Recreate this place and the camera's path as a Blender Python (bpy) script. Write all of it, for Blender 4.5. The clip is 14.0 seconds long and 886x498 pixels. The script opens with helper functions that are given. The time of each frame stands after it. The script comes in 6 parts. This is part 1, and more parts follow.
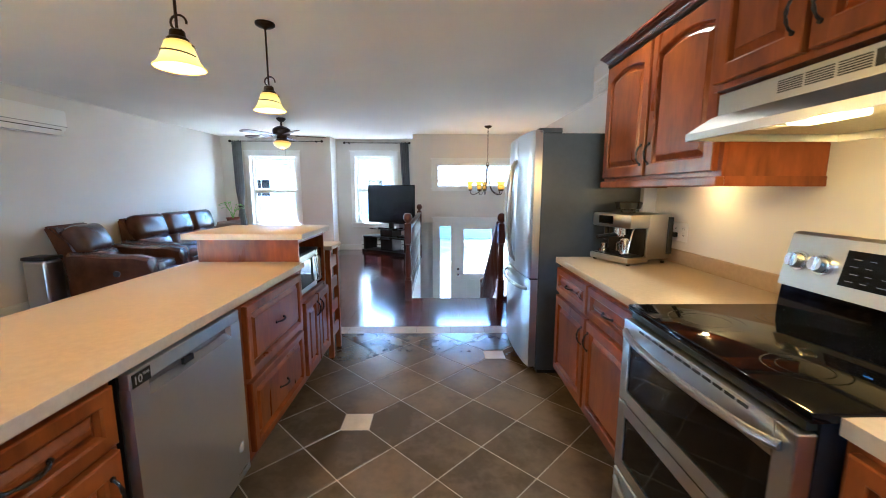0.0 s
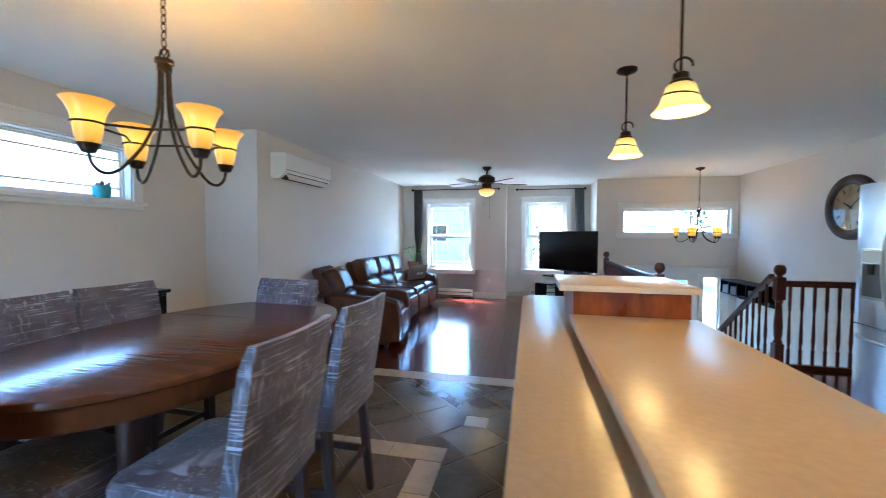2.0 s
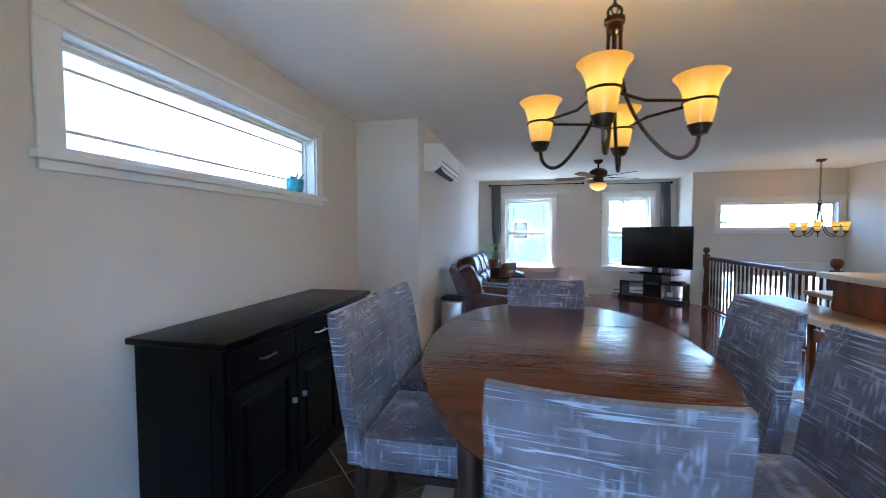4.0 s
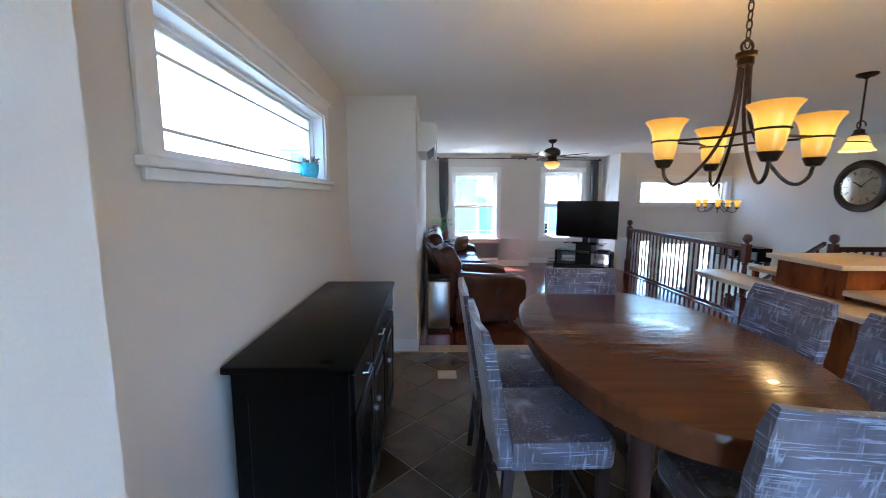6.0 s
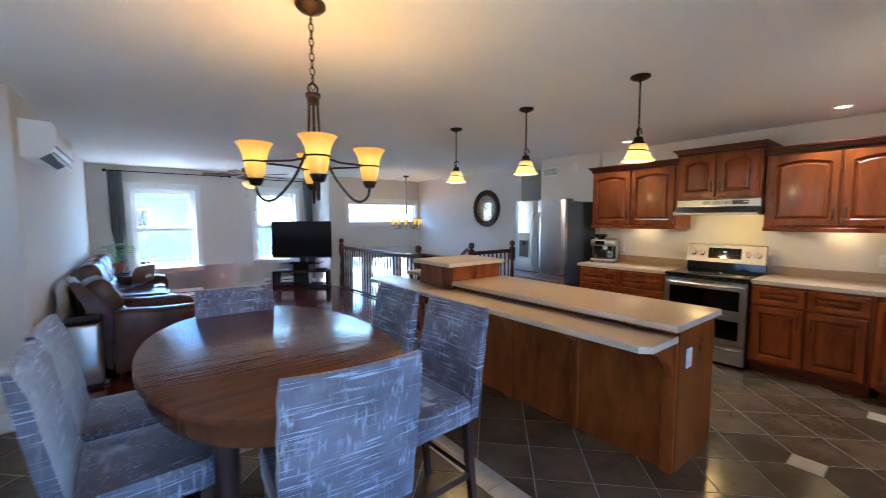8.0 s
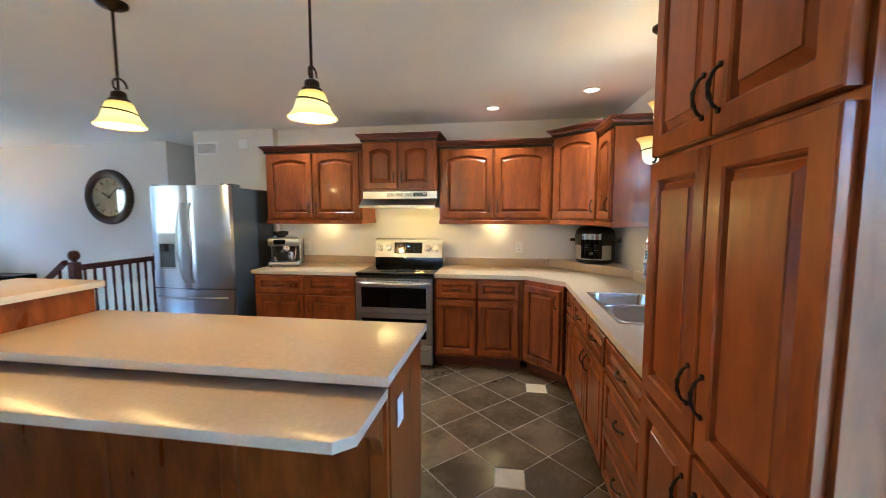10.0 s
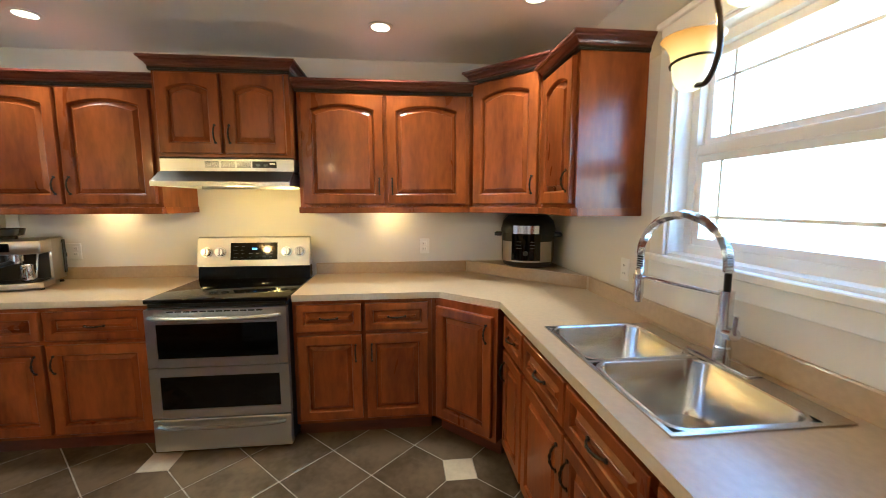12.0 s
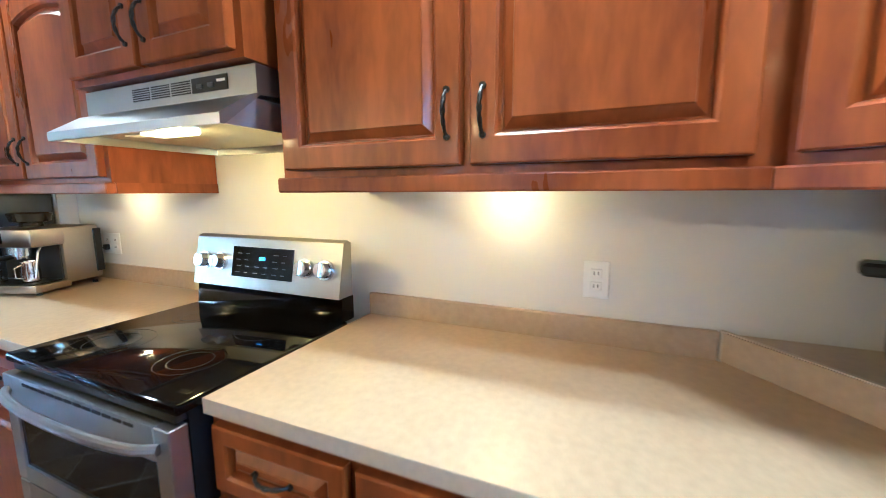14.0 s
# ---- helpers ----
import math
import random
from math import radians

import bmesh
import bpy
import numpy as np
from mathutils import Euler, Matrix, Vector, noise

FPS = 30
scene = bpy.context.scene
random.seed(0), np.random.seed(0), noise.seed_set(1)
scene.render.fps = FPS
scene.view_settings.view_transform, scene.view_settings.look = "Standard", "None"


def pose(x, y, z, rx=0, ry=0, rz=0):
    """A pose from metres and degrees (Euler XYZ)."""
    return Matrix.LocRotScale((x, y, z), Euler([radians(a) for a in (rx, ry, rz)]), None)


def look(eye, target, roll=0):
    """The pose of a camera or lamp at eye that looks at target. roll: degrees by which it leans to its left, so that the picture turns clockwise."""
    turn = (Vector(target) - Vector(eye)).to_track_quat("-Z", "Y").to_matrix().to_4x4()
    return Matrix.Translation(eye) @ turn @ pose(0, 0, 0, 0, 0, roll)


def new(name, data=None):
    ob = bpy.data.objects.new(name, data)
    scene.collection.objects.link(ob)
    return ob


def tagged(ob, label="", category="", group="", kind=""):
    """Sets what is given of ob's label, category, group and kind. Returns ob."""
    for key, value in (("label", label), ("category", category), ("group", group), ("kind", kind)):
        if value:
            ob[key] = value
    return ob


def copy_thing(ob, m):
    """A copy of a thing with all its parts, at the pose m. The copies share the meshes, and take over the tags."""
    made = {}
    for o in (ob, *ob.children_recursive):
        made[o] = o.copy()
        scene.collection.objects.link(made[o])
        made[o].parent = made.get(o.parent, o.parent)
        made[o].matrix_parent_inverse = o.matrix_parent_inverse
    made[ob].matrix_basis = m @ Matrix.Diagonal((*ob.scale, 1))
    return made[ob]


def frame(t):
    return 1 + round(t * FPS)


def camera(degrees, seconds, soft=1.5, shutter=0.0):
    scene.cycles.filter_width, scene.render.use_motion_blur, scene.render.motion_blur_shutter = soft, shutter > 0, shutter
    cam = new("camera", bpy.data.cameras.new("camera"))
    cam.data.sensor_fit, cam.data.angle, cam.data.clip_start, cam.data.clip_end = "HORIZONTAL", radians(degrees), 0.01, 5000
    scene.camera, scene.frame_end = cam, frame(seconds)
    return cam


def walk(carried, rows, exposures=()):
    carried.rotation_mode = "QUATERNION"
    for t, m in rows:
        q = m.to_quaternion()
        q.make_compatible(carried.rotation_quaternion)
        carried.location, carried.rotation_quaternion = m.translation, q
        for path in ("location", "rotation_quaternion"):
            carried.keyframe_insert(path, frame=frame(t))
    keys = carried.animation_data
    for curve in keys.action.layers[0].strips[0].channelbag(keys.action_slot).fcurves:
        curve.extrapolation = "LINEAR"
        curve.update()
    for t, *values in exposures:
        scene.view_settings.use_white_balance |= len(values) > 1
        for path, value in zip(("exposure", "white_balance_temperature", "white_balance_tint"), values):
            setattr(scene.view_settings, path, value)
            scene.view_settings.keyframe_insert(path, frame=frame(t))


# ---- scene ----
cam = camera(97.2, 14.0, soft=0.9, shutter=0.25)
# seconds, eye, point looked at, roll
PATH = [
    (0, (0.002, -0.029, 1.368), (0.03, 1.948, 1.069), 0.1),
    (0.5, (-0.36, 0.035, 1.389), (-0.264, 2.022, 1.182), 0.2),
    (1, (-0.804, 0.045, 1.382), (-0.856, 2.042, 1.277), 0.2),
    (1.5, (-1.307, 0.056, 1.39), (-1.562, 2.038, 1.309), 0.4),
    (2, (-1.785, 0.008, 1.384), (-2.213, 1.96, 1.311), 0.3),
    (2.5, (-2.31, -0.023, 1.387), (-2.785, 1.919, 1.312), 0.4),
    (3, (-2.726, -0.095, 1.364), (-3.213, 1.844, 1.3), 0.3),
    (3.5, (-3.113, -0.117, 1.375), (-3.584, 1.825, 1.305), 0.2),
    (4, (-3.529, -0.105, 1.368), (-3.951, 1.848, 1.282), -0.1),
    (4.2, (-3.67, -0.12, 1.38), (-4.068, 1.836, 1.285), 0.0),
    (6.3, (-4.431, -0.198, 1.559), (-4.233, 1.773, 1.284), 0.1),
    (6.5, (-4.429, -0.28, 1.547), (-4.113, 1.679, 1.292), -0.1),
    (7, (-4.28, -0.361, 1.554), (-3.63, 1.518, 1.344), -0.2),
    (7.5, (-4.087, -0.465, 1.537), (-3.151, 1.295, 1.371), -0.3),
    (8, (-3.899, -0.459, 1.523), (-2.677, 1.116, 1.367), -0.2),
    (8.5, (-3.716, -0.314, 1.527), (-2.19, 0.969, 1.366), -0.1),
    (9, (-3.491, -0.167, 1.496), (-1.721, 0.749, 1.333), 0.1),
    (9.2, (-3.367, -0.113, 1.504), (-1.531, 0.663, 1.337), 0.1),
    (11.3, (-1.985, 0.134, 1.462), (-0.005, -0.057, 1.25), -0.1),
    (11.5, (-1.864, 0.147, 1.468), (0.111, -0.086, 1.251), -0.0),
    (12, (-1.49, 0.038, 1.449), (0.485, -0.167, 1.214), -0.1),
    (12.5, (-1.099, -0.052, 1.398), (0.886, -0.058, 1.158), -0.1),
    (13, (-0.698, -0.11, 1.399), (1.272, 0.126, 1.149), -0.1),
    (13.5, (-0.236, -0.182, 1.415), (1.694, 0.254, 1.13), 0.0),
    (14, (0.262, -0.16, 1.384), (2.081, 0.619, 1.095), -0.3),
]
walk(cam, [(t, look(e, p, r)) for t, e, p, r in PATH], [(0.0, 5.0, 4700, 0), (0.5, 5.05, 4600, -1), (1.5, 4.95, 4600, -2), (2.5, 4.4, 4350, -1), (4.0, 4.4, 4550, 1),
      (6.5, 4.45, 4700, 4), (8.5, 4.7, 4350, 2), (9.0, 4.9, 4500, -1), (11.5, 5.05, 4300, -3), (12.5, 4.7, 4950, -4), (13.4, 5.0, 4600, -3), (14.0, 5.3, 3950, -3)])

# ---- light ----
world = bpy.data.worlds.new("sky")
scene.world = world
world.use_nodes = True
wn = world.node_tree.nodes
sky = wn.new("ShaderNodeTexSky")
sky.sky_type = "NISHITA"
sky.sun_disc = False
sky.sun_elevation = radians(60)
sky.sun_rotation = radians(-47)
wn["Background"].inputs["Strength"].default_value = 0.15
world.node_tree.links.new(sky.outputs[0], wn["Background"].inputs[0])
sun = new("sun", bpy.data.lights.new("sun", "SUN"))
sun.data.energy, sun.data.angle, sun.data.color = 4.0, radians(0.5), (1.0, 0.93, 0.82)
sun.matrix_world = look((0, 0, 8), (0.38, -0.35, 7.0))


# ---- materials ----
def mat(name, color, rough=0.5, metal=0.0, var=0.0, scale=8.0, bump=0.0, bscale=60.0, stretch=(1, 1, 1), coat=0.0, rvar=0.0, island=False, dark=None, spec=0.5, detail=6.0, warp=0.0):
    """Principled material with two-scale colour variation, roughness variation and fine relief in object space."""
    m = bpy.data.materials.new(name)
    m.use_nodes = True
    n, l = m.node_tree.nodes, m.node_tree.links
    p = n["Principled BSDF"]
    p.inputs["Roughness"].default_value, p.inputs["Metallic"].default_value = rough, metal
    p.inputs["Coat Weight"].default_value, p.inputs["Specular IOR Level"].default_value = coat, spec
    p.inputs["Coat Roughness"].default_value = 0.08
    p.inputs["Base Color"].default_value = (*color, 1)
    if not (var or bump or rvar or island):
        return m
    tc = n.new("ShaderNodeTexCoord")
    mp = n.new("ShaderNodeMapping")
    mp.inputs["Scale"].default_value = stretch
    info = n.new("ShaderNodeObjectInfo")
    off = n.new("ShaderNodeVectorMath")
    off.operation = "SCALE"
    off.inputs[0].default_value = (7.3, 3.1, 5.7)
    l.new(info.outputs["Random"], off.inputs["Scale"])
    l.new(off.outputs[0], mp.inputs["Location"])
    l.new(tc.outputs["Object"], mp.inputs["Vector"])
    a, b = n.new("ShaderNodeTexNoise"), n.new("ShaderNodeTexNoise")
    a.inputs["Scale"].default_value, a.inputs["Detail"].default_value = scale, detail
    b.inputs["Scale"].default_value, b.inputs["Detail"].default_value = bscale, 3.0
    a.inputs["Distortion"].default_value = b.inputs["Distortion"].default_value = warp
    l.new(mp.outputs[0], a.inputs["Vector"])
    l.new(mp.outputs[0], b.inputs["Vector"])
    d = dark or tuple(c * (1 - var) for c in color)
    ramp = n.new("ShaderNodeValToRGB")
    ramp.color_ramp.elements[0].position, ramp.color_ramp.elements[1].position = 0.3, 0.7
    ramp.color_ramp.elements[0].color = (*d, 1)
    ramp.color_ramp.elements[1].color = (*[min(1, c * (1 + var * 0.5)) for c in color], 1)
    mixf = n.new("ShaderNodeMath")
    mixf.operation = "MULTIPLY_ADD"
    l.new(b.outputs["Fac"], mixf.inputs[0])
    mixf.inputs[1].default_value, mixf.inputs[2].default_value = 0.35, -0.175
    add = n.new("ShaderNodeMath")
    l.new(a.outputs["Fac"], add.inputs[0])
    l.new(mixf.outputs[0], add.inputs[1])
    if island:
        sh = n.new("ShaderNodeMath")
        sh.operation = "MULTIPLY_ADD"
        l.new(info.outputs["Random"], sh.inputs[0])
        sh.inputs[1].default_value, sh.inputs[2].default_value = 0.3, -0.15
        add2 = n.new("ShaderNodeMath")
        l.new(add.outputs[0], add2.inputs[0])
        l.new(sh.outputs[0], add2.inputs[1])
        add = add2
    l.new(add.outputs[0], ramp.inputs[0])
    l.new(ramp.outputs[0], p.inputs["Base Color"])
    if rvar:
        rr = n.new("ShaderNodeMath")
        rr.operation = "MULTIPLY_ADD"
        l.new(a.outputs["Fac"], rr.inputs[0])
        rr.inputs[1].default_value, rr.inputs[2].default_value = rvar, rough - rvar * 0.5
        l.new(rr.outputs[0], p.inputs["Roughness"])
    if bump:
        bp = n.new("ShaderNodeBump")
        bp.inputs["Strength"].default_value, bp.inputs["Distance"].default_value = bump, 0.003
        l.new(b.outputs["Fac"], bp.inputs["Height"])
        l.new(bp.outputs[0], p.inputs["Normal"])
    return m


def glow(name, color, strength, base=(0.9, 0.8, 0.6)):
    m = mat(name, base, 0.3)
    p = m.node_tree.nodes["Principled BSDF"]
    p.inputs["Emission Color"].default_value, p.inputs["Emission Strength"].default_value = (*color, 1), strength
    return m


def glass(name, tint=(1, 1, 1), rough=0.0):
    m = mat(name, tint, rough)
    p = m.node_tree.nodes["Principled BSDF"]
    p.inputs["Transmission Weight"].default_value, p.inputs["IOR"].default_value = 1.0, 1.45
    return m


WALL = mat("wall_paint", (0.70, 0.67, 0.63), 0.75, var=0.03, scale=1.5, bump=0.12, bscale=220)
CEIL = mat("ceiling_paint", (0.86, 0.84, 0.80), 0.85, var=0.03, scale=1.2, bump=0.35, bscale=90)
WHITE = mat("white_trim_paint", (0.80, 0.80, 0.79), 0.35, var=0.03, scale=3, bump=0.05, bscale=120)
CHERRY = mat("cherry_wood", (0.245, 0.064, 0.009), 0.30, var=0.30, scale=2.0, bump=0.02, bscale=13, stretch=(3.4, 3.4, 0.9), dark=(0.120, 0.026, 0.0045), coat=0.06, rvar=0.14, detail=4.0, spec=0.28, warp=0.35)
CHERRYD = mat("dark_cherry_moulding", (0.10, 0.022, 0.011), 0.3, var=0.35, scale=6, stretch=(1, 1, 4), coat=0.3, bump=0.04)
NEWEL = mat("red_brown_railing_wood", (0.085, 0.022, 0.014), 0.3, var=0.3, scale=8, stretch=(3, 3, 0.6), coat=0.3, bump=0.04)
PLANK = mat("dark_cherry_floor_plank", (0.105, 0.017, 0.011), 0.16, var=0.5, scale=5, stretch=(6, 0.5, 1), coat=0.4, rvar=0.12, island=True, bump=0.04, bscale=25)
TILE = mat("dark_slate_brown_tile", (0.108, 0.076, 0.049), 0.20, var=0.38, scale=4, island=True, detail=6.0, rvar=0.10, bump=0.08, bscale=26, warp=0.3)
ACCENT = mat("cream_tile", (0.43, 0.345, 0.25), 0.35, var=0.15, scale=14, bump=0.1, island=True)
GROUT = mat("grout", (0.31, 0.26, 0.205), 0.9, var=0.3, scale=20, bump=0.3)
COUNTER = mat("beige_laminate", (0.41, 0.305, 0.195), 0.30, var=0.09, scale=45, rvar=0.08, bump=0.02, bscale=220, detail=4.0)
EDGE = mat("pale_laminate_edge", (0.54, 0.45, 0.34), 0.4, var=0.06, scale=60, bump=0.03)
STEEL = mat("brushed_stainless", (0.60, 0.60, 0.61), 0.28, 1.0, var=0.04, scale=3)
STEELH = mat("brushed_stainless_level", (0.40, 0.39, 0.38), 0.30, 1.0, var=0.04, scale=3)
CHROME = mat("chrome", (0.66, 0.66, 0.67), 0.17, 1.0)
DARKSIDE = mat("dark_grey_enamel", (0.045, 0.05, 0.056), 0.35, var=0.1, scale=30, bump=0.08, bscale=300)
BLACKGL = mat("black_glass", (0.002, 0.002, 0.0024), 0.06, spec=0.28)
BLACK = mat("black_plastic", (0.008, 0.008, 0.009), 0.38, var=0.2, scale=20, spec=0.35)
ESPRESSO = mat("black_brown_lacquer", (0.0035, 0.003, 0.003), 0.30, var=0.3, scale=6, spec=0.11, rvar=0.1)
BRONZE = mat("oil_rubbed_bronze", (0.045, 0.030, 0.022), 0.38, 0.8, var=0.4, scale=30, bump=0.05)
IRON = mat("black_iron", (0.02, 0.017, 0.015), 0.4, 0.6, var=0.3, scale=40)
LEATHER = mat("brown_leather", (0.080, 0.028, 0.015), 0.25, var=0.35, scale=7, bump=0.35, bscale=130)
TABLEW = mat("mahogany_table", (0.105, 0.037, 0.015), 0.22, var=0.24, scale=5, stretch=(0.35, 4, 1), coat=0.12, bump=0.9, bscale=12, rvar=0.06, spec=0.22)
CURTAIN = mat("grey_curtain_cloth", (0.16, 0.165, 0.18), 0.8, var=0.2, scale=40, bump=0.3, bscale=300)
CLEAR = glass("window_glass")
LEAF = mat("green_leaf", (0.14, 0.46, 0.04), 0.4, var=0.4, scale=20)
POT = mat("terracotta", (0.25, 0.09, 0.05), 0.7, var=0.3, scale=20)
BLUEPOT = mat("teal_glaze", (0.10, 0.38, 0.45), 0.2, var=0.2, scale=30)
DARKHOLE = mat("dark_inside", (0.015, 0.012, 0.011), 0.6)


# ---- mesh helpers ----
def box(bm, x0, x1, y0, y1, z0, z1, bev=0.0, seg=1):
    vs = [bm.verts.new(c) for c in ((x0, y0, z0), (x1, y0, z0), (x1, y1, z0), (x0, y1, z0), (x0, y0, z1), (x1, y0, z1), (x1, y1, z1), (x0, y1, z1))]
    fs = [bm.faces.new([vs[i] for i in f]) for f in ((3, 2, 1, 0), (4, 5, 6, 7), (0, 1, 5, 4), (1, 2, 6, 5), (2, 3, 7, 6), (3, 0, 4, 7))]
    if bev:
        es = {e for f in fs for e in f.edges}
        bmesh.ops.bevel(bm, geom=list(es), offset=bev, segments=seg, affect="EDGES", profile=0.5, clamp_overlap=True)


def B(*dims, bev=0.0, seg=1):
    bm = bmesh.new()
    box(bm, *dims, bev=bev, seg=seg)
    return bm


def loft(bm, rings, closed=True, caps=True):
    """Skin a list of equal-length point rings."""
    vr = [[bm.verts.new(p) for p in r] for r in rings]
    n = len(vr[0])
    for a, b in zip(vr, vr[1:]):
        for i in range(n if closed else n - 1):
            j = (i + 1) % n
            bm.faces.new((a[i], a[j], b[j], b[i]))
    if caps and closed:
        bm.faces.new(vr[0][::-1])
        bm.faces.new(vr[-1])
    return vr


def lathe(bm, profile, c=(0, 0, 0), seg=20):
    """Turned shape about a vertical axis from (radius, height) pairs."""
    loft(bm, [[(c[0] + max(r, 0.0004) * math.cos(2 * math.pi * i / seg), c[1] + max(r, 0.0004) * math.sin(2 * math.pi * i / seg), c[2] + z) for i in range(seg)] for r, z in profile])


def tube(bm, pts, r, seg=8, taper=None):
    """A round bar along a line of points."""
    pts = [Vector(p) for p in pts]
    rings, up = [], None
    for i, p in enumerate(pts):
        d = (pts[min(i + 1, len(pts) - 1)] - pts[max(i - 1, 0)]).normalized()
        if up is None:
            up = Vector((0, 0, 1)) if abs(d.z) < 0.9 else Vector((1, 0, 0))
        s = d.cross(up).normalized()
        up = s.cross(d).normalized()
        rr = r if taper is None else r + (taper - r) * i / (len(pts) - 1)
        rings.append([p + rr * (math.cos(2 * math.pi * k / seg) * s + math.sin(2 * math.pi * k / seg) * up) for k in range(seg)])
    loft(bm, rings)


def spline(pts, k=4):
    """A rounder line through the same points."""
    pts = [Vector(p) for p in pts]
    ext = [pts[0] * 2 - pts[1]] + pts + [pts[-1] * 2 - pts[-2]]
    out = []
    for a, b, c, d in zip(ext, ext[1:], ext[2:], ext[3:]):
        for i in range(k):
            t = i / k
            out.append(0.5 * (2 * b + (c - a) * t + (2 * a - 5 * b + 4 * c - d) * t * t + (3 * b - a - 3 * c + d) * t ** 3))
    return out + [pts[-1]]


def prism(bm, pts, z0, z1):
    loft(bm, [[(x, y, z0) for x, y in pts], [(x, y, z1) for x, y in pts]])


def mesh_of(bm, name, material, smooth=35):
    bmesh.ops.recalc_face_normals(bm, faces=bm.faces[:])
    me = bpy.data.meshes.new(name)
    bm.to_mesh(me)
    bm.free()
    me.materials.append(material)
    if smooth:
        me.polygons.foreach_set("use_smooth", [True] * len(me.polygons))
        me.set_sharp_from_angle(angle=radians(smooth))
    return me


def part(name, bm, material, parent, label="", at=None, smooth=35):
    ob = new(name, mesh_of(bm, name, material, smooth))
    ob.parent = parent
    if at is not None:
        ob.matrix_basis = at
    if label:
        tagged(ob, label)
    return ob


def thing(name, m, label, category, group=""):
    ob = new(name)
    ob.empty_display_size = 0.1
    ob.matrix_basis = m
    return tagged(ob, label, category, group)


def solo(name, bm, material, label, category, m=None, group="", kind=""):
    ob = new(name, mesh_of(bm, name, material))
    if m is not None:
        ob.matrix_basis = m
    return tagged(ob, label, category, group, kind)


def structure(name, bm, material, label="", category=""):
    return tagged(new(name, mesh_of(bm, name, material)), label, category or name.split("_")[0], kind="structure")


# ---- the shell ----
H = 2.48
XE, XW, XB, XS = 1.53, -4.58, -5.23, 1.93      # kitchen wall, living wall, dining bay wall, stair wall
XF = 1.44                                        # wall behind the fridge
YS, YN1, YN2, YE = -1.11, 8.52, 8.95, 8.10      # sink wall, two living window walls, entry wall
YB0, YB1 = 0.118, 3.62                            # dining bay
YT0, YT1 = 3.58, 3.77                            # pale threshold
XR, YST = -0.36, 4.82                            # railing line, head of stairs
LAND = -1.35


def wall(name, axis, pos, side, a0, a1, z0=0.0, z1=H, holes=(), thick=0.14, label="smooth pale greige painted wall"):
    """A wall along axis ('x' or 'y') whose room face is at pos and which is thick on the given side; holes (a0, a1, z0, z1)."""
    As = sorted({a0, a1, *[h[0] for h in holes], *[h[1] for h in holes]})
    Zs = sorted({z0, z1, *[h[2] for h in holes], *[h[3] for h in holes]})
    bm = bmesh.new()
    p0, p1 = sorted((pos, pos + side * thick))
    for u0, u1 in zip(As, As[1:]):
        for w0, w1 in zip(Zs, Zs[1:]):
            if any(h[0] <= u0 and u1 <= h[1] and h[2] <= w0 and w1 <= h[3] for h in holes):
                continue
            box(bm, *((u0, u1, p0, p1) if axis == "x" else (p0, p1, u0, u1)), w0, w1)
    bmesh.ops.remove_doubles(bm, verts=bm.verts[:], dist=1e-5)
    bm.verts.index_update()
    seen = {}
    for f in bm.faces:
        seen.setdefault(frozenset(v.index for v in f.verts), []).append(f)
    bmesh.ops.delete(bm, geom=[f for fs in seen.values() if len(fs) > 1 for f in fs], context="FACES")
    return structure(name, bm, WALL, label, "wall")


DW = (1.04, 2.82, 1.662, 2.13)        # dining window
W1 = (-4.00, -3.02, 0.62, 2.08)      # living windows
W2 = (-1.86, -0.98, 0.62, 2.12)
EW = (-0.03, 1.83, 1.41, 1.90)       # entry window
SW = (-0.86, 0.10, 1.22, 2.10)       # sink window
PD = (-4.35, -2.75, 0.0, 2.05)       # glazed patio door
DU = (0.0, 1.70, LAND, 0.69)         # front door unit

bmc = B(-5.5, 4.2, -1.4, 8.66, H, H + 0.12)
box(bmc, -2.41, 4.2, 8.66, 9.09, H, H + 0.12)
structure("ceiling", bmc, CEIL, "pale textured painted ceiling", "ceiling")
wall("wall_sink", "x", YS, -1, -4.80, XE + 0.14, holes=[SW, PD])
wall("wall_range", "y", XE, 1, YS, 2.70)
wall("wall_fridge", "y", XF, 1, 2.70, 3.74, thick=0.23)
wall("wall_hall_south", "x", 3.74, -1, XE + 0.14, 4.0)
wall("wall_hall_north", "x", 4.59, 1, XS, 4.0)
wall("wall_hall_end", "y", 4.0, 1, 3.56, 4.73)
wall("wall_stair", "y", XS, 1, 4.73, YE, z0=LAND - 0.1)
wall("wall_entry", "x", YE, 1, XR - 0.14, XS + 0.14, z0=LAND - 0.1, holes=[EW, DU])
wall("wall_return", "y", XR - 0.14, 1, YE + 0.14, YN2)
wall("wall_living_front_right", "x", YN2, 1, -2.27, XR, holes=[W2])
wall("wall_living_step", "y", -2.27, -1, YN1 + 0.14, YN2 + 0.14)
wall("wall_living_front_left", "x", YN1, 1, XW - 0.14, -2.27, holes=[W1])
wall("wall_living_side", "y", XW, -1, YB1 + 0.14, YN1)
wall("wall_bay_north", "x", YB1, 1, XB - 0.14, XW)
wall("wall_bay_window", "y", XB, -1, YB0, YB1, holes=[DW])
wall("wall_bay_south", "x", YB0, -1, XB - 0.14, XW - 0.08)
wall("wall_dining_side", "y", XW - 0.08, -1, YS, YB0 - 0.14)
wall("wall_stairwell_side", "y", XR, -1, YST, YE, z0=LAND - 0.1, z1=-0.13)
wall("wall_stairwell_head", "x", YST - 0.02, -1, XR, XS, z0=-2.6, z1=-0.13, thick=0.1)
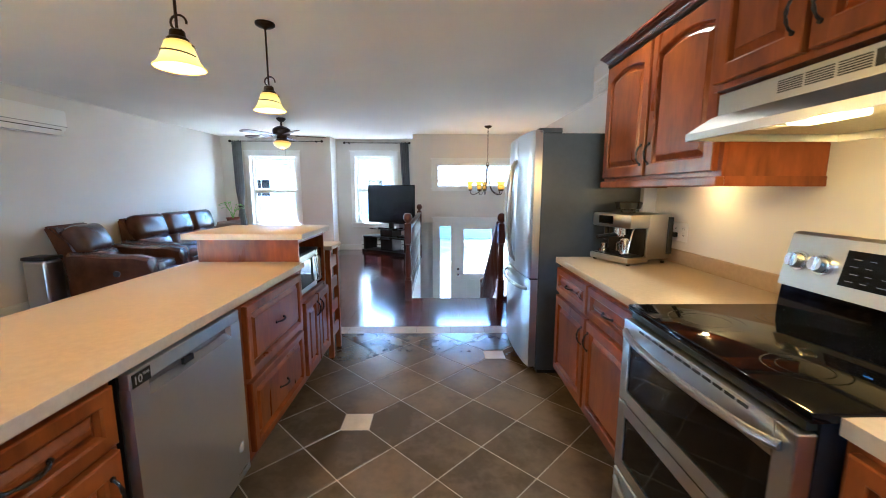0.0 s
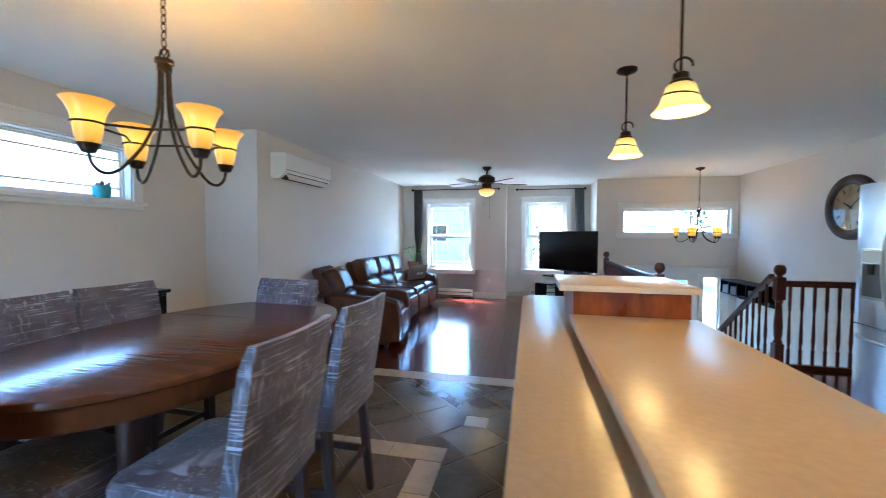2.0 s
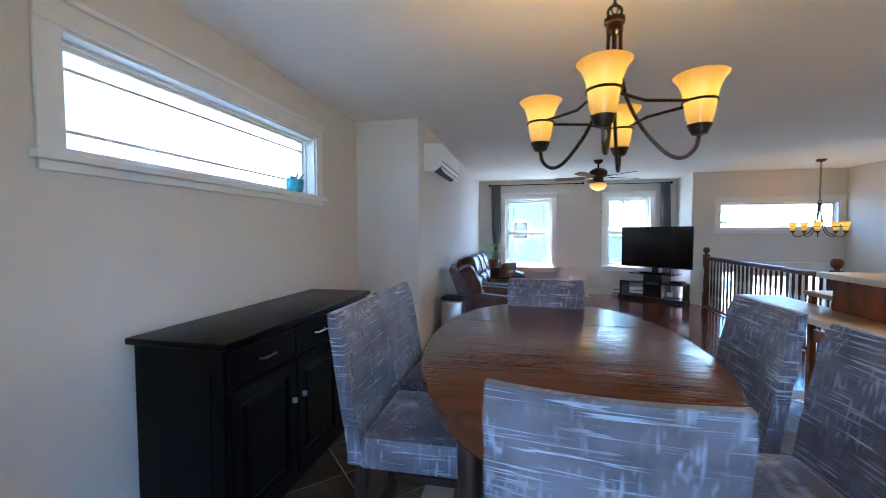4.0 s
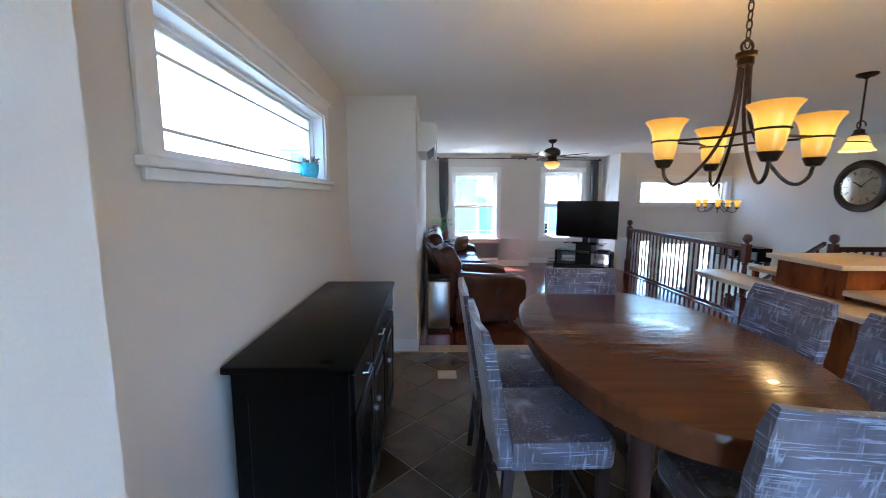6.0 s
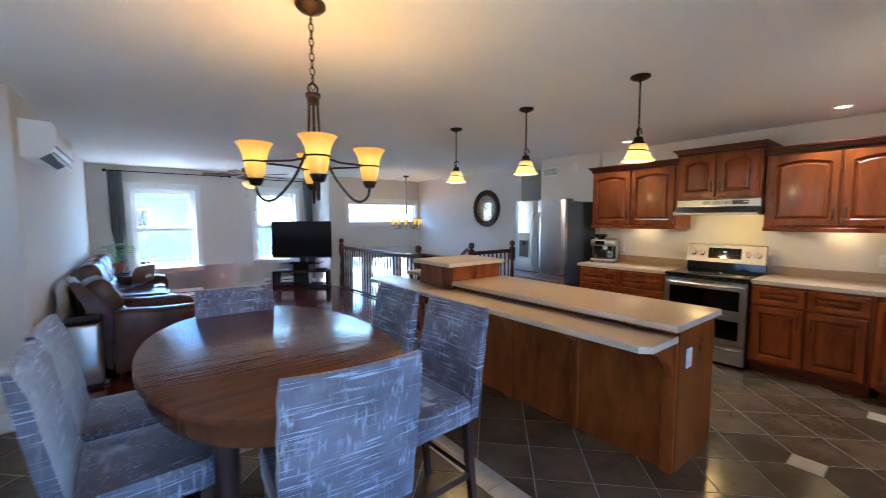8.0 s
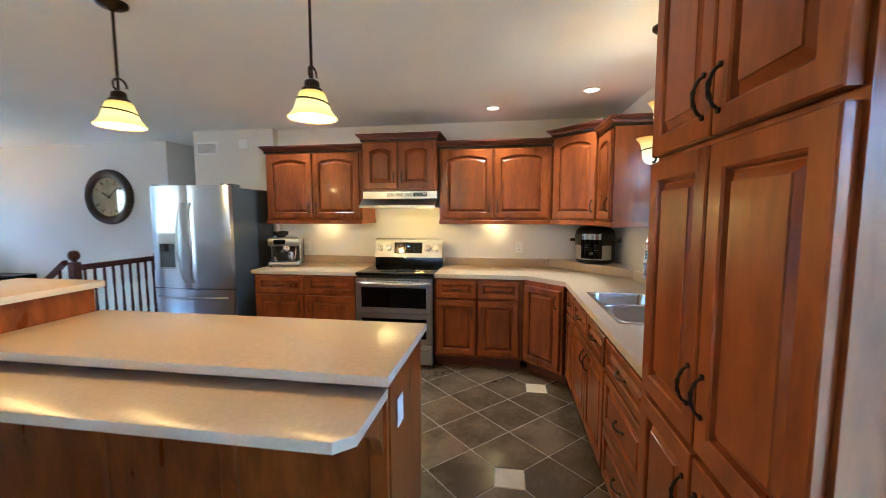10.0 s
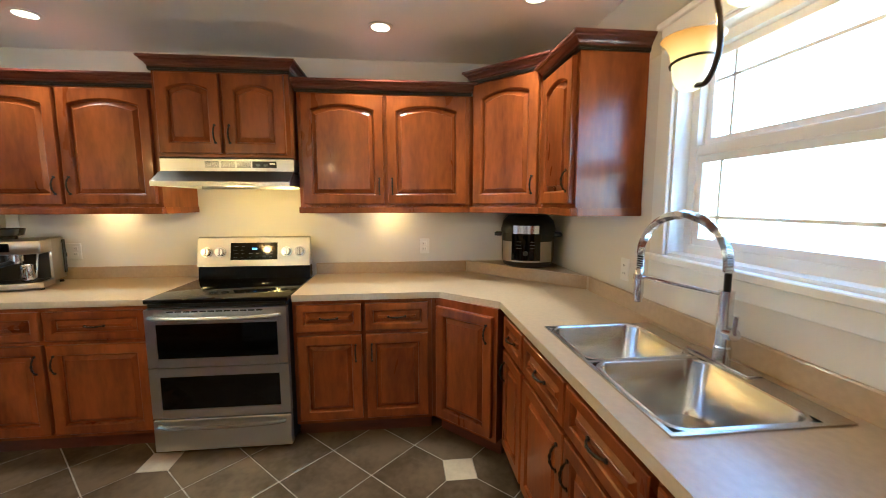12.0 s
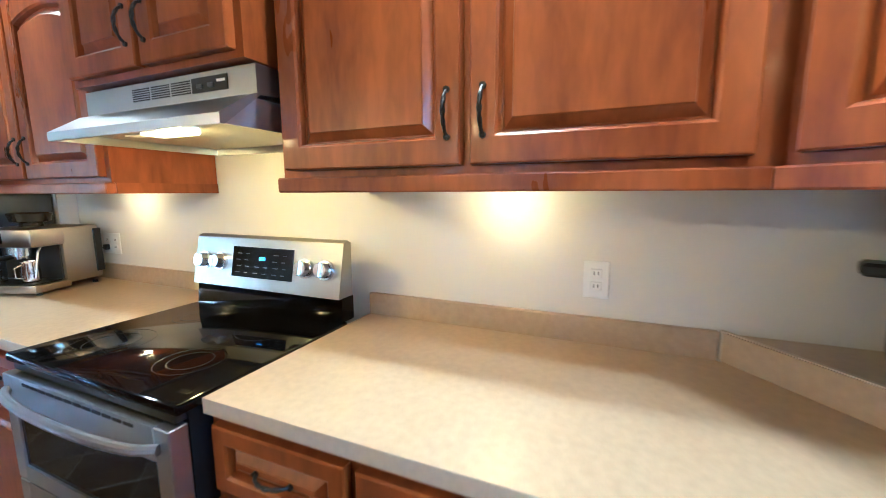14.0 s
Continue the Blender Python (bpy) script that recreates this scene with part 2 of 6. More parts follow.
# unseen eaves, added only to trim the sun patches from the front windows
structure("roof_eave", B(-2.41, 2.5, 9.09, 9.22, H + 0.1, H + 0.22), WHITE, "unseen white eave added to trim the sun at the front wall", "eave")
structure("roof_eave_left", B(-5.9, -2.45, 8.66, 8.80, H + 0.13, H + 0.22), WHITE, "unseen white eave added to trim the sun at the window wall", "eave")
# another unseen one, added to block direct sun at the dining window
structure("roof_eave_side", B(-6.0, -5.37, -1.4, 4.0, H + 0.1, H + 0.22), WHITE, "unseen white eave added to keep sun out of the dining window", "eave")

# floors
bmf = B(XW - 0.1, XE + 0.1, YS - 0.1, YT1, -0.13, -0.003)
box(bmf, XB - 0.1, XW - 0.1, YB0 - 0.1, YT1, -0.13, -0.003)
structure("floor", bmf, GROUT, "dark grout bed under the floor tiles", "floor")
bmw = bmesh.new()
box(bmw, XW - 0.1, XR, YT1, 9.05, -0.13, -0.012)
box(bmw, XR, XS, YT1, YST, -0.13, -0.012)
box(bmw, XS, 4.1, 3.6, 4.7, -0.13, -0.012)
structure("wood_floor", bmw, PLANK, "dark cherry hardwood subfloor between planks", "floor")
structure("landing_floor", B(XR - 0.1, XS + 0.1, 6.3, YE + 0.1, LAND - 0.1, LAND), TILE, "dark tiled entry landing at the foot of the stairs", "floor")
structure("basement_floor", B(XR - 0.1, XS + 0.1, 4.6, 6.4, -2.7, -2.6), TILE, "dark lower stair floor", "floor")


def trim_strip(name, pts, h=0.13, t=0.016):
    """Baseboard pieces: straight runs (x0, x1, y0, y1)."""
    for x0, x1, y0, y1 in pts:
        bm = B(x0, x1, y0, y1, 0.0, h - 0.02)
        box(bm, x0 + (0.004 if x1 - x0 < 0.05 else 0), x1 - (0.004 if x1 - x0 < 0.05 else 0), y0 + (0.004 if y1 - y0 < 0.05 else 0), y1 - (0.004 if y1 - y0 < 0.05 else 0), h - 0.02, h)
        structure(name, bm, WHITE, "white painted baseboard along the wall", "baseboard")


T = 0.016
trim_strip("baseboard", [(XW, XW + T, 3.64, YN1 - T), (XB + T, XW + T, YB1 - T, YB1), (XW + T, -3.45, YN1 - T, YN1), (-2.95, -2.27, YN1 - T, YN1), (-2.27 , -2.27 + T, YN1, YN2),
                         (-2.27 + T, XR - 0.14 - T, YN2 - T, YN2), (XR - 0.14 - T, XR - 0.14, YE + 0.1, YN2 - T), (XB, XB + T, YB0, YB1 - T), (XB + T, XW - 0.08 + T, YB0, YB0 + T), (XW - 0.08, XW - 0.08 + T, YS, YB0)])


# ---- windows and doors ----
def window(name, axis, face, out, a0, a1, z0, z1, sash=True, grid=False, muntins=(), label="white framed window", trim=0.09, sill=True, head=True):
    """A framed window in a wall hole. face: the room face of the wall; out: the sign of the way outdoors."""
    root = tagged(new(name), label, "window", kind="structure")
    cx = (a0 + a1) / 2
    if axis == "x":
        root.matrix_basis = pose(cx, face, z0, 0, 0, 0 if out > 0 else 180)
    else:
        root.matrix_basis = pose(face, cx, z0, 0, 0, -90 if out > 0 else 90)
    w, h = (a1 - a0) / 2, z1 - z0
    f, q = (0.05, 0.03) if sash else (0.026, 0.016)
    bm = bmesh.new()                      # lining of the opening and the fixed frame
    for s in (-1, 1):
        box(bm, s * w - (0.012 if s > 0 else 0), s * w + (0.012 if s < 0 else 0), 0.0, 0.14, 0, h)
        box(bm, min(s * (w - 0.012), s * (w - f)), max(s * (w - 0.012), s * (w - f)), 0.07, 0.14, 0.012, h - 0.012)
    box(bm, -w + 0.012, w - 0.012, 0.0, 0.14, 0, 0.012)
    box(bm, -w + 0.012, w - 0.012, 0.0, 0.14, h - 0.012, h)
    box(bm, -w + f, w - f, 0.07, 0.14, 0.012, f)
    box(bm, -w + f, w - f, 0.07, 0.14, h - f, h - 0.012)
    part("window_frame", bm, WHITE, root)
    bm = bmesh.new()                      # casing on the wall
    for s in (-1, 1):
        box(bm, min(s * w, s * (w + trim)), max(s * w, s * (w + trim)), -0.018, -0.001, -0.0, h, bev=0.003)
    box(bm, -w - trim, w + trim, -0.02, -0.001, h, h + trim, bev=0.003)
    if head:
        box(bm, -w - trim - 0.02, w + trim + 0.02, -0.035, -0.001, h + trim, h + trim + 0.025, bev=0.004)
    part("casing", bm, WHITE, root)
    bm = bmesh.new()
    if sill:
        box(bm, -w - trim - 0.02, w + trim + 0.02, -0.045, -0.001, -0.03, 0.0, bev=0.004)
        box(bm, -w - trim, w + trim, -0.02, -0.001, -0.03 - trim * (0.8 if sash else 0.42), -0.03, bev=0.003)
    else:
        box(bm, -w - trim, w + trim, -0.02, -0.001, -trim, 0.0, bev=0.003)
    part("window_sill", bm, WHITE, root)
    iw = w - f
    lights = [(f, h / 2 - 0.02, 0.078), (h / 2 + 0.02, h - f, 0.105)] if sash else [(f, h - f, 0.09)]
    if sash:
        part("meeting_rail", B(-iw, iw, 0.072, 0.13, h / 2 - 0.022, h / 2 + 0.022, bev=0.003), WHITE, root)
    for b0, b1, y in lights:
        bm = bmesh.new()
        for s in (-1, 1):
            box(bm, min(s * iw, s * (iw - q)), max(s * iw, s * (iw - q)), y, y + 0.025, b0, b1)
        box(bm, -iw + q, iw - q, y, y + 0.025, b0, b0 + q)
        box(bm, -iw + q, iw - q, y, y + 0.025, b1 - q, b1)
        part("sash", bm, WHITE, root)
        g = part("pane", B(-iw + q - 0.002, iw - q + 0.002, y + 0.010, y + 0.014, b0 + q - 0.002, b1 - q + 0.002), CLEAR, root)
        g.visible_shadow = False
        if grid:
            bm = bmesh.new()
            for x in (-iw + 0.12, iw - 0.12):
                box(bm, x - 0.006, x + 0.006, y + 0.004, y + 0.009, b0 + 0.03, b1 - 0.03)
            for z in ((b0 + 0.12,) if b0 < 0.1 and sash else ()) + ((b1 - 0.12,) if b0 > 0.1 or not sash else ()):
                box(bm, -iw + 0.03, iw - 0.03, y + 0.003, y + 0.008, z - 0.006, z + 0.006)
            part("muntin", bm, WHITE, root)
    for z in muntins:
        part("muntin", B(-iw + q, iw - q, 0.092, 0.099, z - 0.007, z + 0.007), WHITE, root)
    return root


window("window_1", "x", YN1, 1, *W1, grid=True, label="white double-hung living room window with prairie bars")
window("window_2", "x", YN2, 1, *W2, grid=True, label="white double-hung living room window behind the television")
window("window_3", "y", XB, -1, *DW, sash=False, muntins=(0.11, 0.355), label="long white transom window above the sideboard")
window("window_4", "x", YE, 1, *EW, sash=False, muntins=(0.15, 0.36), label="long white transom window over the front door")
window("window_5", "x", YS, -1, *SW, grid=True, label="white double-hung window above the sink")


def patio_door():
    root = tagged(new("door_1"), "white framed glazed patio door in the dining wall", "door", kind="structure")
    root.matrix_basis = pose((PD[0] + PD[1]) / 2, YS, 0, 0, 0, 180)
    w, h = (PD[1] - PD[0]) / 2, PD[3]
    bm = bmesh.new()
    for s in (-1, 1):
        box(bm, min(s * w, s * (w - 0.06)), max(s * w, s * (w - 0.06)), 0.02, 0.13, 0, h)
        box(bm, min(s * w, s * (w + 0.09)), max(s * w, s * (w + 0.09)), -0.018, -0.001, 0, h)
    box(bm, -w + 0.06, w - 0.06, 0.02, 0.13, h - 0.06, h)
    box(bm, -w + 0.06, w - 0.06, 0.02, 0.13, 0.0, 0.05)
    box(bm, -w - 0.09, w + 0.09, -0.018, -0.001, h, h + 0.09)
    part("door_frame", bm, WHITE, root)
    for s, y in ((-1, 0.04), (1, 0.08)):
        x0, x1 = (-w + 0.06, 0.03) if s < 0 else (-0.03, w - 0.06)
        bm = bmesh.new()
        box(bm, x0, x0 + 0.07, y, y + 0.035, 0.05, h - 0.06)
        box(bm, x1 - 0.07, x1, y, y + 0.035, 0.05, h - 0.06)
        box(bm, x0 + 0.07, x1 - 0.07, y, y + 0.035, 0.05, 0.15)
        box(bm, x0 + 0.07, x1 - 0.07, y, y + 0.035, h - 0.14, h - 0.06)
        leaf = part("door_leaf", bm, WHITE, root)
        g = part("pane", B(x0 + 0.068, x1 - 0.068, y + 0.014, y + 0.020, 0.148, h - 0.138), CLEAR, leaf)
        g.visible_shadow = False


patio_door()


def front_door():
    root = tagged(new("door_2"), "white panelled front door with a large light and two sidelights", "door", kind="structure")
    root.matrix_basis = pose(0.85, YE, LAND)
    w, h = 0.85, DU[3] - LAND
    bm = bmesh.new()
    for x0, x1 in ((-w, -w + 0.03), (-0.535, -0.475), (0.475, 0.535), (w - 0.03, w)):
        box(bm, x0, x1, 0.0, 0.13, 0, h - 0.03)
    box(bm, -w, w, 0.0, 0.13, h - 0.03, h)
    part("door_frame", bm, WHITE, root)
    bm = bmesh.new()
    for s in (-1, 1):
        box(bm, min(s * w, s * (w + 0.10)), max(s * w, s * (w + 0.10)), -0.02, -0.001, 0, h)
    box(bm, -w - 0.10, w + 0.10, -0.022, -0.001, h, h + 0.10, bev=0.003)
    box(bm, -w - 0.12, w + 0.12, -0.04, -0.001, h + 0.10, h + 0.125, bev=0.004)
    part("casing", bm, WHITE, root)
    bm = bmesh.new()
    gx, g0, g1 = 0.29, 0.95, 1.90
    box(bm, -0.475, -gx, 0.05, 0.09, 0.01, h - 0.03)
    box(bm, gx, 0.475, 0.05, 0.09, 0.01, h - 0.03)
    box(bm, -gx, gx, 0.05, 0.09, 0.01, g0)
    box(bm, -gx, gx, 0.05, 0.09, g1, h - 0.03)
    box(bm, -gx - 0.03, -gx, 0.04, 0.05, g0 - 0.03, g1 + 0.03, bev=0.004)
    box(bm, gx, gx + 0.03, 0.04, 0.05, g0 - 0.03, g1 + 0.03, bev=0.004)
    box(bm, -gx, gx, 0.04, 0.05, g0 - 0.03, g0, bev=0.004)
    box(bm, -gx, gx, 0.04, 0.05, g1, g1 + 0.03, bev=0.004)
    leaf = part("door_leaf", bm, WHITE, root)
    for x in (-0.3, -0.1, 0.1, 0.3):
        part("panel", B(x - 0.07, x + 0.07, 0.043, 0.05, 0.2, 0.82, bev=0.006), WHITE, leaf)
    g = part("pane", B(-gx, gx, 0.066, 0.072, g0, g1), CLEAR, leaf)
    g.visible_shadow = False
    bm = bmesh.new()
    tube(bm, [(-0.41, 0.05, 0.93), (-0.41, 0.0, 0.93)], 0.027, 12)
    tube(bm, [(-0.41, 0.05, 1.05), (-0.41, 0.02, 1.05)], 0.025, 12)
    part("door_handle", bm, CHROME, leaf, "satin nickel knob and deadbolt")
    for s in (-1, 1):
        bm = bmesh.new()
        x0, x1 = sorted((s * 0.535, s * 0.82))
        box(bm, x0, x0 + 0.03, 0.05, 0.09, 0.02, h - 0.03)
        box(bm, x1 - 0.03, x1, 0.05, 0.09, 0.02, h - 0.03)
        box(bm, x0 + 0.03, x1 - 0.03, 0.05, 0.09, 0.02, 0.10)
        box(bm, x0 + 0.03, x1 - 0.03, 0.05, 0.09, h - 0.08, h - 0.03)
        sl = part("sidelight", bm, WHITE, root)
        g = part("pane", B(x0 + 0.03, x1 - 0.03, 0.066, 0.072, 0.10, h - 0.08), CLEAR, sl)
        g.visible_shadow = False


front_door()

# ---- stairs and railing ----
for i in range(7):
    z1 = -(i + 1) * abs(LAND) / 7
    if i < 6:
        y = YST + i * 0.25
        bm = B(XR + 0.002, 0.72, y, y + 0.28, z1 - 0.03, z1, bev=0.006)
        box(bm, XR + 0.002, 0.72, y + 0.0, y + 0.018, z1, z1 + abs(LAND) / 7 - 0.032)
        structure("stair_step", bm, PLANK, "dark cherry stair tread and riser", "step")


def newel(x, y, h=1.09, z=0.0, big=True):
    root = thing("newel_post", pose(x, y, z), "turned red-brown wooden newel post with a square cap", "post", "newel posts of the stair railing")
    s = 0.042
    bm = B(-s, s, -s, s, 0, 0.26, bev=0.004)
    lathe(bm, [(0.038, 0.26), (0.041, 0.28), (0.028, 0.30), (0.036, 0.34), (0.040, 0.45), (0.030, 0.62), (0.026, 0.68), (0.040, 0.70), (0.030, 0.72)], seg=14)
    box(bm, -s, s, -s, s, 0.72, h - 0.13, bev=0.004)
    part("post", bm, NEWEL, root)
    bm = bmesh.new()
    lathe(bm, [(0.025, h - 0.13), (0.024, h - 0.115), (0.046, h - 0.095), (0.055, h - 0.07), (0.052, h - 0.035), (0.036, h - 0.008), (0.01, h)], seg=12)
    part("finial", bm, NEWEL, root)
    return root


newel(XR, 7.80)
newel(XR, 4.75)
newel(0.79, 4.75)
newel(1.86, 4.75)

bal = bmesh.new()
lathe(bal, [(0.016, 0.0), (0.016, 0.14), (0.020, 0.15), (0.011, 0.165), (0.013, 0.19), (0.018, 0.26), (0.013, 0.44), (0.010, 0.56), (0.016, 0.575), (0.012, 0.59), (0.016, 0.60), (0.016, 0.82)], seg=8)
BAL = mesh_of(bal, "baluster", NEWEL)
BALW = BAL.copy()
BALW.materials[0] = WHITE


def guard(m, length, label):
    """A level railing along local x with a shoe, a moulded handrail and turned balusters."""
    root = thing("stair_railing", m, label, "railing", "stair railings")
    bm = B(0, length, -0.03, 0.03, 0.89, 0.925, bev=0.008, seg=2)
    box(bm, 0, length, -0.018, 0.018, 0.86, 0.89)
    part("handrail", bm, NEWEL, root)
    part("shoe", B(0, length, -0.028, 0.028, 0.0, 0.045, bev=0.004), NEWEL, root)
    n = round(length / 0.115)
    for i in range(n):
        o = new("baluster", BAL)
        o.parent, o.matrix_basis = root, pose((i + 0.5) * length / n, 0, 0.043)
    return root


guard(pose(XR, 4.795, 0, 0, 0, 90), 2.96, "dark wooden railing with turned balusters along the stairwell")
guard(pose(0.835, 4.75, 0), 0.98, "dark wooden railing with turned balusters at the hall")


def stair_rail():
    root = thing("stair_handrail", pose(0.77, 4.85, 0), "sloping dark wooden stair handrail with turned balusters", "railing", "stair railings")
    sl = abs(LAND) / 7 / 0.25
    bm = bmesh.new()
    L = 1.55
    loft(bm, [[(s, y, 0.93 - sl * y + dz) for s, dz in ((-0.028, 0), (0.028, 0), (0.028, 0.05), (-0.028, 0.05))] for y in (0, L)])
    part("handrail", bm, NEWEL, root)
    for i in range(12):
        y = 0.08 + i * 0.125
        o = new("baluster", BALW if i % 1 else BAL)
        o.parent, o.matrix_basis = root, Matrix.Translation((0, y, 0.93 - sl * y - 0.82 + 0.0))
    loft_b = bmesh.new()
    loft(loft_b, [[(s, y, -0.16 - sl * y + dz) for s, dz in ((-0.02, 0), (0.02, 0), (0.02, 0.28), (-0.02, 0.28))] for y in (-0.02, L)])
    part("stringer", loft_b, WHITE, root, "white painted stair stringer")
    bm = B(-0.042, 0.042, L - 0.03, L + 0.055, LAND, 0.93 - sl * L + 0.08, bev=0.004)
    lathe(bm, [(0.03, 0), (0.05, 0.02), (0.05, 0.06), (0.01, 0.09)], (0, L + 0.01, 0.93 - sl * L + 0.08), 12)
    part("post", bm, NEWEL, root)


stair_rail()


# ---- kitchen cabinets ----
def panel_rings(w, h, fr, arch):
    """Outer ring and opening ring of a framed door in the x-z plane."""
    n = 12 if arch else 1
    rise = min(0.034, w * 0.085) if arch else 0.0
    x0, x1, z0 = fr, w - fr, fr
    zt = h - fr - rise
    inner = [(x0, z0), (x1, z0)]
    outer = [(0, 0), (w, 0)]
    for i in range(n + 1):
        u = i / n
        x = x1 + (x0 - x1) * u
        z = zt + rise * (1 - (2 * u - 1) ** 2) if arch else zt
        inner.append((x, z))
        outer.append((w if i == 0 else 0 if i == n else x, h))
    return outer, inner


def inset(ring, d, w, h):
    cx = w / 2
    out = []
    for x, z in ring:
        out.append((x + d * (1 if x < cx - 1e-6 else -1 if x > cx + 1e-6 else 0) * min(1.0, abs(x - cx) / 0.06), z + d * (1 if z < h * 0.5 else -1)))
    return out


def door(parent, x, z, w, h, mat_=None, arch=False, fr=0.062, handle=None, t=0.026, y=0.0, name="door"):
    """A framed raised-panel front at (x, z) on the face plane y, standing proud towards -y."""
    m = mat_ or CHERRY
    fr = min(fr, h * 0.27)
    outer, inner = panel_rings(w, h, fr, arch)
    sm = inset(outer, 0.004, w, h)
    bm = bmesh.new()
    R = lambda ring, yy: [(px, yy, pz) for px, pz in ring]
    loft(bm, [R(outer, 0.0), R(outer, -t + 0.004), R(sm, -t), R(inset(inner, -0.006, w, h), -t), R(inner, -t + 0.005), R(inset(inner, 0.004, w, h), -t + 0.020)], caps=False)
    d = part(name, bm, m, parent, at=Matrix.Translation((x, y - 0.001, z)), smooth=18)
    bm = bmesh.new()
    r1 = inset(inner, 0.004, w, h)
    loft(bm, [R(r1, -t + 0.020), R(inset(inner, 0.009, w, h), -t + 0.020), R(inset(inner, 0.029, w, h), -t + 0.006), R(inset(inner, 0.031, w, h), -t + 0.002)], caps=False)
    last = bm.verts[:][-len(inner):]
    bm.faces.new(last)
    part("panel", bm, m, d, smooth=18)
    if handle:
        kind, hx, hz = handle
        part("handle", pull_mesh(kind), IRON, d, "twisted black iron pull", at=Matrix.Translation((hx, -t, hz)))
    return d


def pull_mesh(kind, L=0.10):
    """A small bowed iron pull with twisted middle; v upright, h level."""
    bm = bmesh.new()
    pts = []
    for i in range(11):
        u = i / 10
        a = (u - 0.5) * L
        out = -0.026 * math.sin(math.pi * u) ** 0.6 if 0 < u < 1 else 0.0
        pts.append((0, out, a) if kind == "v" else (a, out, 0))
    for k in range(2):
        tw = []
        for i, p in enumerate(pts):
            ang = i * 1.3 + math.pi * k
            r = 0.0026 * math.sin(math.pi * i / 10)
            tw.append((p[0] + r * math.cos(ang), p[1] + r * math.sin(ang), p[2]) if kind == "v" else (p[0], p[1] + r * math.sin(ang), p[2] + r * math.cos(ang)))
        tube(bm, tw, 0.0038, 6)
    for p in (pts[0], pts[-1]):
        tube(bm, [p, (p[0], p[1] - 0.006, p[2])], 0.0075, 8)
    return bm


def base_cabinet(m, w, fronts, depth=0.60, low=None, h=0.876, label="cherry base cabinet with raised panel fronts", group="cherry base cabinets", toe=0.10, fill=0.0):
    """fronts: ('drawer' or 'door', x, z, w, h, handle)."""
    root = thing("base_cabinet", m, label, "cabinet", group)
    bm = B(0.001, w - 0.001, 0, depth, toe, low or h)
    if low:
        box(bm, 0.001, w - 0.001, 0, 0.03, low, h)
    part("body", bm, CHERRY, root)
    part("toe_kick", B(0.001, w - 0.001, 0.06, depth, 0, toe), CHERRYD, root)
    if fill:
        part("filler_strip", B(w, w + fill, 0.004, 0.03, toe, h), CHERRY, root)
    for kind, x, z, fw, fh, hd in fronts:
        door(root, x, z, fw, fh, handle=hd, name="drawer_front" if kind == "drawer" else "door", fr=0.045 if kind == "drawer" else 0.058)
    return root


def two_by_two(w, h=0.876, toe=0.10):
    g = 0.026
    c = (w - 3 * g) / 2
    out = []
    for i in range(2):
        x = g + i * (c + g)
        out.append(("drawer", x, h - 0.19, c, 0.165, ("h", c / 2, 0.083)))
        out.append(("door", x, toe + 0.03, c, h - 0.19 - toe - 0.056, ("v", c - 0.035 if i == 0 else 0.035, h - 0.19 - toe - 0.056 - 0.11)))
    return out


def crown(root, runs, z, hgt=0.072, out=0.048):
    """Stepped crown moulding: runs of (x0, x1, y0, y1) footprints."""
    for k, (x0, x1, y0, y1) in enumerate(runs):
        bm = bmesh.new()
        prof = [(0.0, 0.016), (0.010, 0.016), (0.010, 0.024), (0.016, 0.026), (0.020, 0.036), (0.032, 0.046), (0.036, 0.048), (0.036, 0.054), (out, 0.060), (out, hgt), (0, hgt)]
        loft(bm, [[(x0 - o, y0 - o, z + q), (x1 + o, y0 - o, z + q), (x1 + o, y1, z + q), (x0 - o, y1, z + q)] for o, q in prof])
        part("crown_moulding", bm, CHERRYD, root, smooth=18)
        bm = bmesh.new()
        for o, q in ((0.007, 0.005), (0.011, 0.011)):
            box(bm, x0 - o, x1 + o, y0 - o, y1, z + q - 0.007, z + q + 0.005)
        part("rope_trim", bm, IRON, root, "thin black rope moulding under the crown")


def upper_cabinet(m, w, z0, z1, doors, depth=0.415, label="cherry wall cabinet with arched raised panel doors", rail=True, cr=True, arch=True, fill=0.0):
    """doors: how many; handles sit low beside the meeting edge."""
    root = thing("wall_cabinet", m, label, "cabinet", "cherry wall cabinets")
    part("body", B(0.001, w - 0.001, 0, depth, z0, z1), CHERRY, root)
    g = 0.022
    e = 0.026
    c = (w - 2 * e - (doors - 1) * g) / doors
    for i in range(doors):
        hx = c - 0.03 if (i == 0 and doors > 1) or doors == 1 else 0.03
        door(root, e + i * (c + g), z0 + 0.02, c, z1 - z0 - 0.035, arch=arch, handle=("v", hx, 0.11))
    if rail:
        bm = B(-0.004, w + 0.004, -0.024, 0.012, z0 - 0.04, z0, bev=0.004)
        box(bm, -0.004, 0.014, 0.012, depth, z0 - 0.04, z0)
        box(bm, w - 0.014, w + 0.004, 0.012, depth, z0 - 0.04, z0)
        part("light_rail", bm, CHERRY, root)
    if fill:
        part("filler_strip", B(w, w + fill, 0.004, 0.03, z0 - 0.04, z1), CHERRY, root)
    if cr:
        crown(root, [(0, w, -0.005, depth)], z1)
    return root


RF = 0.845      # front plane of the range wall base cabinets
PR = lambda y: pose(RF, y, 0, 0, 0, -90)
base_cabinet(PR(2.60), 1.13, two_by_two(1.13), depth=0.68, label="cherry base cabinet with two drawers and two doors beside the fridge")
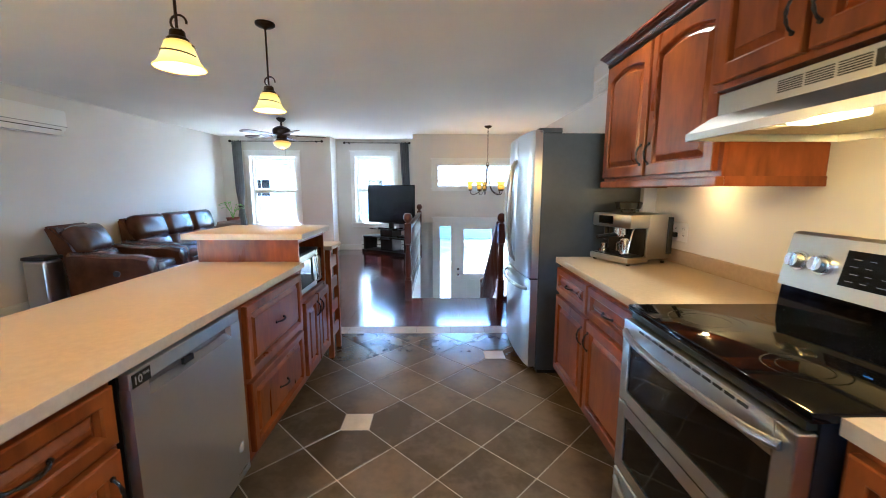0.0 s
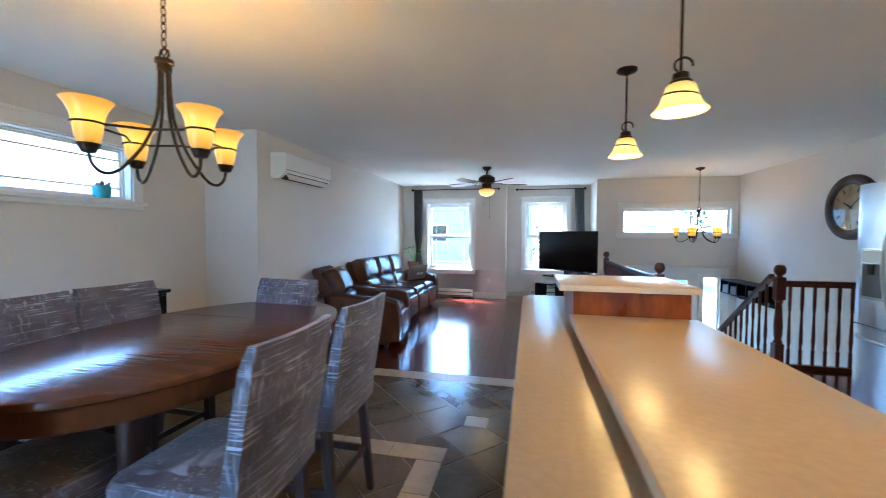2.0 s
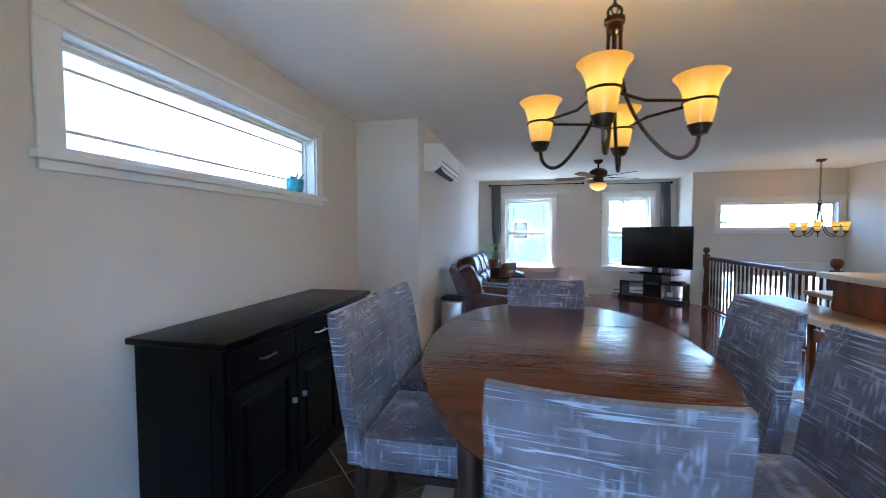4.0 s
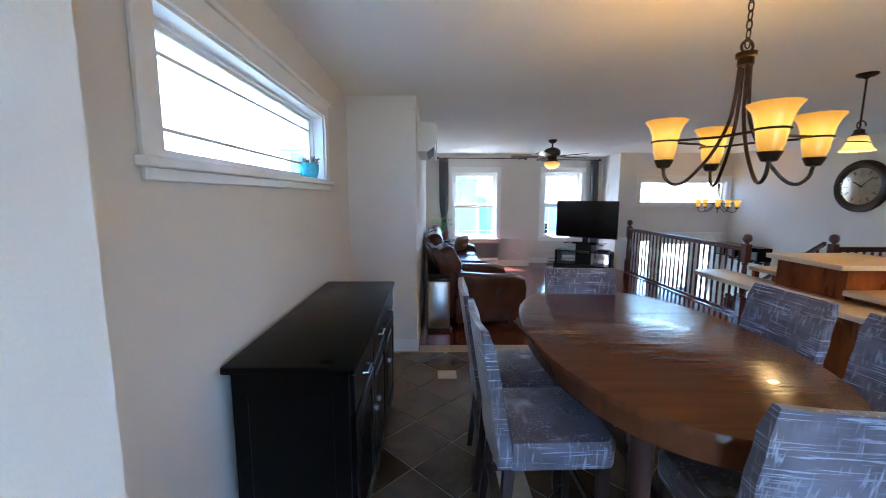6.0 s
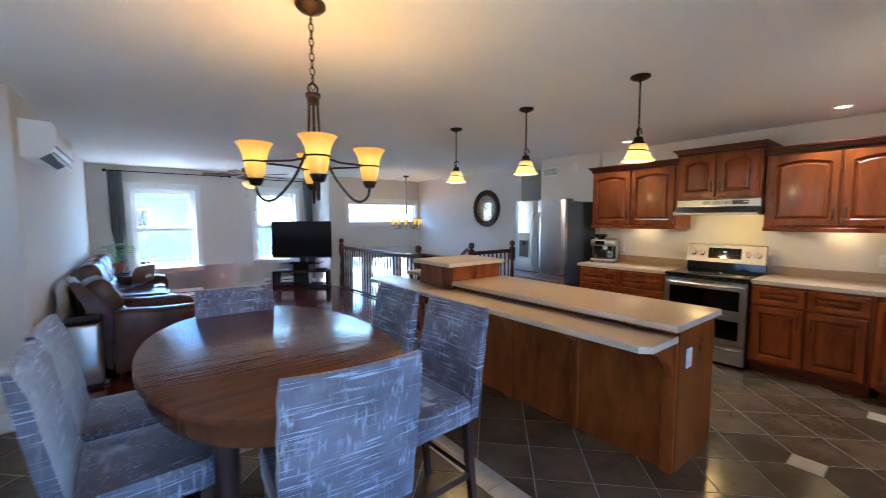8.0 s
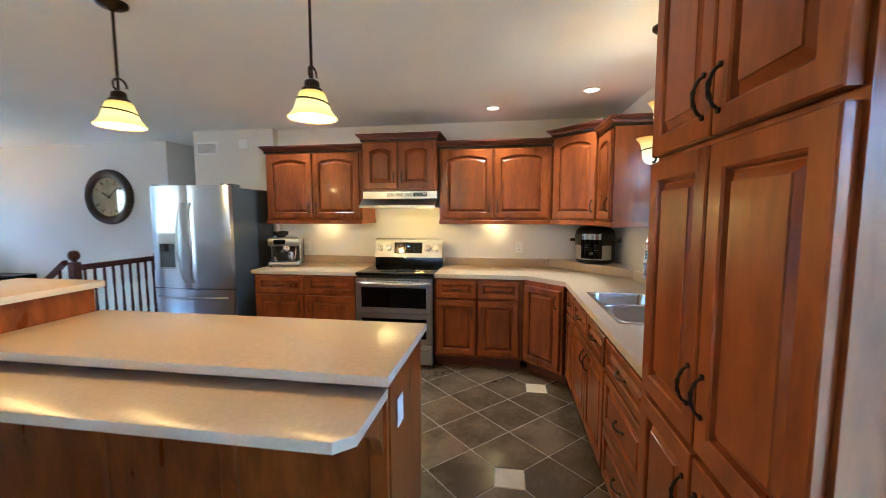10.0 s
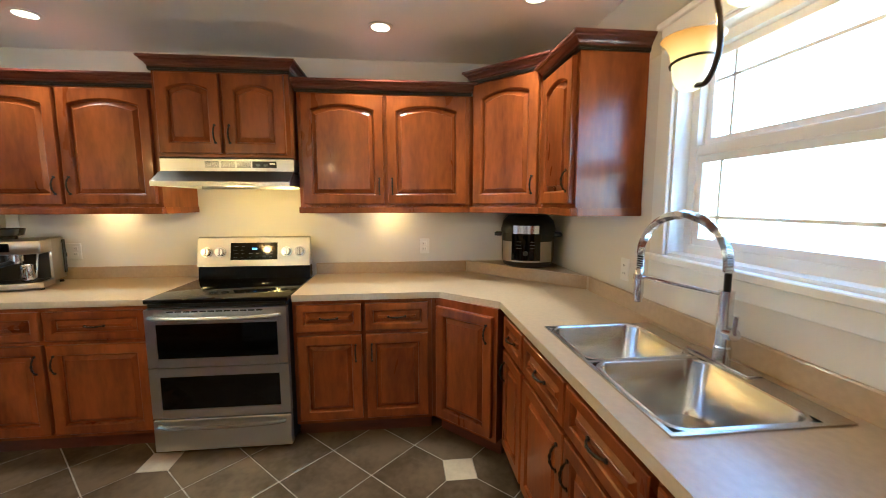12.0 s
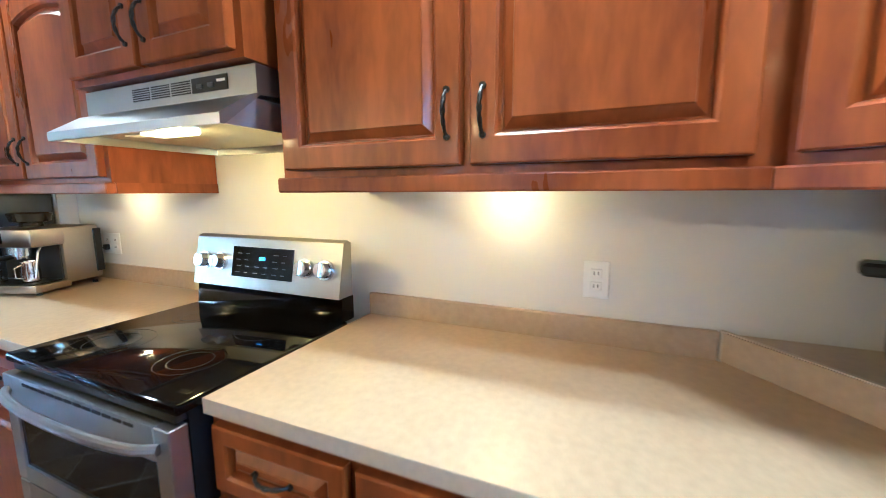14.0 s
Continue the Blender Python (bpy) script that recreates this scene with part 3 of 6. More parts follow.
base_cabinet(PR(0.695), 0.83, two_by_two(0.83), depth=0.68, fill=0.03, label="cherry base cabinet with two drawers and two doors beside the range")
# angled corner cabinet
cc = pose(RF - 0.005, -0.155, 0, 0, 0, -135)
base_cabinet(cc, 0.445, [("door", 0.025, 0.13, 0.395, 0.70, ("v", 0.36, 0.60))], depth=0.5, label="cherry corner base cabinet with a single angled door")
# sink wall
SF = -0.515
PS = lambda x: pose(x, SF, 0, 0, 0, 180)
base_cabinet(PS(0.49), 0.34, [("drawer", 0.015, 0.69, 0.31, 0.165, ("h", 0.155, 0.083)), ("door", 0.015, 0.13, 0.31, 0.54, ("v", 0.035, 0.43))], label="narrow cherry base cabinet beside the sink")
base_cabinet(PS(0.15), 0.92, [("drawer", 0.012, 0.69, 0.44, 0.165, ("h", 0.22, 0.083)), ("drawer", 0.464, 0.69, 0.44, 0.165, ("h", 0.22, 0.083)), ("door", 0.012, 0.13, 0.44, 0.54, ("v", 0.40, 0.43)), ("door", 0.464, 0.13, 0.44, 0.54, ("v", 0.04, 0.43))], low=0.70, label="cherry sink base cabinet with two doors")
base_cabinet(PS(-0.77), 0.655, [("drawer", 0.012, 0.69, 0.576, 0.165, ("h", 0.288, 0.083)), ("drawer", 0.012, 0.41, 0.576, 0.265, ("h", 0.288, 0.13)), ("drawer", 0.012, 0.13, 0.576, 0.265, ("h", 0.288, 0.13))], label="cherry drawer base cabinet beside the pantry")

# wall cabinets
UF = 1.11
PU = lambda y: pose(UF, y, 0, 0, 0, -90)
upper_cabinet(PU(2.59), 1.085, 1.424, 2.135, 2, label="pair of arched cherry wall cabinet doors above the coffee machine")
upper_cabinet(pose(1.02, 1.467, 0, 0, 0, -90), 0.765, 1.722, 2.21, 2, depth=0.505, label="raised cherry wall cabinet above the range hood", rail=False)
upper_cabinet(PU(0.685), 1.09, 1.424, 2.135, 2, label="arched cherry wall cabinet doors beside the range hood", fill=0.032)
upper_cabinet(pose(UF - 0.005, -0.425, 0, 0, 0, -135), 0.50, 1.424, 2.205, 1, depth=0.24, label="taller angled cherry corner wall cabinet")
upper_cabinet(pose(0.73, -0.775, 0, 0, 0, 180), 0.44, 1.424, 2.135, 1, depth=0.33, label="cherry wall cabinet beside the sink window")
upper_cabinet(pose(-1.0, -0.775, 0, 0, 0, 180), 0.425, 1.424, 2.135, 1, depth=0.33, label="narrow cherry wall cabinet between window and pantry")


def pantry():
    root = thing("pantry_cabinet", pose(-1.43, -0.47, 0, 0, 0, 180), "tall cherry pantry cabinet with stacked panel doors", "cabinet")
    part("body", B(0.0, 0.76, 0, 0.635, 0.10, 2.30), CHERRY, root)
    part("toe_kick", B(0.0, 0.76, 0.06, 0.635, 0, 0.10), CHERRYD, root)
    for i in range(2):
        x = 0.012 + i * 0.374
        door(root, x, 0.13, 0.362, 0.75, handle=("v", 0.33 if i == 0 else 0.03, 0.62))
        door(root, x, 0.90, 0.362, 0.75, handle=("v", 0.33 if i == 0 else 0.03, 0.15))
        door(root, x, 1.67, 0.362, 0.60, arch=True, handle=("v", 0.33 if i == 0 else 0.03, 0.10))
    crown(root, [(0, 0.76, -0.005, 0.635)], 2.30)


pantry()


# ---- worktops ----
def worktop(name, pts, z0, z1, label, holes=None):
    bm = bmesh.new()
    prism(bm, pts, z0, z1)
    es = [e for e in bm.edges if abs(e.verts[0].co.z - z1) < 1e-6 and abs(e.verts[1].co.z - z1) < 1e-6]
    bmesh.ops.bevel(bm, geom=es, offset=0.006, segments=2, affect="EDGES", profile=0.5)
    ob = tagged(new(name, mesh_of(bm, name, COUNTER)), label, "countertop")
    ob.data.materials.append(EDGE)
    for p in ob.data.polygons:
        if abs(p.normal.z) < 0.8:
            p.material_index = 1
    return ob


CZ0, CZ1 = 0.876, 0.914
worktop("countertop", [(0.82, 1.475), (XE - 0.022, 1.475), (XE - 0.022, 2.62), (0.82, 2.62)], CZ0, CZ1, "beige laminate countertop between range and fridge")
# counter round the corner to the pantry, with the sink cut-out as a gap between pieces
SX0, SX1, SY0, SY1 = -0.715, 0.09, -1.045, -0.565
def sink_counter():
    root = thing("sink_countertop", pose(0, 0, 0), "beige laminate countertop running round the corner to the sink", "countertop")
    y0 = YS + 0.022
    for pts in ([(0.82, 0.69), (0.82, -0.18), (0.54, -0.485), (SX1 - 0.02, -0.485), (SX1 - 0.02, y0), (XE - 0.022, y0), (XE - 0.022, 0.69)],
                [(SX1 - 0.02, -0.485), (SX0 + 0.02, -0.485), (SX0 + 0.02, SY1 - 0.02), (SX1 - 0.02, SY1 - 0.02)],
                [(SX1 - 0.02, SY0 + 0.02), (SX0 + 0.02, SY0 + 0.02), (SX0 + 0.02, y0), (SX1 - 0.02, y0)],
                [(SX0 + 0.02, -0.485), (-1.428, -0.485), (-1.428, y0), (SX0 + 0.02, y0)]):
        bm = bmesh.new()
        prism(bm, pts, CZ0, CZ1)
        o = part("worktop_section", bm, COUNTER, root)
        o.data.materials.append(EDGE)
        for p in o.data.polygons:
            if abs(p.normal.z) < 0.8:
                p.material_index = 1


sink_counter()
for x0, x1, y0, y1 in ((XE - 0.02, XE - 0.001, 1.475, 2.62), (XE - 0.02, XE - 0.001, -0.455, 0.69), (-1.428, 0.755, YS + 0.001, YS + 0.02)):
    solo("backsplash", B(x0, x1, y0, y1, CZ1 - 0.03, CZ1 + 0.084, bev=0.004), COUNTER, "low beige laminate backsplash strip on the wall", "backsplash")
def corner_shelf():
    root = thing("corner_shelf", pose(0, 0, CZ1), "raised triangular laminate corner shelf on the counter", "shelf")
    bm = bmesh.new()
    prism(bm, [(XE - 0.022, -0.462), (XE - 0.022, YS + 0.022), (0.775, YS + 0.022)], 0.001, 0.082)
    part("shelf_top", bm, COUNTER, root)
    a, b = Vector((XE - 0.004, -0.457)), Vector((0.757, YS + 0.004))
    n = Vector((b - a).normalized().yx) * 0.012
    n.y = -n.y
    bm = bmesh.new()
    prism(bm, [tuple(a), tuple(b), tuple(b - n), tuple(a - n)], 0.001, 0.0845)
    part("front_strip", bm, EDGE, root, "pale laminate front strip")


corner_shelf()

# ---- island ----
def island():
    IX = -0.885
    PI = lambda y: pose(IX, y, 0, 0, 0, 90)
    base_cabinet(PI(0.47), 0.50, [("drawer", 0.012, 0.69, 0.47, 0.165, ("h", 0.235, 0.083)), ("door", 0.012, 0.13, 0.47, 0.54, ("v", 0.43, 0.43))], depth=0.55, label="cherry island cabinet with a drawer over a door")
    base_cabinet(PI(1.62), 0.82, [("drawer", 0.06, 0.50, 0.71, 0.345, ("h", 0.355, 0.17)), ("drawer", 0.06, 0.13, 0.71, 0.345, ("h", 0.355, 0.17))], depth=0.55, label="cherry island cabinet with two deep drawers")
    base_cabinet(PI(2.44), 0.56, [("door", 0.012, 0.13, 0.262, 0.50, ("v", 0.23, 0.40)), ("door", 0.286, 0.13, 0.262, 0.50, ("v", 0.03, 0.40))], depth=0.55, h=0.66, label="cherry island cabinet with two doors under the microwave")
    # raised box round the microwave
    root = thing("microwave_cubby", pose(IX, 2.44, 0, 0, 0, 90), "raised cherry box housing the microwave on the island", "cabinet")
    bm = B(0.002, 0.02, 0, 0.62, 0.662, 1.055)
    box(bm, 0.54, 0.558, 0, 0.62, 0.662, 1.055)
    box(bm, 0.02, 0.54, 0.0, 0.62, 1.03, 1.055)
    box(bm, 0.02, 0.54, 0.60, 0.62, 0.662, 1.03)
    part("body", bm, CHERRY, root)
    part("back_panel", B(0.0, 0.56, 0.62, 0.635, 0.662, 1.055), CHERRY, root)
    worktop("raised_top", [(-0.845, 2.41), (-0.845, 3.03), (-1.60, 3.03), (-1.60, 2.41)], 1.056, 1.094, "raised beige laminate top over the microwave box")
    worktop("island_countertop", [(-0.85, 0.43), (-0.85, 2.438), (-1.54, 2.438), (-1.54, 0.43)], CZ0, CZ1, "long beige laminate island worktop")
    worktop("breakfast_ledge", [(-1.465, 0.56), (-1.465, 3.66), (-1.75, 3.66), (-1.83, 3.58), (-1.83, 0.51), (-1.78, 0.455), (-1.465, 0.455)], 0.80, 0.838, "lower beige laminate breakfast ledge with clipped corners")
    # panelled back and end
    root = thing("island_back_panel", pose(0, 0, 0), "cherry panelled back of the island with corbels", "panel")
    part("panel", B(-1.46, -1.445, 0.50, 3.0, 0.0, 0.80), CHERRY, root)
    part("upper_strip", B(-1.464, -1.452, 0.47, 2.44, 0.84, 0.875), CHERRY, root)
    for y in (0.49, 1.13, 1.77, 2.41, 2.97):
        post = part("post", B(-1.485, -1.46, y - 0.035, y + 0.035, 0.0, 0.80, bev=0.003), CHERRY, root)
        bm = bmesh.new()
        loft(bm, [[(-1.485, y + s, 0.80), (-1.72, y + s, 0.80), (-1.72, y + s, 0.785), (-1.60, y + s, 0.73), (-1.52, y + s, 0.66), (-1.485, y + s, 0.58)] for s in (-0.02, 0.02)])
        part("corbel", bm, CHERRY, post)
    root = thing("island_end_panel", pose(0, 0, 0), "plain cherry end panel of the island", "panel")
    part("panel", B(-1.445, -0.90, 0.452, 0.468, 0.0, 0.875), CHERRY, root)
    part("switch_plate", B(-1.36, -1.28, 0.445, 0.451, 0.62, 0.74, bev=0.003), WHITE, root, "white outlet plate")
    # open wine rack at the far end
    root = thing("wine_rack", pose(0, 0, 0), "open cherry wine rack at the end of the island", "rack")
    part("rack_top", B(-1.50, -0.83, 3.032, 3.32, 0.895, 0.93, bev=0.006), COUNTER, root, "small beige laminate top")
    for x in (-1.46, -0.87):
        for y in (3.05, 3.28):
            part("post", B(x - 0.02, x + 0.02, y - 0.018, y + 0.018, 0.0, 0.895), CHERRY, root)
        for z in (0.16, 0.36, 0.56, 0.74):
            part("side_rail", B(x - 0.01, x + 0.01, 3.068, 3.262, z, z + 0.09, bev=0.003), CHERRY, root)
    for z in (0.16, 0.36, 0.56, 0.74):
        part("shelf", B(-1.44, -0.89, 3.05, 3.28, z + 0.0, z + 0.015), CHERRY, root)


island()


# ---- appliances ----
def kitchen_range():
    root = thing("range", pose(0.775, 1.455, 0, 0, 0, -90), "stainless double-oven electric range with black glass cooktop", "range")
    w = 0.755
    part("body", B(0.004, w - 0.004, 0.02, 0.64, 0.03, 0.895), BLACK, root, "black enamel range body")
    part("cooktop", B(-0.008, w + 0.008, -0.015, 0.60, 0.896, 0.922, bev=0.006, seg=2), BLACKGL, root, "black ceramic glass cooktop")
    for x, y, r in ((0.19, 0.16, 0.115), (0.56, 0.16, 0.09), (0.19, 0.43, 0.075), (0.56, 0.43, 0.105)):
        bm = bmesh.new()
        for q in (r, r * 0.66):
            loft(bm, [[(x + s * math.cos(2 * math.pi * i / 32), y + s * math.sin(2 * math.pi * i / 32), 0.9224) for i in range(32)] for s in (q, q - 0.003)], caps=False)
        part("burner_ring", bm, mat("burner_print", (0.006, 0.006, 0.0065), 0.12), root, "faint grey printed burner ring")
    part("vent_strip", B(0.01, w - 0.01, -0.005, 0.02, 0.872, 0.894), BLACK, root)
    for z0, z1, nm in ((0.535, 0.868, "upper"), (0.235, 0.53, "lower")):
        bm = bmesh.new()
        box(bm, 0.0, 0.055, -0.03, 0.015, z0, z1, bev=0.003)
        box(bm, w - 0.055, w, -0.03, 0.015, z0, z1, bev=0.003)
        box(bm, 0.055, w - 0.055, -0.03, 0.015, z0, z0 + 0.05)
        box(bm, 0.055, w - 0.055, -0.03, 0.015, z1 - (0.085 if nm == "upper" else 0.05), z1)
        d = part("oven_door", bm, STEEL, root)
        part("window", B(0.055, w - 0.055, -0.024, 0.0, z0 + 0.05, z1 - (0.085 if nm == "upper" else 0.05)), BLACKGL, d, "black glass oven window")
        if nm == "upper":
            for k in range(12):
                part("slot", B(0.12 + k * 0.043, 0.155 + k * 0.043, -0.032, -0.02, z1 - 0.018, z1 - 0.010), BLACK, d)
            bm = bmesh.new()
            pts = [(0.03 + (w - 0.06) * i / 14, -0.035 - 0.045 * math.sin(math.pi * i / 14) ** 0.45, z1 - 0.045) for i in range(15)]
            tube(bm, pts, 0.0125, 10)
            part("handle", bm, STEELH, d, "long bowed steel oven handle")
    dr = part("storage_drawer", B(0.0, w, -0.03, 0.015, 0.035, 0.225, bev=0.004), STEEL, root)
    bm = bmesh.new()
    tube(bm, [(0.03 + (w - 0.06) * i / 14, -0.033 - 0.035 * math.sin(math.pi * i / 14) ** 0.45, 0.19) for i in range(15)], 0.012, 10)
    part("handle", bm, STEELH, dr)
    for x in (0.05, w - 0.05):
        for y in (0.06, 0.58):
            bm = bmesh.new()
            lathe(bm, [(0.018, 0), (0.018, 0.03)], (x, y, 0), 10)
            part("foot", bm, BLACK, root)
    # back guard
    bm = bmesh.new()
    loft(bm, [[(x, 0.575, 0.922), (x, 0.585, 1.01), (x, 0.648, 1.01), (x, 0.648, 0.922)] for x in (0.0, w)])
    part("back_riser", bm, BLACKGL, root)
    bm = bmesh.new()
    loft(bm, [[(x, 0.565, 1.01), (x, 0.605, 1.205), (x, 0.625, 1.215), (x, 0.645, 1.205), (x, 0.645, 1.01)] for x in (0.0, w)])
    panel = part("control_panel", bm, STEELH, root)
    tilt = Matrix.Translation((0, 0.565, 1.01)) @ Matrix.Rotation(-math.atan2(0.04, 0.195), 4, "X")
    part("display", B(0.22, 0.535, -0.003, 0.002, 0.045, 0.165), BLACKGL, panel, "black touch control display", at=tilt)
    keyp = mat("pale_key_print", (0.10, 0.10, 0.11), 0.5)
    for k in range(6):
        for q in range(4):
            if k in (2, 3) and q > 1:
                continue
            x = 0.24 + k * 0.048 + (0.006 if q % 2 else 0)
            part("key_mark", B(x, x + 0.024 - 0.006 * (k % 2), -0.0042, -0.003, 0.062 + q * 0.025, 0.0645 + q * 0.025), keyp, panel, at=tilt)
    part("clock_digits", B(0.365, 0.395, -0.0042, -0.003, 0.115, 0.128), glow("blue_led", (0.2, 0.5, 1.0), 0.08, (0.1, 0.2, 0.4)), panel, "small lit blue digits", at=tilt)
    for x in (0.065, 0.155, 0.60, 0.69):
        bm = bmesh.new()
        tube(bm, [(x, 0.0, 0.10), (x, -0.012, 0.10)], 0.036, 20)
        tube(bm, [(x, -0.012, 0.10), (x, -0.040, 0.10)], 0.029, 20, taper=0.026)
        box(bm, x - 0.007, x + 0.007, -0.048, -0.038, 0.075, 0.125, bev=0.002)
        part("knob", bm, CHROME, panel, at=tilt)


kitchen_range()


def range_hood():
    root = thing("range_hood", pose(0.955, 1.475, 0, 0, 0, -90), "slim stainless under-cabinet range hood with its lamp lit", "hood")
    w, zb, zt = 0.775, 1.548, 1.716
    bm = bmesh.new()
    loft(bm, [[(x, -0.02, zb), (x, -0.02, zb + 0.026), (x, 0.07, zb + 0.085), (x, 0.095, zb + 0.094), (x, 0.095, zt), (x, 0.57, zt), (x, 0.57, zb), (x, 0.555, zb), (x, 0.555, zb + 0.13), (x, 0.105, zb + 0.09), (x, -0.008, zb)] for x in (0.0, w)])
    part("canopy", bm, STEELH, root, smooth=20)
    for x in (0.003, w - 0.009):
        bm = bmesh.new()
        loft(bm, [[(xx, -0.015, zb + 0.002), (xx, 0.08, zb + 0.08), (xx, 0.56, zb + 0.08), (xx, 0.56, zb + 0.002)] for xx in (x, x + 0.006)])
        part("side_cheek", bm, STEEL, root)
    part("filter", B(0.03, w - 0.03, 0.02, 0.54, zb + 0.026, zb + 0.034), mat("aluminium_mesh", (0.5, 0.48, 0.42), 0.45, 0.9, var=0.3, scale=200, bump=0.4, bscale=400), root, "aluminium grease filter")
    for g in range(3):
        for k in range(6):
            part("vent_slot", B(0.255 + g * 0.092, 0.337 + g * 0.092, 0.0935, 0.098, zt - 0.052 + k * 0.0065, zt - 0.0485 + k * 0.0065), BLACK, root)
    pn = part("control_plate", B(0.53, 0.672, 0.0925, 0.098, zt - 0.054, zt - 0.014), BLACK, root, "black switch plate")
    for x in (0.565, 0.61):
        part("rocker_switch", B(x - 0.012, x + 0.012, 0.087, 0.094, zt - 0.044, zt - 0.032, bev=0.002), DARKSIDE, pn)
    part("label_mark", B(0.632, 0.664, 0.0915, 0.0928, zt - 0.032, zt - 0.025), WHITE, pn)
    part("lamp_lens", B(0.36, 0.53, 0.04, 0.11, zb + 0.003, zb + 0.024, bev=0.005), glow("hood_lamp_glow", (1.0, 0.80, 0.42), HOODGLOW), root, "lit frosted hood lamp lens")
    part("paper_tag", B(0.18, 0.26, 0.10, 0.14, zb + 0.018, zb + 0.022), WHITE, root)


HOODGLOW = 0.13
range_hood()


def fridge():
    root = thing("refrigerator", pose(0.70, 3.61, 0, 0, 0, -90), "stainless french-door refrigerator with dark grey sides", "refrigerator")
    w, h = 0.885, 1.775
    part("body", B(0.006, w - 0.006, 0.03, 0.735, 0.03, h - 0.02, bev=0.004), DARKSIDE, root, "dark grey cabinet sides")
    part("hinge_cover", B(0.0, 0.10, 0.0, 0.16, h - 0.02, h + 0.015, bev=0.004), DARKSIDE, root)
    part("hinge_cover", B(w - 0.10, w, 0.0, 0.16, h - 0.02, h + 0.015, bev=0.004), DARKSIDE, root)
    part("kick_plate", B(0.02, w - 0.02, 0.05, 0.70, 0.0, 0.03), BLACK, root)

    def leaf(name, x0, x1, z0, z1):
        bm = bmesh.new()
        n = 10
        pts = [(x0, 0.028)]
        for i in range(n + 1):
            x = x0 + (x1 - x0) * i / n
            u = (x - w / 2) / (w / 2)
            e = 0.012 if i in (0, n) else 0.0
            pts.append((x, -0.035 - 0.030 * (1 - u * u) + e))
        pts.append((x1, 0.028))
        prism(bm, pts, z0, z1)
        return part(name, bm, STEEL, root)

    a = leaf("door", 0.0, w / 2 - 0.002, 0.735, h)
    b = leaf("door", w / 2 + 0.002, w, 0.735, h)
    c = leaf("freezer_drawer", 0.0, w, 0.06, 0.725)
    part("seam", B(0.004, w - 0.004, -0.03, 0.028, 0.724, 0.736), BLACK, root)
    for d, s in ((a, -1), (b, 1)):
        bm = bmesh.new()
        x = w / 2 + s * 0.045
        tube(bm, [(x + s * 0.03 * math.sin(math.pi * i / 16), -0.062 - 0.065 * math.sin(math.pi * i / 16) ** 0.5, 0.80 + 0.80 * i / 16) for i in range(17)], 0.013, 10)
        part("handle", bm, STEELH, d, "tall bowed steel handle")
    bm = bmesh.new()
    tube(bm, [(0.05 + (w - 0.10) * i / 16, -0.040 - 0.075 * math.sin(math.pi * i / 16) ** 0.5, 0.645) for i in range(17)], 0.013, 10)
    part("handle", bm, STEELH, c, "long bowed steel handle")
    # water dispenser
    disp = part("dispenser", B(0.10, 0.30, -0.066, -0.03, 0.93, 1.30, bev=0.004), STEELH, a, "recessed ice and water dispenser")
    dk = part("dispenser_recess", B(0.115, 0.285, -0.068, -0.05, 0.95, 1.19), DARKSIDE, a, "dark dispenser recess")
    part("dispenser_panel", B(0.115, 0.285, -0.069, -0.05, 1.20, 1.285, bev=0.002), mat("pale_grey_panel", (0.42, 0.43, 0.45), 0.3), a, "pale touch panel")
    part("spout", B(0.18, 0.22, -0.085, -0.06, 1.11, 1.19, bev=0.004), BLACK, a)


fridge()


def dishwasher():
    root = thing("dishwasher", pose(-0.862, 0.985, 0, 0, 0, 90), "stainless dishwasher built into the island", "dishwasher")
    w = 0.62
    part("tub", B(0.004, w - 0.004, 0.02, 0.57, 0.10, 0.870), BLACK, root, "black dishwasher tub")
    part("toe_kick", B(0.004, w - 0.004, 0.06, 0.57, 0.0, 0.10), BLACK, root)
    bm = bmesh.new()
    box(bm, 0.01, w - 0.01, -0.012, 0.02, 0.12, 0.765)
    box(bm, 0.01, w - 0.01, -0.012, 0.02, 0.815, 0.862, bev=0.003)
    box(bm, 0.01, 0.08, -0.012, 0.02, 0.765, 0.815)
    box(bm, w - 0.08, w - 0.01, -0.012, 0.02, 0.765, 0.815)
    d = part("door", bm, STEELD, root)
    bm = bmesh.new()
    loft(bm, [[(x, -0.012, 0.765), (x, 0.012, 0.785), (x, 0.014, 0.815), (x, 0.02, 0.815), (x, 0.02, 0.765)] for x in (0.08, w - 0.08)])
    part("pocket_handle", bm, STEELH, d, "recessed pocket handle")
    part("display", B(0.24, 0.29, -0.0135, -0.002, 0.785, 0.806), BLACK, d)
    part("badge", B(w - 0.11, w - 0.03, -0.0132, -0.012, 0.15, 0.158), CHROME, d)
    bm = bmesh.new()
    tube(bm, [(w - 0.07, -0.0122, 0.26), (w - 0.07, -0.0128, 0.26)], 0.022, 20)
    part("round_seal", bm, mat("grey_sticker", (0.35, 0.35, 0.36), 0.4), d)
    st = part("sticker", B(0.018, 0.088, -0.0135, -0.012, 0.815, 0.855), BLACK, d, "black sticker reading 10 year")
    for txt, size, x, z in (("10", 0.034, 0.022, 0.823), ("YEAR", 0.011, 0.058, 0.838)):
        cu = bpy.data.curves.new("lettering", "FONT")
        cu.body, cu.size, cu.extrude = txt, size, 0.0003
        o = new("lettering", cu)
        o.data.materials.append(WHITE)
        o.parent, o.matrix_basis = st, pose(x, -0.0139, z, 90, 0, 0)


STEELD = mat("dull_stainless", (0.66, 0.66, 0.66), 0.33, 0.95, var=0.05, scale=3)
dishwasher()


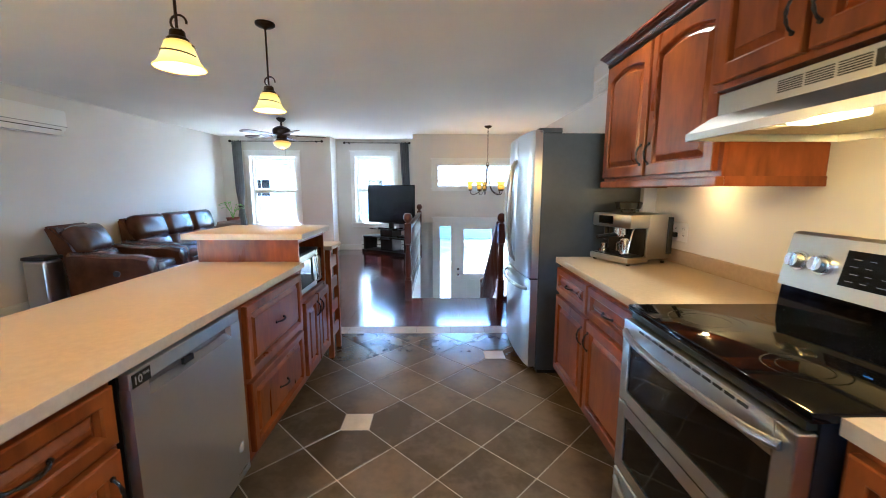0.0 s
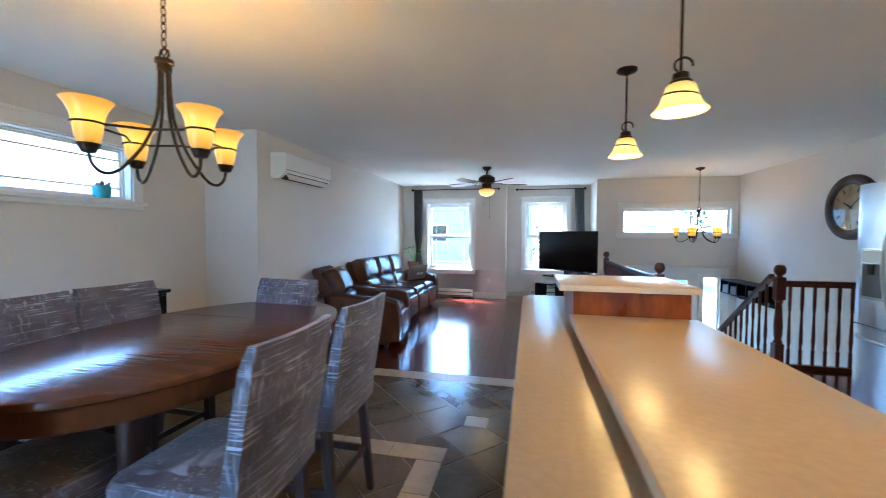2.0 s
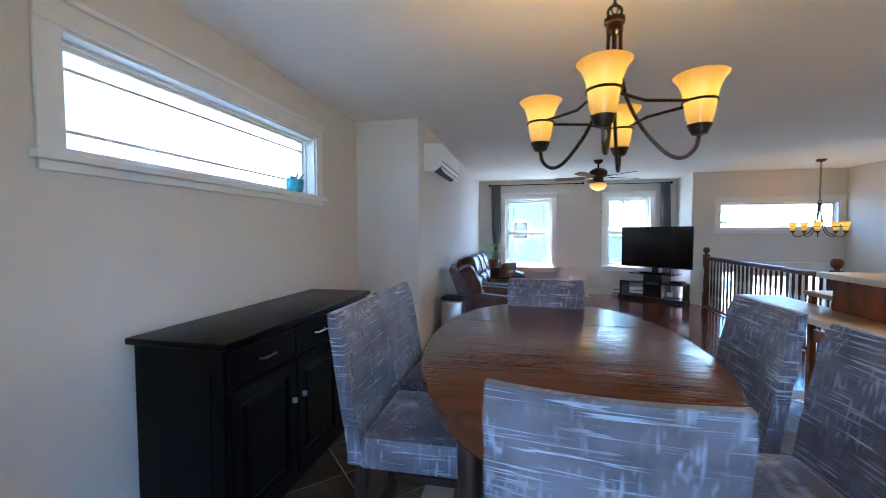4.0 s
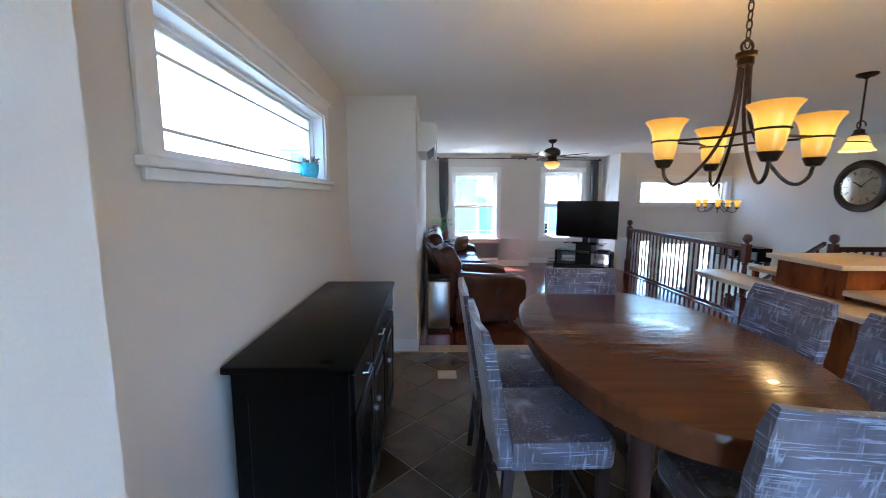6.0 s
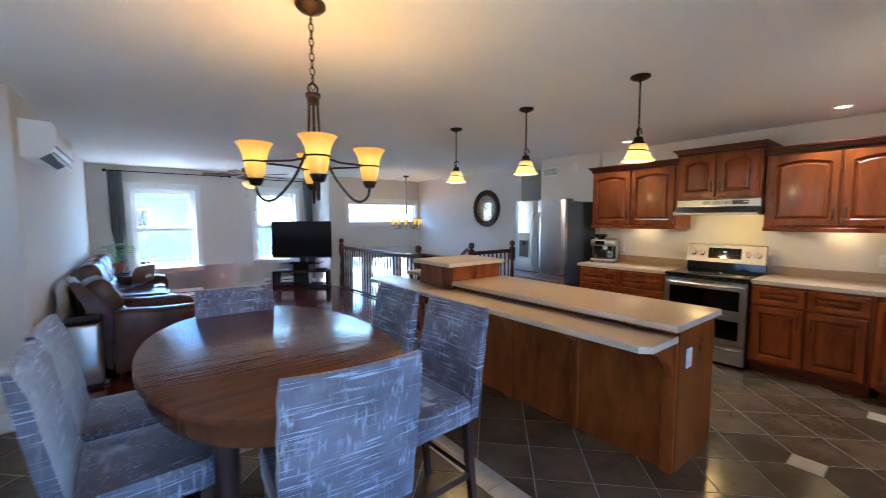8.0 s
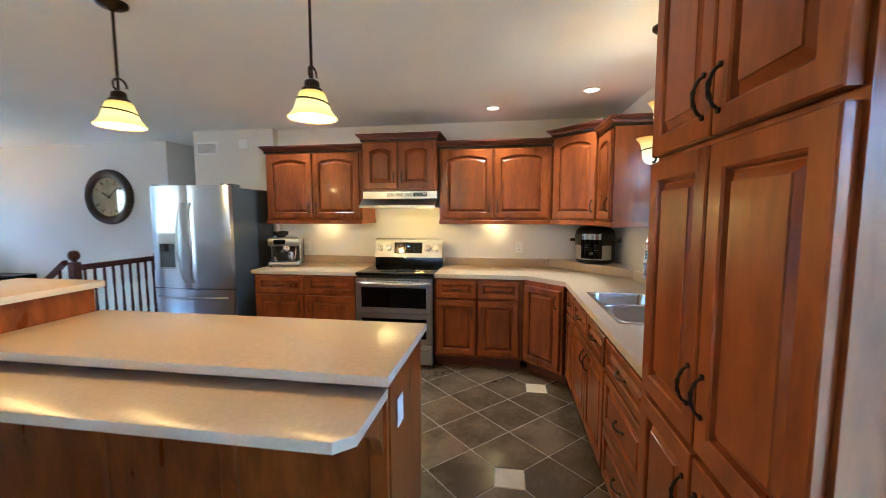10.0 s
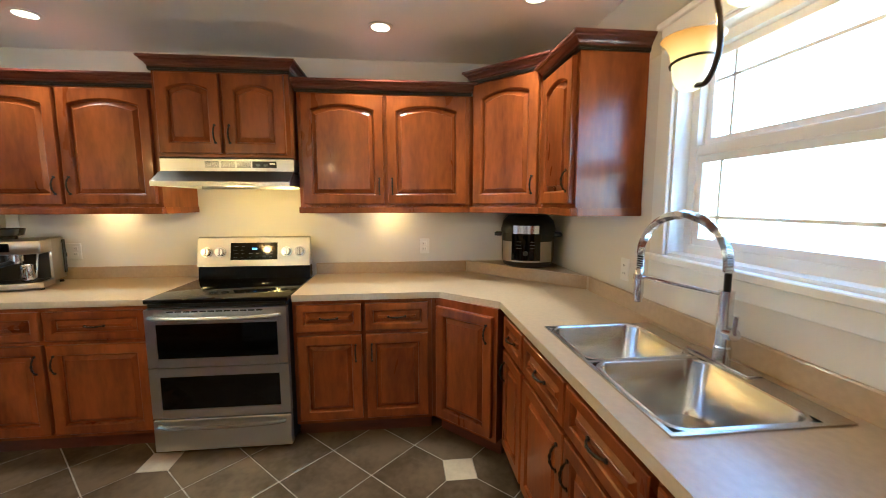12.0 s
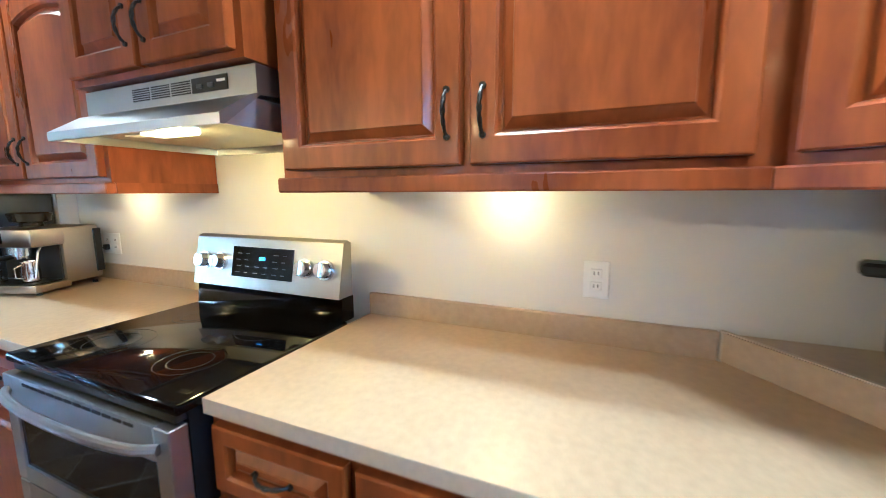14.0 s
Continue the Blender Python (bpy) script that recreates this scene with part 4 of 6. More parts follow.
def microwave():
    root = thing("microwave", pose(-0.90, 2.47, 0.664, 0, 0, 90), "black and steel microwave in the island cubby", "microwave")
    part("body", B(0.0, 0.50, 0.02, 0.38, 0.0, 0.27, bev=0.004), BLACK, root)
    d = part("door", B(0.0, 0.37, 0.0, 0.02, 0.005, 0.265, bev=0.003), STEELH, root)
    part("window", B(0.04, 0.31, -0.002, 0.01, 0.045, 0.225), BLACKGL, d)
    bm = bmesh.new()
    tube(bm, [(0.345, 0, 0.04), (0.345, -0.03, 0.05), (0.345, -0.03, 0.22), (0.345, 0, 0.23)], 0.008, 8)
    part("handle", bm, STEELH, d)
    k = part("keypad", B(0.375, 0.50, 0.0, 0.02, 0.005, 0.265, bev=0.003), BLACKGL, root)
    for r in range(5):
        for c in range(3):
            part("key", B(0.39 + c * 0.034, 0.415 + c * 0.034, -0.002, 0.001, 0.03 + r * 0.033, 0.05 + r * 0.033), DARKSIDE, k)


microwave()


def espresso():
    root = thing("espresso_machine", pose(1.036, 2.56, CZ1, 0, 0, -70), "brushed steel espresso machine with a bean hopper", "coffee machine")
    bm = B(0.0, 0.32, 0.14, 0.335, 0.03, 0.31, bev=0.010, seg=2)
    box(bm, 0.0, 0.32, 0.0, 0.16, 0.225, 0.31, bev=0.010, seg=2)
    part("body", bm, STEELW, root)
    part("drip_tray", B(0.0, 0.32, -0.01, 0.16, 0.012, 0.05, bev=0.008, seg=2), STEELW, root)
    part("tray_grid", B(0.02, 0.30, 0.0, 0.135, 0.05, 0.054), BLACK, root)
    part("back_niche", B(0.015, 0.305, 0.132, 0.142, 0.055, 0.225), DARKHOLE, root)
    part("screen", B(0.06, 0.18, -0.004, 0.004, 0.245, 0.295, bev=0.002), BLACKGL, root, "dark touch screen")
    for x, y in ((0.02, 0.02), (0.3, 0.02), (0.02, 0.30), (0.3, 0.30)):
        bm = bmesh.new()
        lathe(bm, [(0.012, 0), (0.012, 0.014)], (x, y, 0), 10)
        part("foot", bm, BLACK, root)
    bm = bmesh.new()
    lathe(bm, [(0.045, 0.18), (0.045, 0.225)], (0.17, 0.075, 0), 20)
    lathe(bm, [(0.036, 0.165), (0.038, 0.185)], (0.17, 0.075, 0), 20)
    part("group_head", bm, CHROME, root)
    bm = bmesh.new()
    tube(bm, [(0.17, 0.05, 0.178), (0.155, -0.02, 0.172), (0.145, -0.085, 0.165)], 0.013, 10)
    part("portafilter", bm, BLACK, root, "black portafilter handle")
    bm = bmesh.new()
    lathe(bm, [(0.030, 0.055), (0.034, 0.06), (0.036, 0.10), (0.031, 0.145), (0.034, 0.155), (0.031, 0.155), (0.028, 0.145), (0.033, 0.10), (0.030, 0.062)], (0.225, 0.06, 0), 20)
    tube(bm, [(0.225, 0.025, 0.14), (0.225, -0.005, 0.13), (0.225, -0.005, 0.085), (0.225, 0.025, 0.075)], 0.004, 6)
    part("milk_jug", bm, CHROME, root)
    bm = bmesh.new()
    tube(bm, [(0.275, 0.08, 0.225), (0.278, 0.06, 0.20), (0.275, 0.045, 0.12), (0.27, 0.04, 0.075)], 0.005, 8)
    part("steam_wand", bm, CHROME, root)
    bm = bmesh.new()
    tube(bm, [(0.06, 0.07, 0.225), (0.06, 0.07, 0.17), (0.06, 0.05, 0.14)], 0.016, 12)
    part("grinder_chute", bm, BLACK, root)
    bm = bmesh.new()
    lathe(bm, [(0.035, 0.055), (0.035, 0.075), (0.02, 0.08), (0.02, 0.11), (0.03, 0.115)], (0.06, 0.05, 0), 16)
    part("tamper", bm, CHROME, root)
    bm = bmesh.new()
    lathe(bm, [(0.045, 0.31), (0.045, 0.325), (0.075, 0.335), (0.085, 0.375), (0.080, 0.378), (0.07, 0.345), (0.04, 0.335)], (0.10, 0.20, 0), 24)
    part("bean_hopper", bm, mat("smoked_plastic", (0.02, 0.016, 0.014), 0.12), root, "smoked bean hopper bowl")
    part("water_tank", B(0.30, 0.324, 0.30, 0.345, 0.06, 0.29, bev=0.003), BLACK, root)


STEELW = mat("warm_brushed_steel", (0.40, 0.37, 0.33), 0.3, 1.0, var=0.06, scale=5)
espresso()


def cooker():
    root = thing("pressure_cooker", pose(1.255, -0.865, CZ1 + 0.083, 0, 0, -112) @ Matrix.Diagonal((1.27, 1.27, 1.12, 1)), "black and steel electric pressure cooker on the corner shelf", "pressure cooker")
    bm = bmesh.new()
    lathe(bm, [(0.115, 0.0), (0.135, 0.012), (0.145, 0.05), (0.148, 0.20), (0.145, 0.215)], seg=28)
    part("body", bm, BLACK, root)
    bm = bmesh.new()
    lathe(bm, [(0.150, 0.215), (0.152, 0.24), (0.14, 0.29), (0.11, 0.325), (0.05, 0.34), (0.045, 0.36), (0.01, 0.362)], seg=28)
    part("lid", bm, BLACK, root, "black domed locking lid")
    bm = bmesh.new()
    loft(bm, [[(0.1505 * math.sin(a), -0.1505 * math.cos(a), z) for a in [radians(-62 + 124 * i / 16) for i in range(17)]] for z in (0.04, 0.165)], closed=False)
    part("steel_band", bm, STEELW, root, "brushed steel band")
    bm = bmesh.new()
    loft(bm, [[(0.153 * math.sin(a), -0.153 * math.cos(a), z) for a in [radians(-30 + 60 * i / 10) for i in range(11)]] for z in (0.05, 0.215)], closed=False)
    pn = part("control_panel", bm, BLACKGL, root)
    bm = bmesh.new()
    loft(bm, [[(0.156 * math.sin(a), -0.156 * math.cos(a), z) for a in [radians(-26 + 52 * i / 10) for i in range(11)]] for z in (0.215, 0.265)], closed=False)
    part("badge_plate", bm, CHROME, root)
    bm = bmesh.new()
    tube(bm, [(0, -0.151, 0.095), (0, -0.160, 0.095)], 0.014, 16)
    part("dial", bm, DARKSIDE, pn, "dark grey control dial")
    grey = mat("grey_print", (0.10, 0.10, 0.105), 0.5)
    for k in range(3):
        for s in (-1, 1):
            a = radians(s * 13)
            part("key_mark", B(0.1545 * math.sin(a) - 0.012, 0.1545 * math.sin(a) + 0.012, -0.155, -0.150, 0.125 + k * 0.02, 0.1275 + k * 0.02), grey, pn)
    for s in (-1, 1):
        part("side_handle", B(s * 0.165 - 0.022, s * 0.165 + 0.022, -0.03, 0.03, 0.19, 0.215, bev=0.006), BLACK, root)


cooker()


def sink():
    root = thing("sink", pose(0, 0, CZ1), "double bowl stainless drop-in sink", "sink")
    bm = bmesh.new()
    mid = (SX0 + SX1) / 2 + 0.02

    def rr(x0, x1, y0, y1, r, z, n=5):
        out = []
        for cx, cy, a in ((x1 - r, y1 - r, 0), (x0 + r, y1 - r, 90), (x0 + r, y0 + r, 180), (x1 - r, y0 + r, 270)):
            out += [(cx + r * math.cos(radians(a + 90 * i / n)), cy + r * math.sin(radians(a + 90 * i / n)), z) for i in range(n + 1)]
        return out

    def bowl(x0, x1, y0, y1, d):
        b = bmesh.new()
        vr = loft(b, [rr(x0 - 0.012, x1 + 0.012, y0 - 0.012, y1 + 0.012, 0.06, 0.006), rr(x0 - 0.004, x1 + 0.004, y0 - 0.004, y1 + 0.004, 0.06, 0.008), rr(x0, x1, y0, y1, 0.06, 0.002), rr(x0 + 0.008, x1 - 0.008, y0 + 0.008, y1 - 0.008, 0.06, -d + 0.04),
                      rr(x0 + 0.02, x1 - 0.02, y0 + 0.02, y1 - 0.02, 0.06, -d + 0.012), rr(x0 + 0.05, x1 - 0.05, y0 + 0.05, y1 - 0.05, 0.05, -d)], caps=False)
        b.faces.new(vr[-1])
        bw = part("bowl", b, STEELB, root)
        g = bmesh.new()
        lathe(g, [(0.04, -d + 0.001), (0.042, -d + 0.004), (0.03, -d + 0.003), (0.01, -d + 0.002)], ((x0 + x1) / 2, (y0 + y1) / 2, 0), 20)
        part("drain", g, CHROME, bw)

    yb = SY0 + 0.085
    bowl(mid + 0.018, SX1 - 0.022, yb, SY1 - 0.022, 0.17)
    bowl(SX0 + 0.022, mid - 0.018, yb, SY1 - 0.022, 0.19)
    for x0, x1, y0, y1 in ((SX0, SX0 + 0.014, SY0, SY1), (SX1 - 0.014, SX1, SY0, SY1), (SX0 + 0.014, SX1 - 0.014, SY1 - 0.014, SY1), (SX0 + 0.014, SX1 - 0.014, SY0, yb - 0.008), (mid - 0.008, mid + 0.008, yb - 0.008, SY1 - 0.014)):
        box(bm, x0, x1, y0, y1, 0.0005, 0.006)
    part("rim", bm, STEELB, root)


STEELB = mat("satin_sink_steel", (0.55, 0.53, 0.50), 0.26, 1.0, var=0.1, scale=6)
sink()


def faucet():
    root = thing("faucet", pose(-0.335, -1.02, CZ1 + 0.006), "chrome pull-down spring faucet beside the sink", "faucet")
    bm = bmesh.new()
    box(bm, -0.13, 0.13, -0.028, 0.028, 0.0, 0.006, bev=0.002)
    lathe(bm, [(0.027, 0.006), (0.027, 0.05), (0.023, 0.055), (0.023, 0.16)], seg=20)
    part("base", bm, CHROME, root)
    bm = bmesh.new()
    tube(bm, [(0, 0, 0.10), (-0.05, 0.005, 0.105)], 0.02, 12)
    tube(bm, [(-0.045, 0.005, 0.105), (-0.055, 0.01, 0.17)], 0.007, 8)
    part("lever", bm, CHROME, root)
    dx, dy = 0.345, 0.085
    path = [(0, 0, 0.16), (0, 0, 0.30)]
    for i in range(17):
        a = math.pi * i / 16
        u = 0.5 - 0.5 * math.cos(a)
        path.append((dx * u, dy * u, 0.315 + 0.17 * math.sin(a)))
    path.append((dx, dy, 0.25))
    bm = bmesh.new()
    tube(bm, path, 0.011, 10)
    part("hose", bm, BLACK, root)
    bm = bmesh.new()
    dense = []
    for a, b in zip(path[1:], path[2:]):
        for k in range(34):
            dense.append(Vector(a).lerp(Vector(b), k / 34))
    coil = []
    for i, p in enumerate(dense):
        d = (dense[min(i + 1, len(dense) - 1)] - dense[max(i - 1, 0)]).normalized()
        s = Vector((-dy, dx, 0)).normalized()
        up = s.cross(d)
        an = i * 1.25
        coil.append(p + 0.0155 * (math.cos(an) * s + math.sin(an) * up))
    tube(bm, coil, 0.0024, 4)
    part("spring", bm, CHROME, root)
    bm = bmesh.new()
    lathe(bm, [(0.014, 0.26), (0.019, 0.25), (0.019, 0.16), (0.016, 0.13), (0.016, 0.12)], (dx, dy, 0), 16)
    lathe(bm, [(0.023, 0.215), (0.023, 0.235)], (dx, dy, 0), 16)
    part("spray_head", bm, CHROME, root)
    bm = bmesh.new()
    tube(bm, [(0, 0, 0.225), (dx, dy, 0.225)], 0.006, 8)
    part("holder_arm", bm, CHROME, root)
    lathe_b = bmesh.new()
    lathe(lathe_b, [(0.022, 0.14), (0.022, 0.24)], seg=16)
    part("collar", lathe_b, CHROME, root)


faucet()


def outlet(m, w=0.075, gang=1, name="wall_outlet", label="white duplex wall outlet"):
    root = thing(name, m, label, "outlet", "white wall outlets")
    part("plate", B(-w * gang / 2, w * gang / 2, -0.006, -0.001, -0.058, 0.058, bev=0.002), WHITE, root)
    for g in range(gang):
        cx = (g - (gang - 1) / 2) * w
        for z in (-0.02, 0.02):
            s = part("socket", B(cx - 0.016, cx + 0.016, -0.009, -0.005, z - 0.014, z + 0.014, bev=0.002), WHITE, root)
            for dxx in (-0.006, 0.006):
                part("slot", B(cx + dxx - 0.0012, cx + dxx + 0.0012, -0.0095, -0.008, z - 0.005, z + 0.006), BLACK, s)


outlet(pose(XE, -0.13, 1.115, 0, 0, -90))
outlet(pose(XE, 2.39, 1.11, 0, 0, -90), gang=2, label="white double wall outlet behind the coffee machine")
outlet(pose(0.40, YS, 1.105, 0, 0, 180), name="wall_switch", label="white wall switch plate beside the window")
outlet(pose(-2.62, YN1, 0.38), label="white wall outlet low on the living room wall")
bm = bmesh.new()
tube(bm, [(XE - 0.012, 2.42, 1.09), (XE - 0.05, 2.45, 1.08), (XE - 0.06, 2.50, 1.02), (XE - 0.03, 2.54, 0.95), (XE - 0.04, 2.60, CZ1 + 0.008)], 0.004, 6)
box(bm, XE - 0.03, XE - 0.0085, 2.405, 2.435, 1.075, 1.105, bev=0.004)
solo("power_cord", bm, BLACK, "black appliance cord plugged into the outlet", "cord")


def wall_vent(m, w, h, label, n=10):
    root = thing("wall_vent", m, label, "vent")
    bm = bmesh.new()
    t = 0.02
    box(bm, 0, w, -0.008, -0.001, 0, t, bev=0.002)
    box(bm, 0, w, -0.008, -0.001, h - t, h, bev=0.002)
    box(bm, 0, t, -0.008, -0.001, t, h - t)
    box(bm, w - t, w, -0.008, -0.001, t, h - t)
    part("frame", bm, WHITE, root)
    part("backing", B(t, w - t, -0.003, -0.001, t, h - t), mat("vent_shadow", (0.2, 0.19, 0.18), 0.8), root)
    for i in range(n):
        x = t + (w - 2 * t) * (i + 0.5) / n
        part("slat", B(x - 0.004, x + 0.004, -0.007, -0.003, t, h - t), WHITE, root)


wall_vent(pose(XF, 3.71, 2.20, 0, 0, -90), 0.30, 0.145, "white louvred air vent high on the kitchen wall", 14)
solo("door_chime", B(XF - 0.04, XF - 0.001, 3.02, 3.12, 2.24, 2.36, bev=0.006), WHITE, "small white chime box on the wall", "chime")


# ---- lamps ----
def shade_glow(name, z0, z1, lo, mid, hi, strength):
    """Frosted amber glass lit from inside: brightest beside the bulb, amber towards the rim."""
    m = mat(name, (0.34, 0.16, 0.03), 0.35)
    n, l = m.node_tree.nodes, m.node_tree.links
    tc, sp, mr, rp = n.new("ShaderNodeTexCoord"), n.new("ShaderNodeSeparateXYZ"), n.new("ShaderNodeMapRange"), n.new("ShaderNodeValToRGB")
    mr.inputs[1].default_value, mr.inputs[2].default_value = z0, z1
    l.new(tc.outputs["Object"], sp.inputs[0])
    l.new(sp.outputs["Z"], mr.inputs[0])
    l.new(mr.outputs[0], rp.inputs[0])
    rp.color_ramp.elements[0].color, rp.color_ramp.elements[1].color = (*lo, 1), (*hi, 1)
    e = rp.color_ramp.elements.new(0.5)
    e.color = (*mid, 1)
    p = n["Principled BSDF"]
    l.new(rp.outputs[0], p.inputs["Emission Color"])
    p.inputs["Emission Strength"].default_value = strength
    return m


SH = 0.028
UPSHADE = shade_glow("amber_glass_lit", 0.0, 0.17, (0.95, 0.36, 0.012), (2.5, 1.2, 0.10), (0.90, 0.23, 0.001), SH)
DNSHADE = shade_glow("cream_glass_lit", -0.14, 0.0, (2.0, 1.1, 0.16), (2.8, 1.7, 0.36), (1.1, 0.5, 0.05), SH)
FANSHADE = shade_glow("fan_glass_lit", -0.12, 0.0, (3.4, 1.9, 0.45), (2.4, 1.1, 0.2), (0.9, 0.35, 0.05), SH)


def bulb(parent, x, y, z, watts, r=0.03, color=(1.0, 0.55, 0.15)):
    ld = bpy.data.lights.new("bulb", "POINT")
    ld.energy, ld.shadow_soft_size, ld.color = watts, r, color
    o = new("bulb_light", ld)
    o.parent, o.matrix_basis = parent, Matrix.Translation((x, y, z))
    return o


def pendant(x, y, watts):
    root = thing("pendant_lamp", pose(x, y, H), "bronze pendant lamp with a lit cream glass bell shade", "pendant lamp", "pendants over the island")
    bm = bmesh.new()
    lathe(bm, [(0.064, 0.0), (0.064, -0.012), (0.05, -0.022), (0.02, -0.03), (0.008, -0.04)], seg=20)
    part("canopy", bm, BRONZE, root)
    bm = bmesh.new()
    tube(bm, [(0, 0, -0.03), (0, 0, -0.41)], 0.0065, 8)
    part("rod", bm, BRONZE, root)
    bm = bmesh.new()
    lathe(bm, [(0.012, -0.40), (0.03, -0.41), (0.034, -0.435), (0.045, -0.445), (0.045, -0.455), (0.0, -0.458)], seg=16)
    tube(bm, [(0.03 + 0.035 * math.cos(a) - 0.02, 0, -0.375 + 0.032 * math.sin(a)) for a in [radians(-70 - 300 * i / 16) for i in range(17)]], 0.005, 6)
    tube(bm, [(0.062 * math.cos(a) * (1 + 0.2 * a / 6), 0.062 * math.sin(a) * (1 + 0.2 * a / 6), -0.47 - 0.008 * a) for a in [0.25 * i for i in range(26)]], 0.004, 6)
    part("socket_scroll", bm, BRONZE, root, "scrolled bronze socket")
    bm = bmesh.new()
    lathe(bm, [(0.034, -0.0), (0.055, -0.012), (0.068, -0.05), (0.080, -0.085), (0.096, -0.108), (0.108, -0.118), (0.104, -0.121), (0.091, -0.110), (0.076, -0.086), (0.064, -0.05), (0.05, -0.016), (0.03, -0.005)], seg=28)
    part("shade", bm, DNSHADE, root, "lit cream glass bell shade", at=Matrix.Translation((0, 0, -0.448)))
    bulb(root, 0, 0, -0.60, watts)


def chandelier(m, drop, r, n, a0, watts, label, sr=1.0, group="chandeliers", stem=0.36):
    """Bronze chandelier: canopy, chain, bundled arms that bow out and carry up-turned amber bells."""
    root = thing("chandelier", m, label, "chandelier", group)
    bm = bmesh.new()
    lathe(bm, [(0.066, 0.0), (0.066, -0.014), (0.05, -0.03), (0.02, -0.04), (0.006, -0.05)], seg=20)
    part("canopy", bm, BRONZE, root)
    ztop = -drop + stem + 0.05
    bm = bmesh.new()
    z, k = -0.05, 0
    while z > ztop + 0.05:
        tube(bm, [(0.010 * math.cos(a) * (k % 2), 0.010 * math.cos(a) * (1 - k % 2), z - 0.018 + 0.02 * math.sin(a)) for a in [2 * math.pi * i / 10 for i in range(11)]], 0.0028, 5)
        z, k = z - 0.032, k + 1
    tube(bm, [(0.022 * math.cos(a), 0, ztop + 0.022 + 0.022 * math.sin(a)) for a in [2 * math.pi * i / 14 for i in range(15)]], 0.005, 6)
    part("chain", bm, BRONZE, root)
    bm = bmesh.new()
    lathe(bm, [(0.012, ztop + 0.005), (0.034, ztop), (0.034, ztop - 0.015), (0.027, ztop - 0.02), (0.027, ztop - 0.045), (0.012, ztop - 0.05)], seg=16)
    part("collar", bm, BRONZE, root)
    zc = -drop                      # height of the shade cups
    for i in range(n):
        a = radians(a0 + 360 * i / n)
        c, s = math.cos(a), math.sin(a)
        P2 = lambda q, zz: (q * c, q * s, zz)
        bm = bmesh.new()
        tube(bm, spline([P2(0.018, ztop - 0.04), P2(0.022, ztop - 0.15), P2(0.035, ztop - 0.25), P2(0.075, zc + 0.06), P2(0.12, zc - 0.01), P2(0.17 * r / 0.25, zc - 0.065), P2(0.21 * r / 0.25, zc - 0.075), P2(0.24 * r / 0.25, zc - 0.05), P2(r, zc - 0.01)]), 0.0065, 8)
        arm = part("arm", bm, BRONZE, root)
        bm = bmesh.new()
        lathe(bm, [(0.008, -0.012), (0.022, -0.008), (0.030, 0.008), (0.036, 0.022), (0.03, 0.022)], P2(r, zc), 16)
        part("cup", bm, BRONZE, arm)
        bm = bmesh.new()
        k = sr
        lathe(bm, [(0.034 * k, 0.0), (0.045 * k, 0.03 * k), (0.052 * k, 0.08 * k), (0.058 * k, 0.12 * k), (0.072 * k, 0.155 * k), (0.090 * k, 0.178 * k), (0.087 * k, 0.180 * k), (0.068 * k, 0.157 * k), (0.054 * k, 0.12 * k), (0.048 * k, 0.08 * k), (0.04 * k, 0.03 * k), (0.03 * k, 0.004)], seg=24)
        part("shade", bm, UPSHADE, root, "lit amber glass bell shade", at=Matrix.Translation(P2(r, zc + 0.02)))
        a2 = radians(a0 + 360 * (i + 1) / n)
        bm = bmesh.new()
        q = 0.056 * k
        cx, cy = r * c, r * s
        tube(bm, [(cx + q * math.cos(t), cy + q * math.sin(t), zc + 0.02 + 0.085 * k) for t in [2 * math.pi * j / 18 for j in range(19)]], 0.004, 6)
        e = Vector((r * math.cos(a2), r * math.sin(a2), zc + 0.02 + 0.085 * k))
        st = Vector((cx, cy, zc + 0.02 + 0.085 * k))
        dr = (e - st).normalized()
        tube(bm, [st + dr * q, st.lerp(e, 0.5) * 0.8 + Vector((0, 0, 0.2 * (zc + 0.105 * k))), e - dr * q], 0.005, 6)
        part("band", bm, BRONZE, arm)
        if watts:
            bulb(root, r * c, r * s, zc + 0.02 + 0.15 * k, watts, 0.03, (1.0, 0.47, 0.07))
    return root


def downlight(x, y):
    root = thing("downlight", pose(x, y, H), "lit recessed ceiling downlight with a white ring", "downlight", "kitchen downlights")
    bm = bmesh.new()
    lathe(bm, [(0.075, -0.001), (0.075, -0.006), (0.055, -0.008), (0.055, -0.002)], seg=24)
    part("ring", bm, WHITE, root)
    bm = bmesh.new()
    lathe(bm, [(0.055, -0.002), (0.055, -0.004), (0.01, -0.004)], seg=24)
    part("lens", bm, glow("downlight_glow", (1.0, 0.78, 0.42), 0.25), root, "lit lens")
    ld = bpy.data.lights.new("downlight", "SPOT")
    ld.energy, ld.spot_size, ld.spot_blend, ld.shadow_soft_size, ld.color = CANW, radians(130), 0.8, 0.09, (1.0, 0.80, 0.54)
    o = new("downlight_beam", ld)
    o.parent, o.matrix_basis = root, Matrix.Translation((0, 0, -0.012))


def puck(y):
    root = thing("under_cabinet_light", pose(1.36, y, 1.422), "lit under-cabinet puck light", "cabinet light", "under-cabinet lights")
    bm = bmesh.new()
    lathe(bm, [(0.035, 0.0), (0.035, -0.012), (0.028, -0.014)], seg=20)
    part("housing", bm, WHITE, root)
    bm = bmesh.new()
    lathe(bm, [(0.028, -0.014), (0.026, -0.018), (0.005, -0.019)], seg=20)
    part("lens", bm, glow("puck_glow", (1.0, 0.75, 0.4), 0.2), root)
    bulb(root, 0.03, 0, -0.035, PUCKW, 0.02, (1.0, 0.58, 0.18))


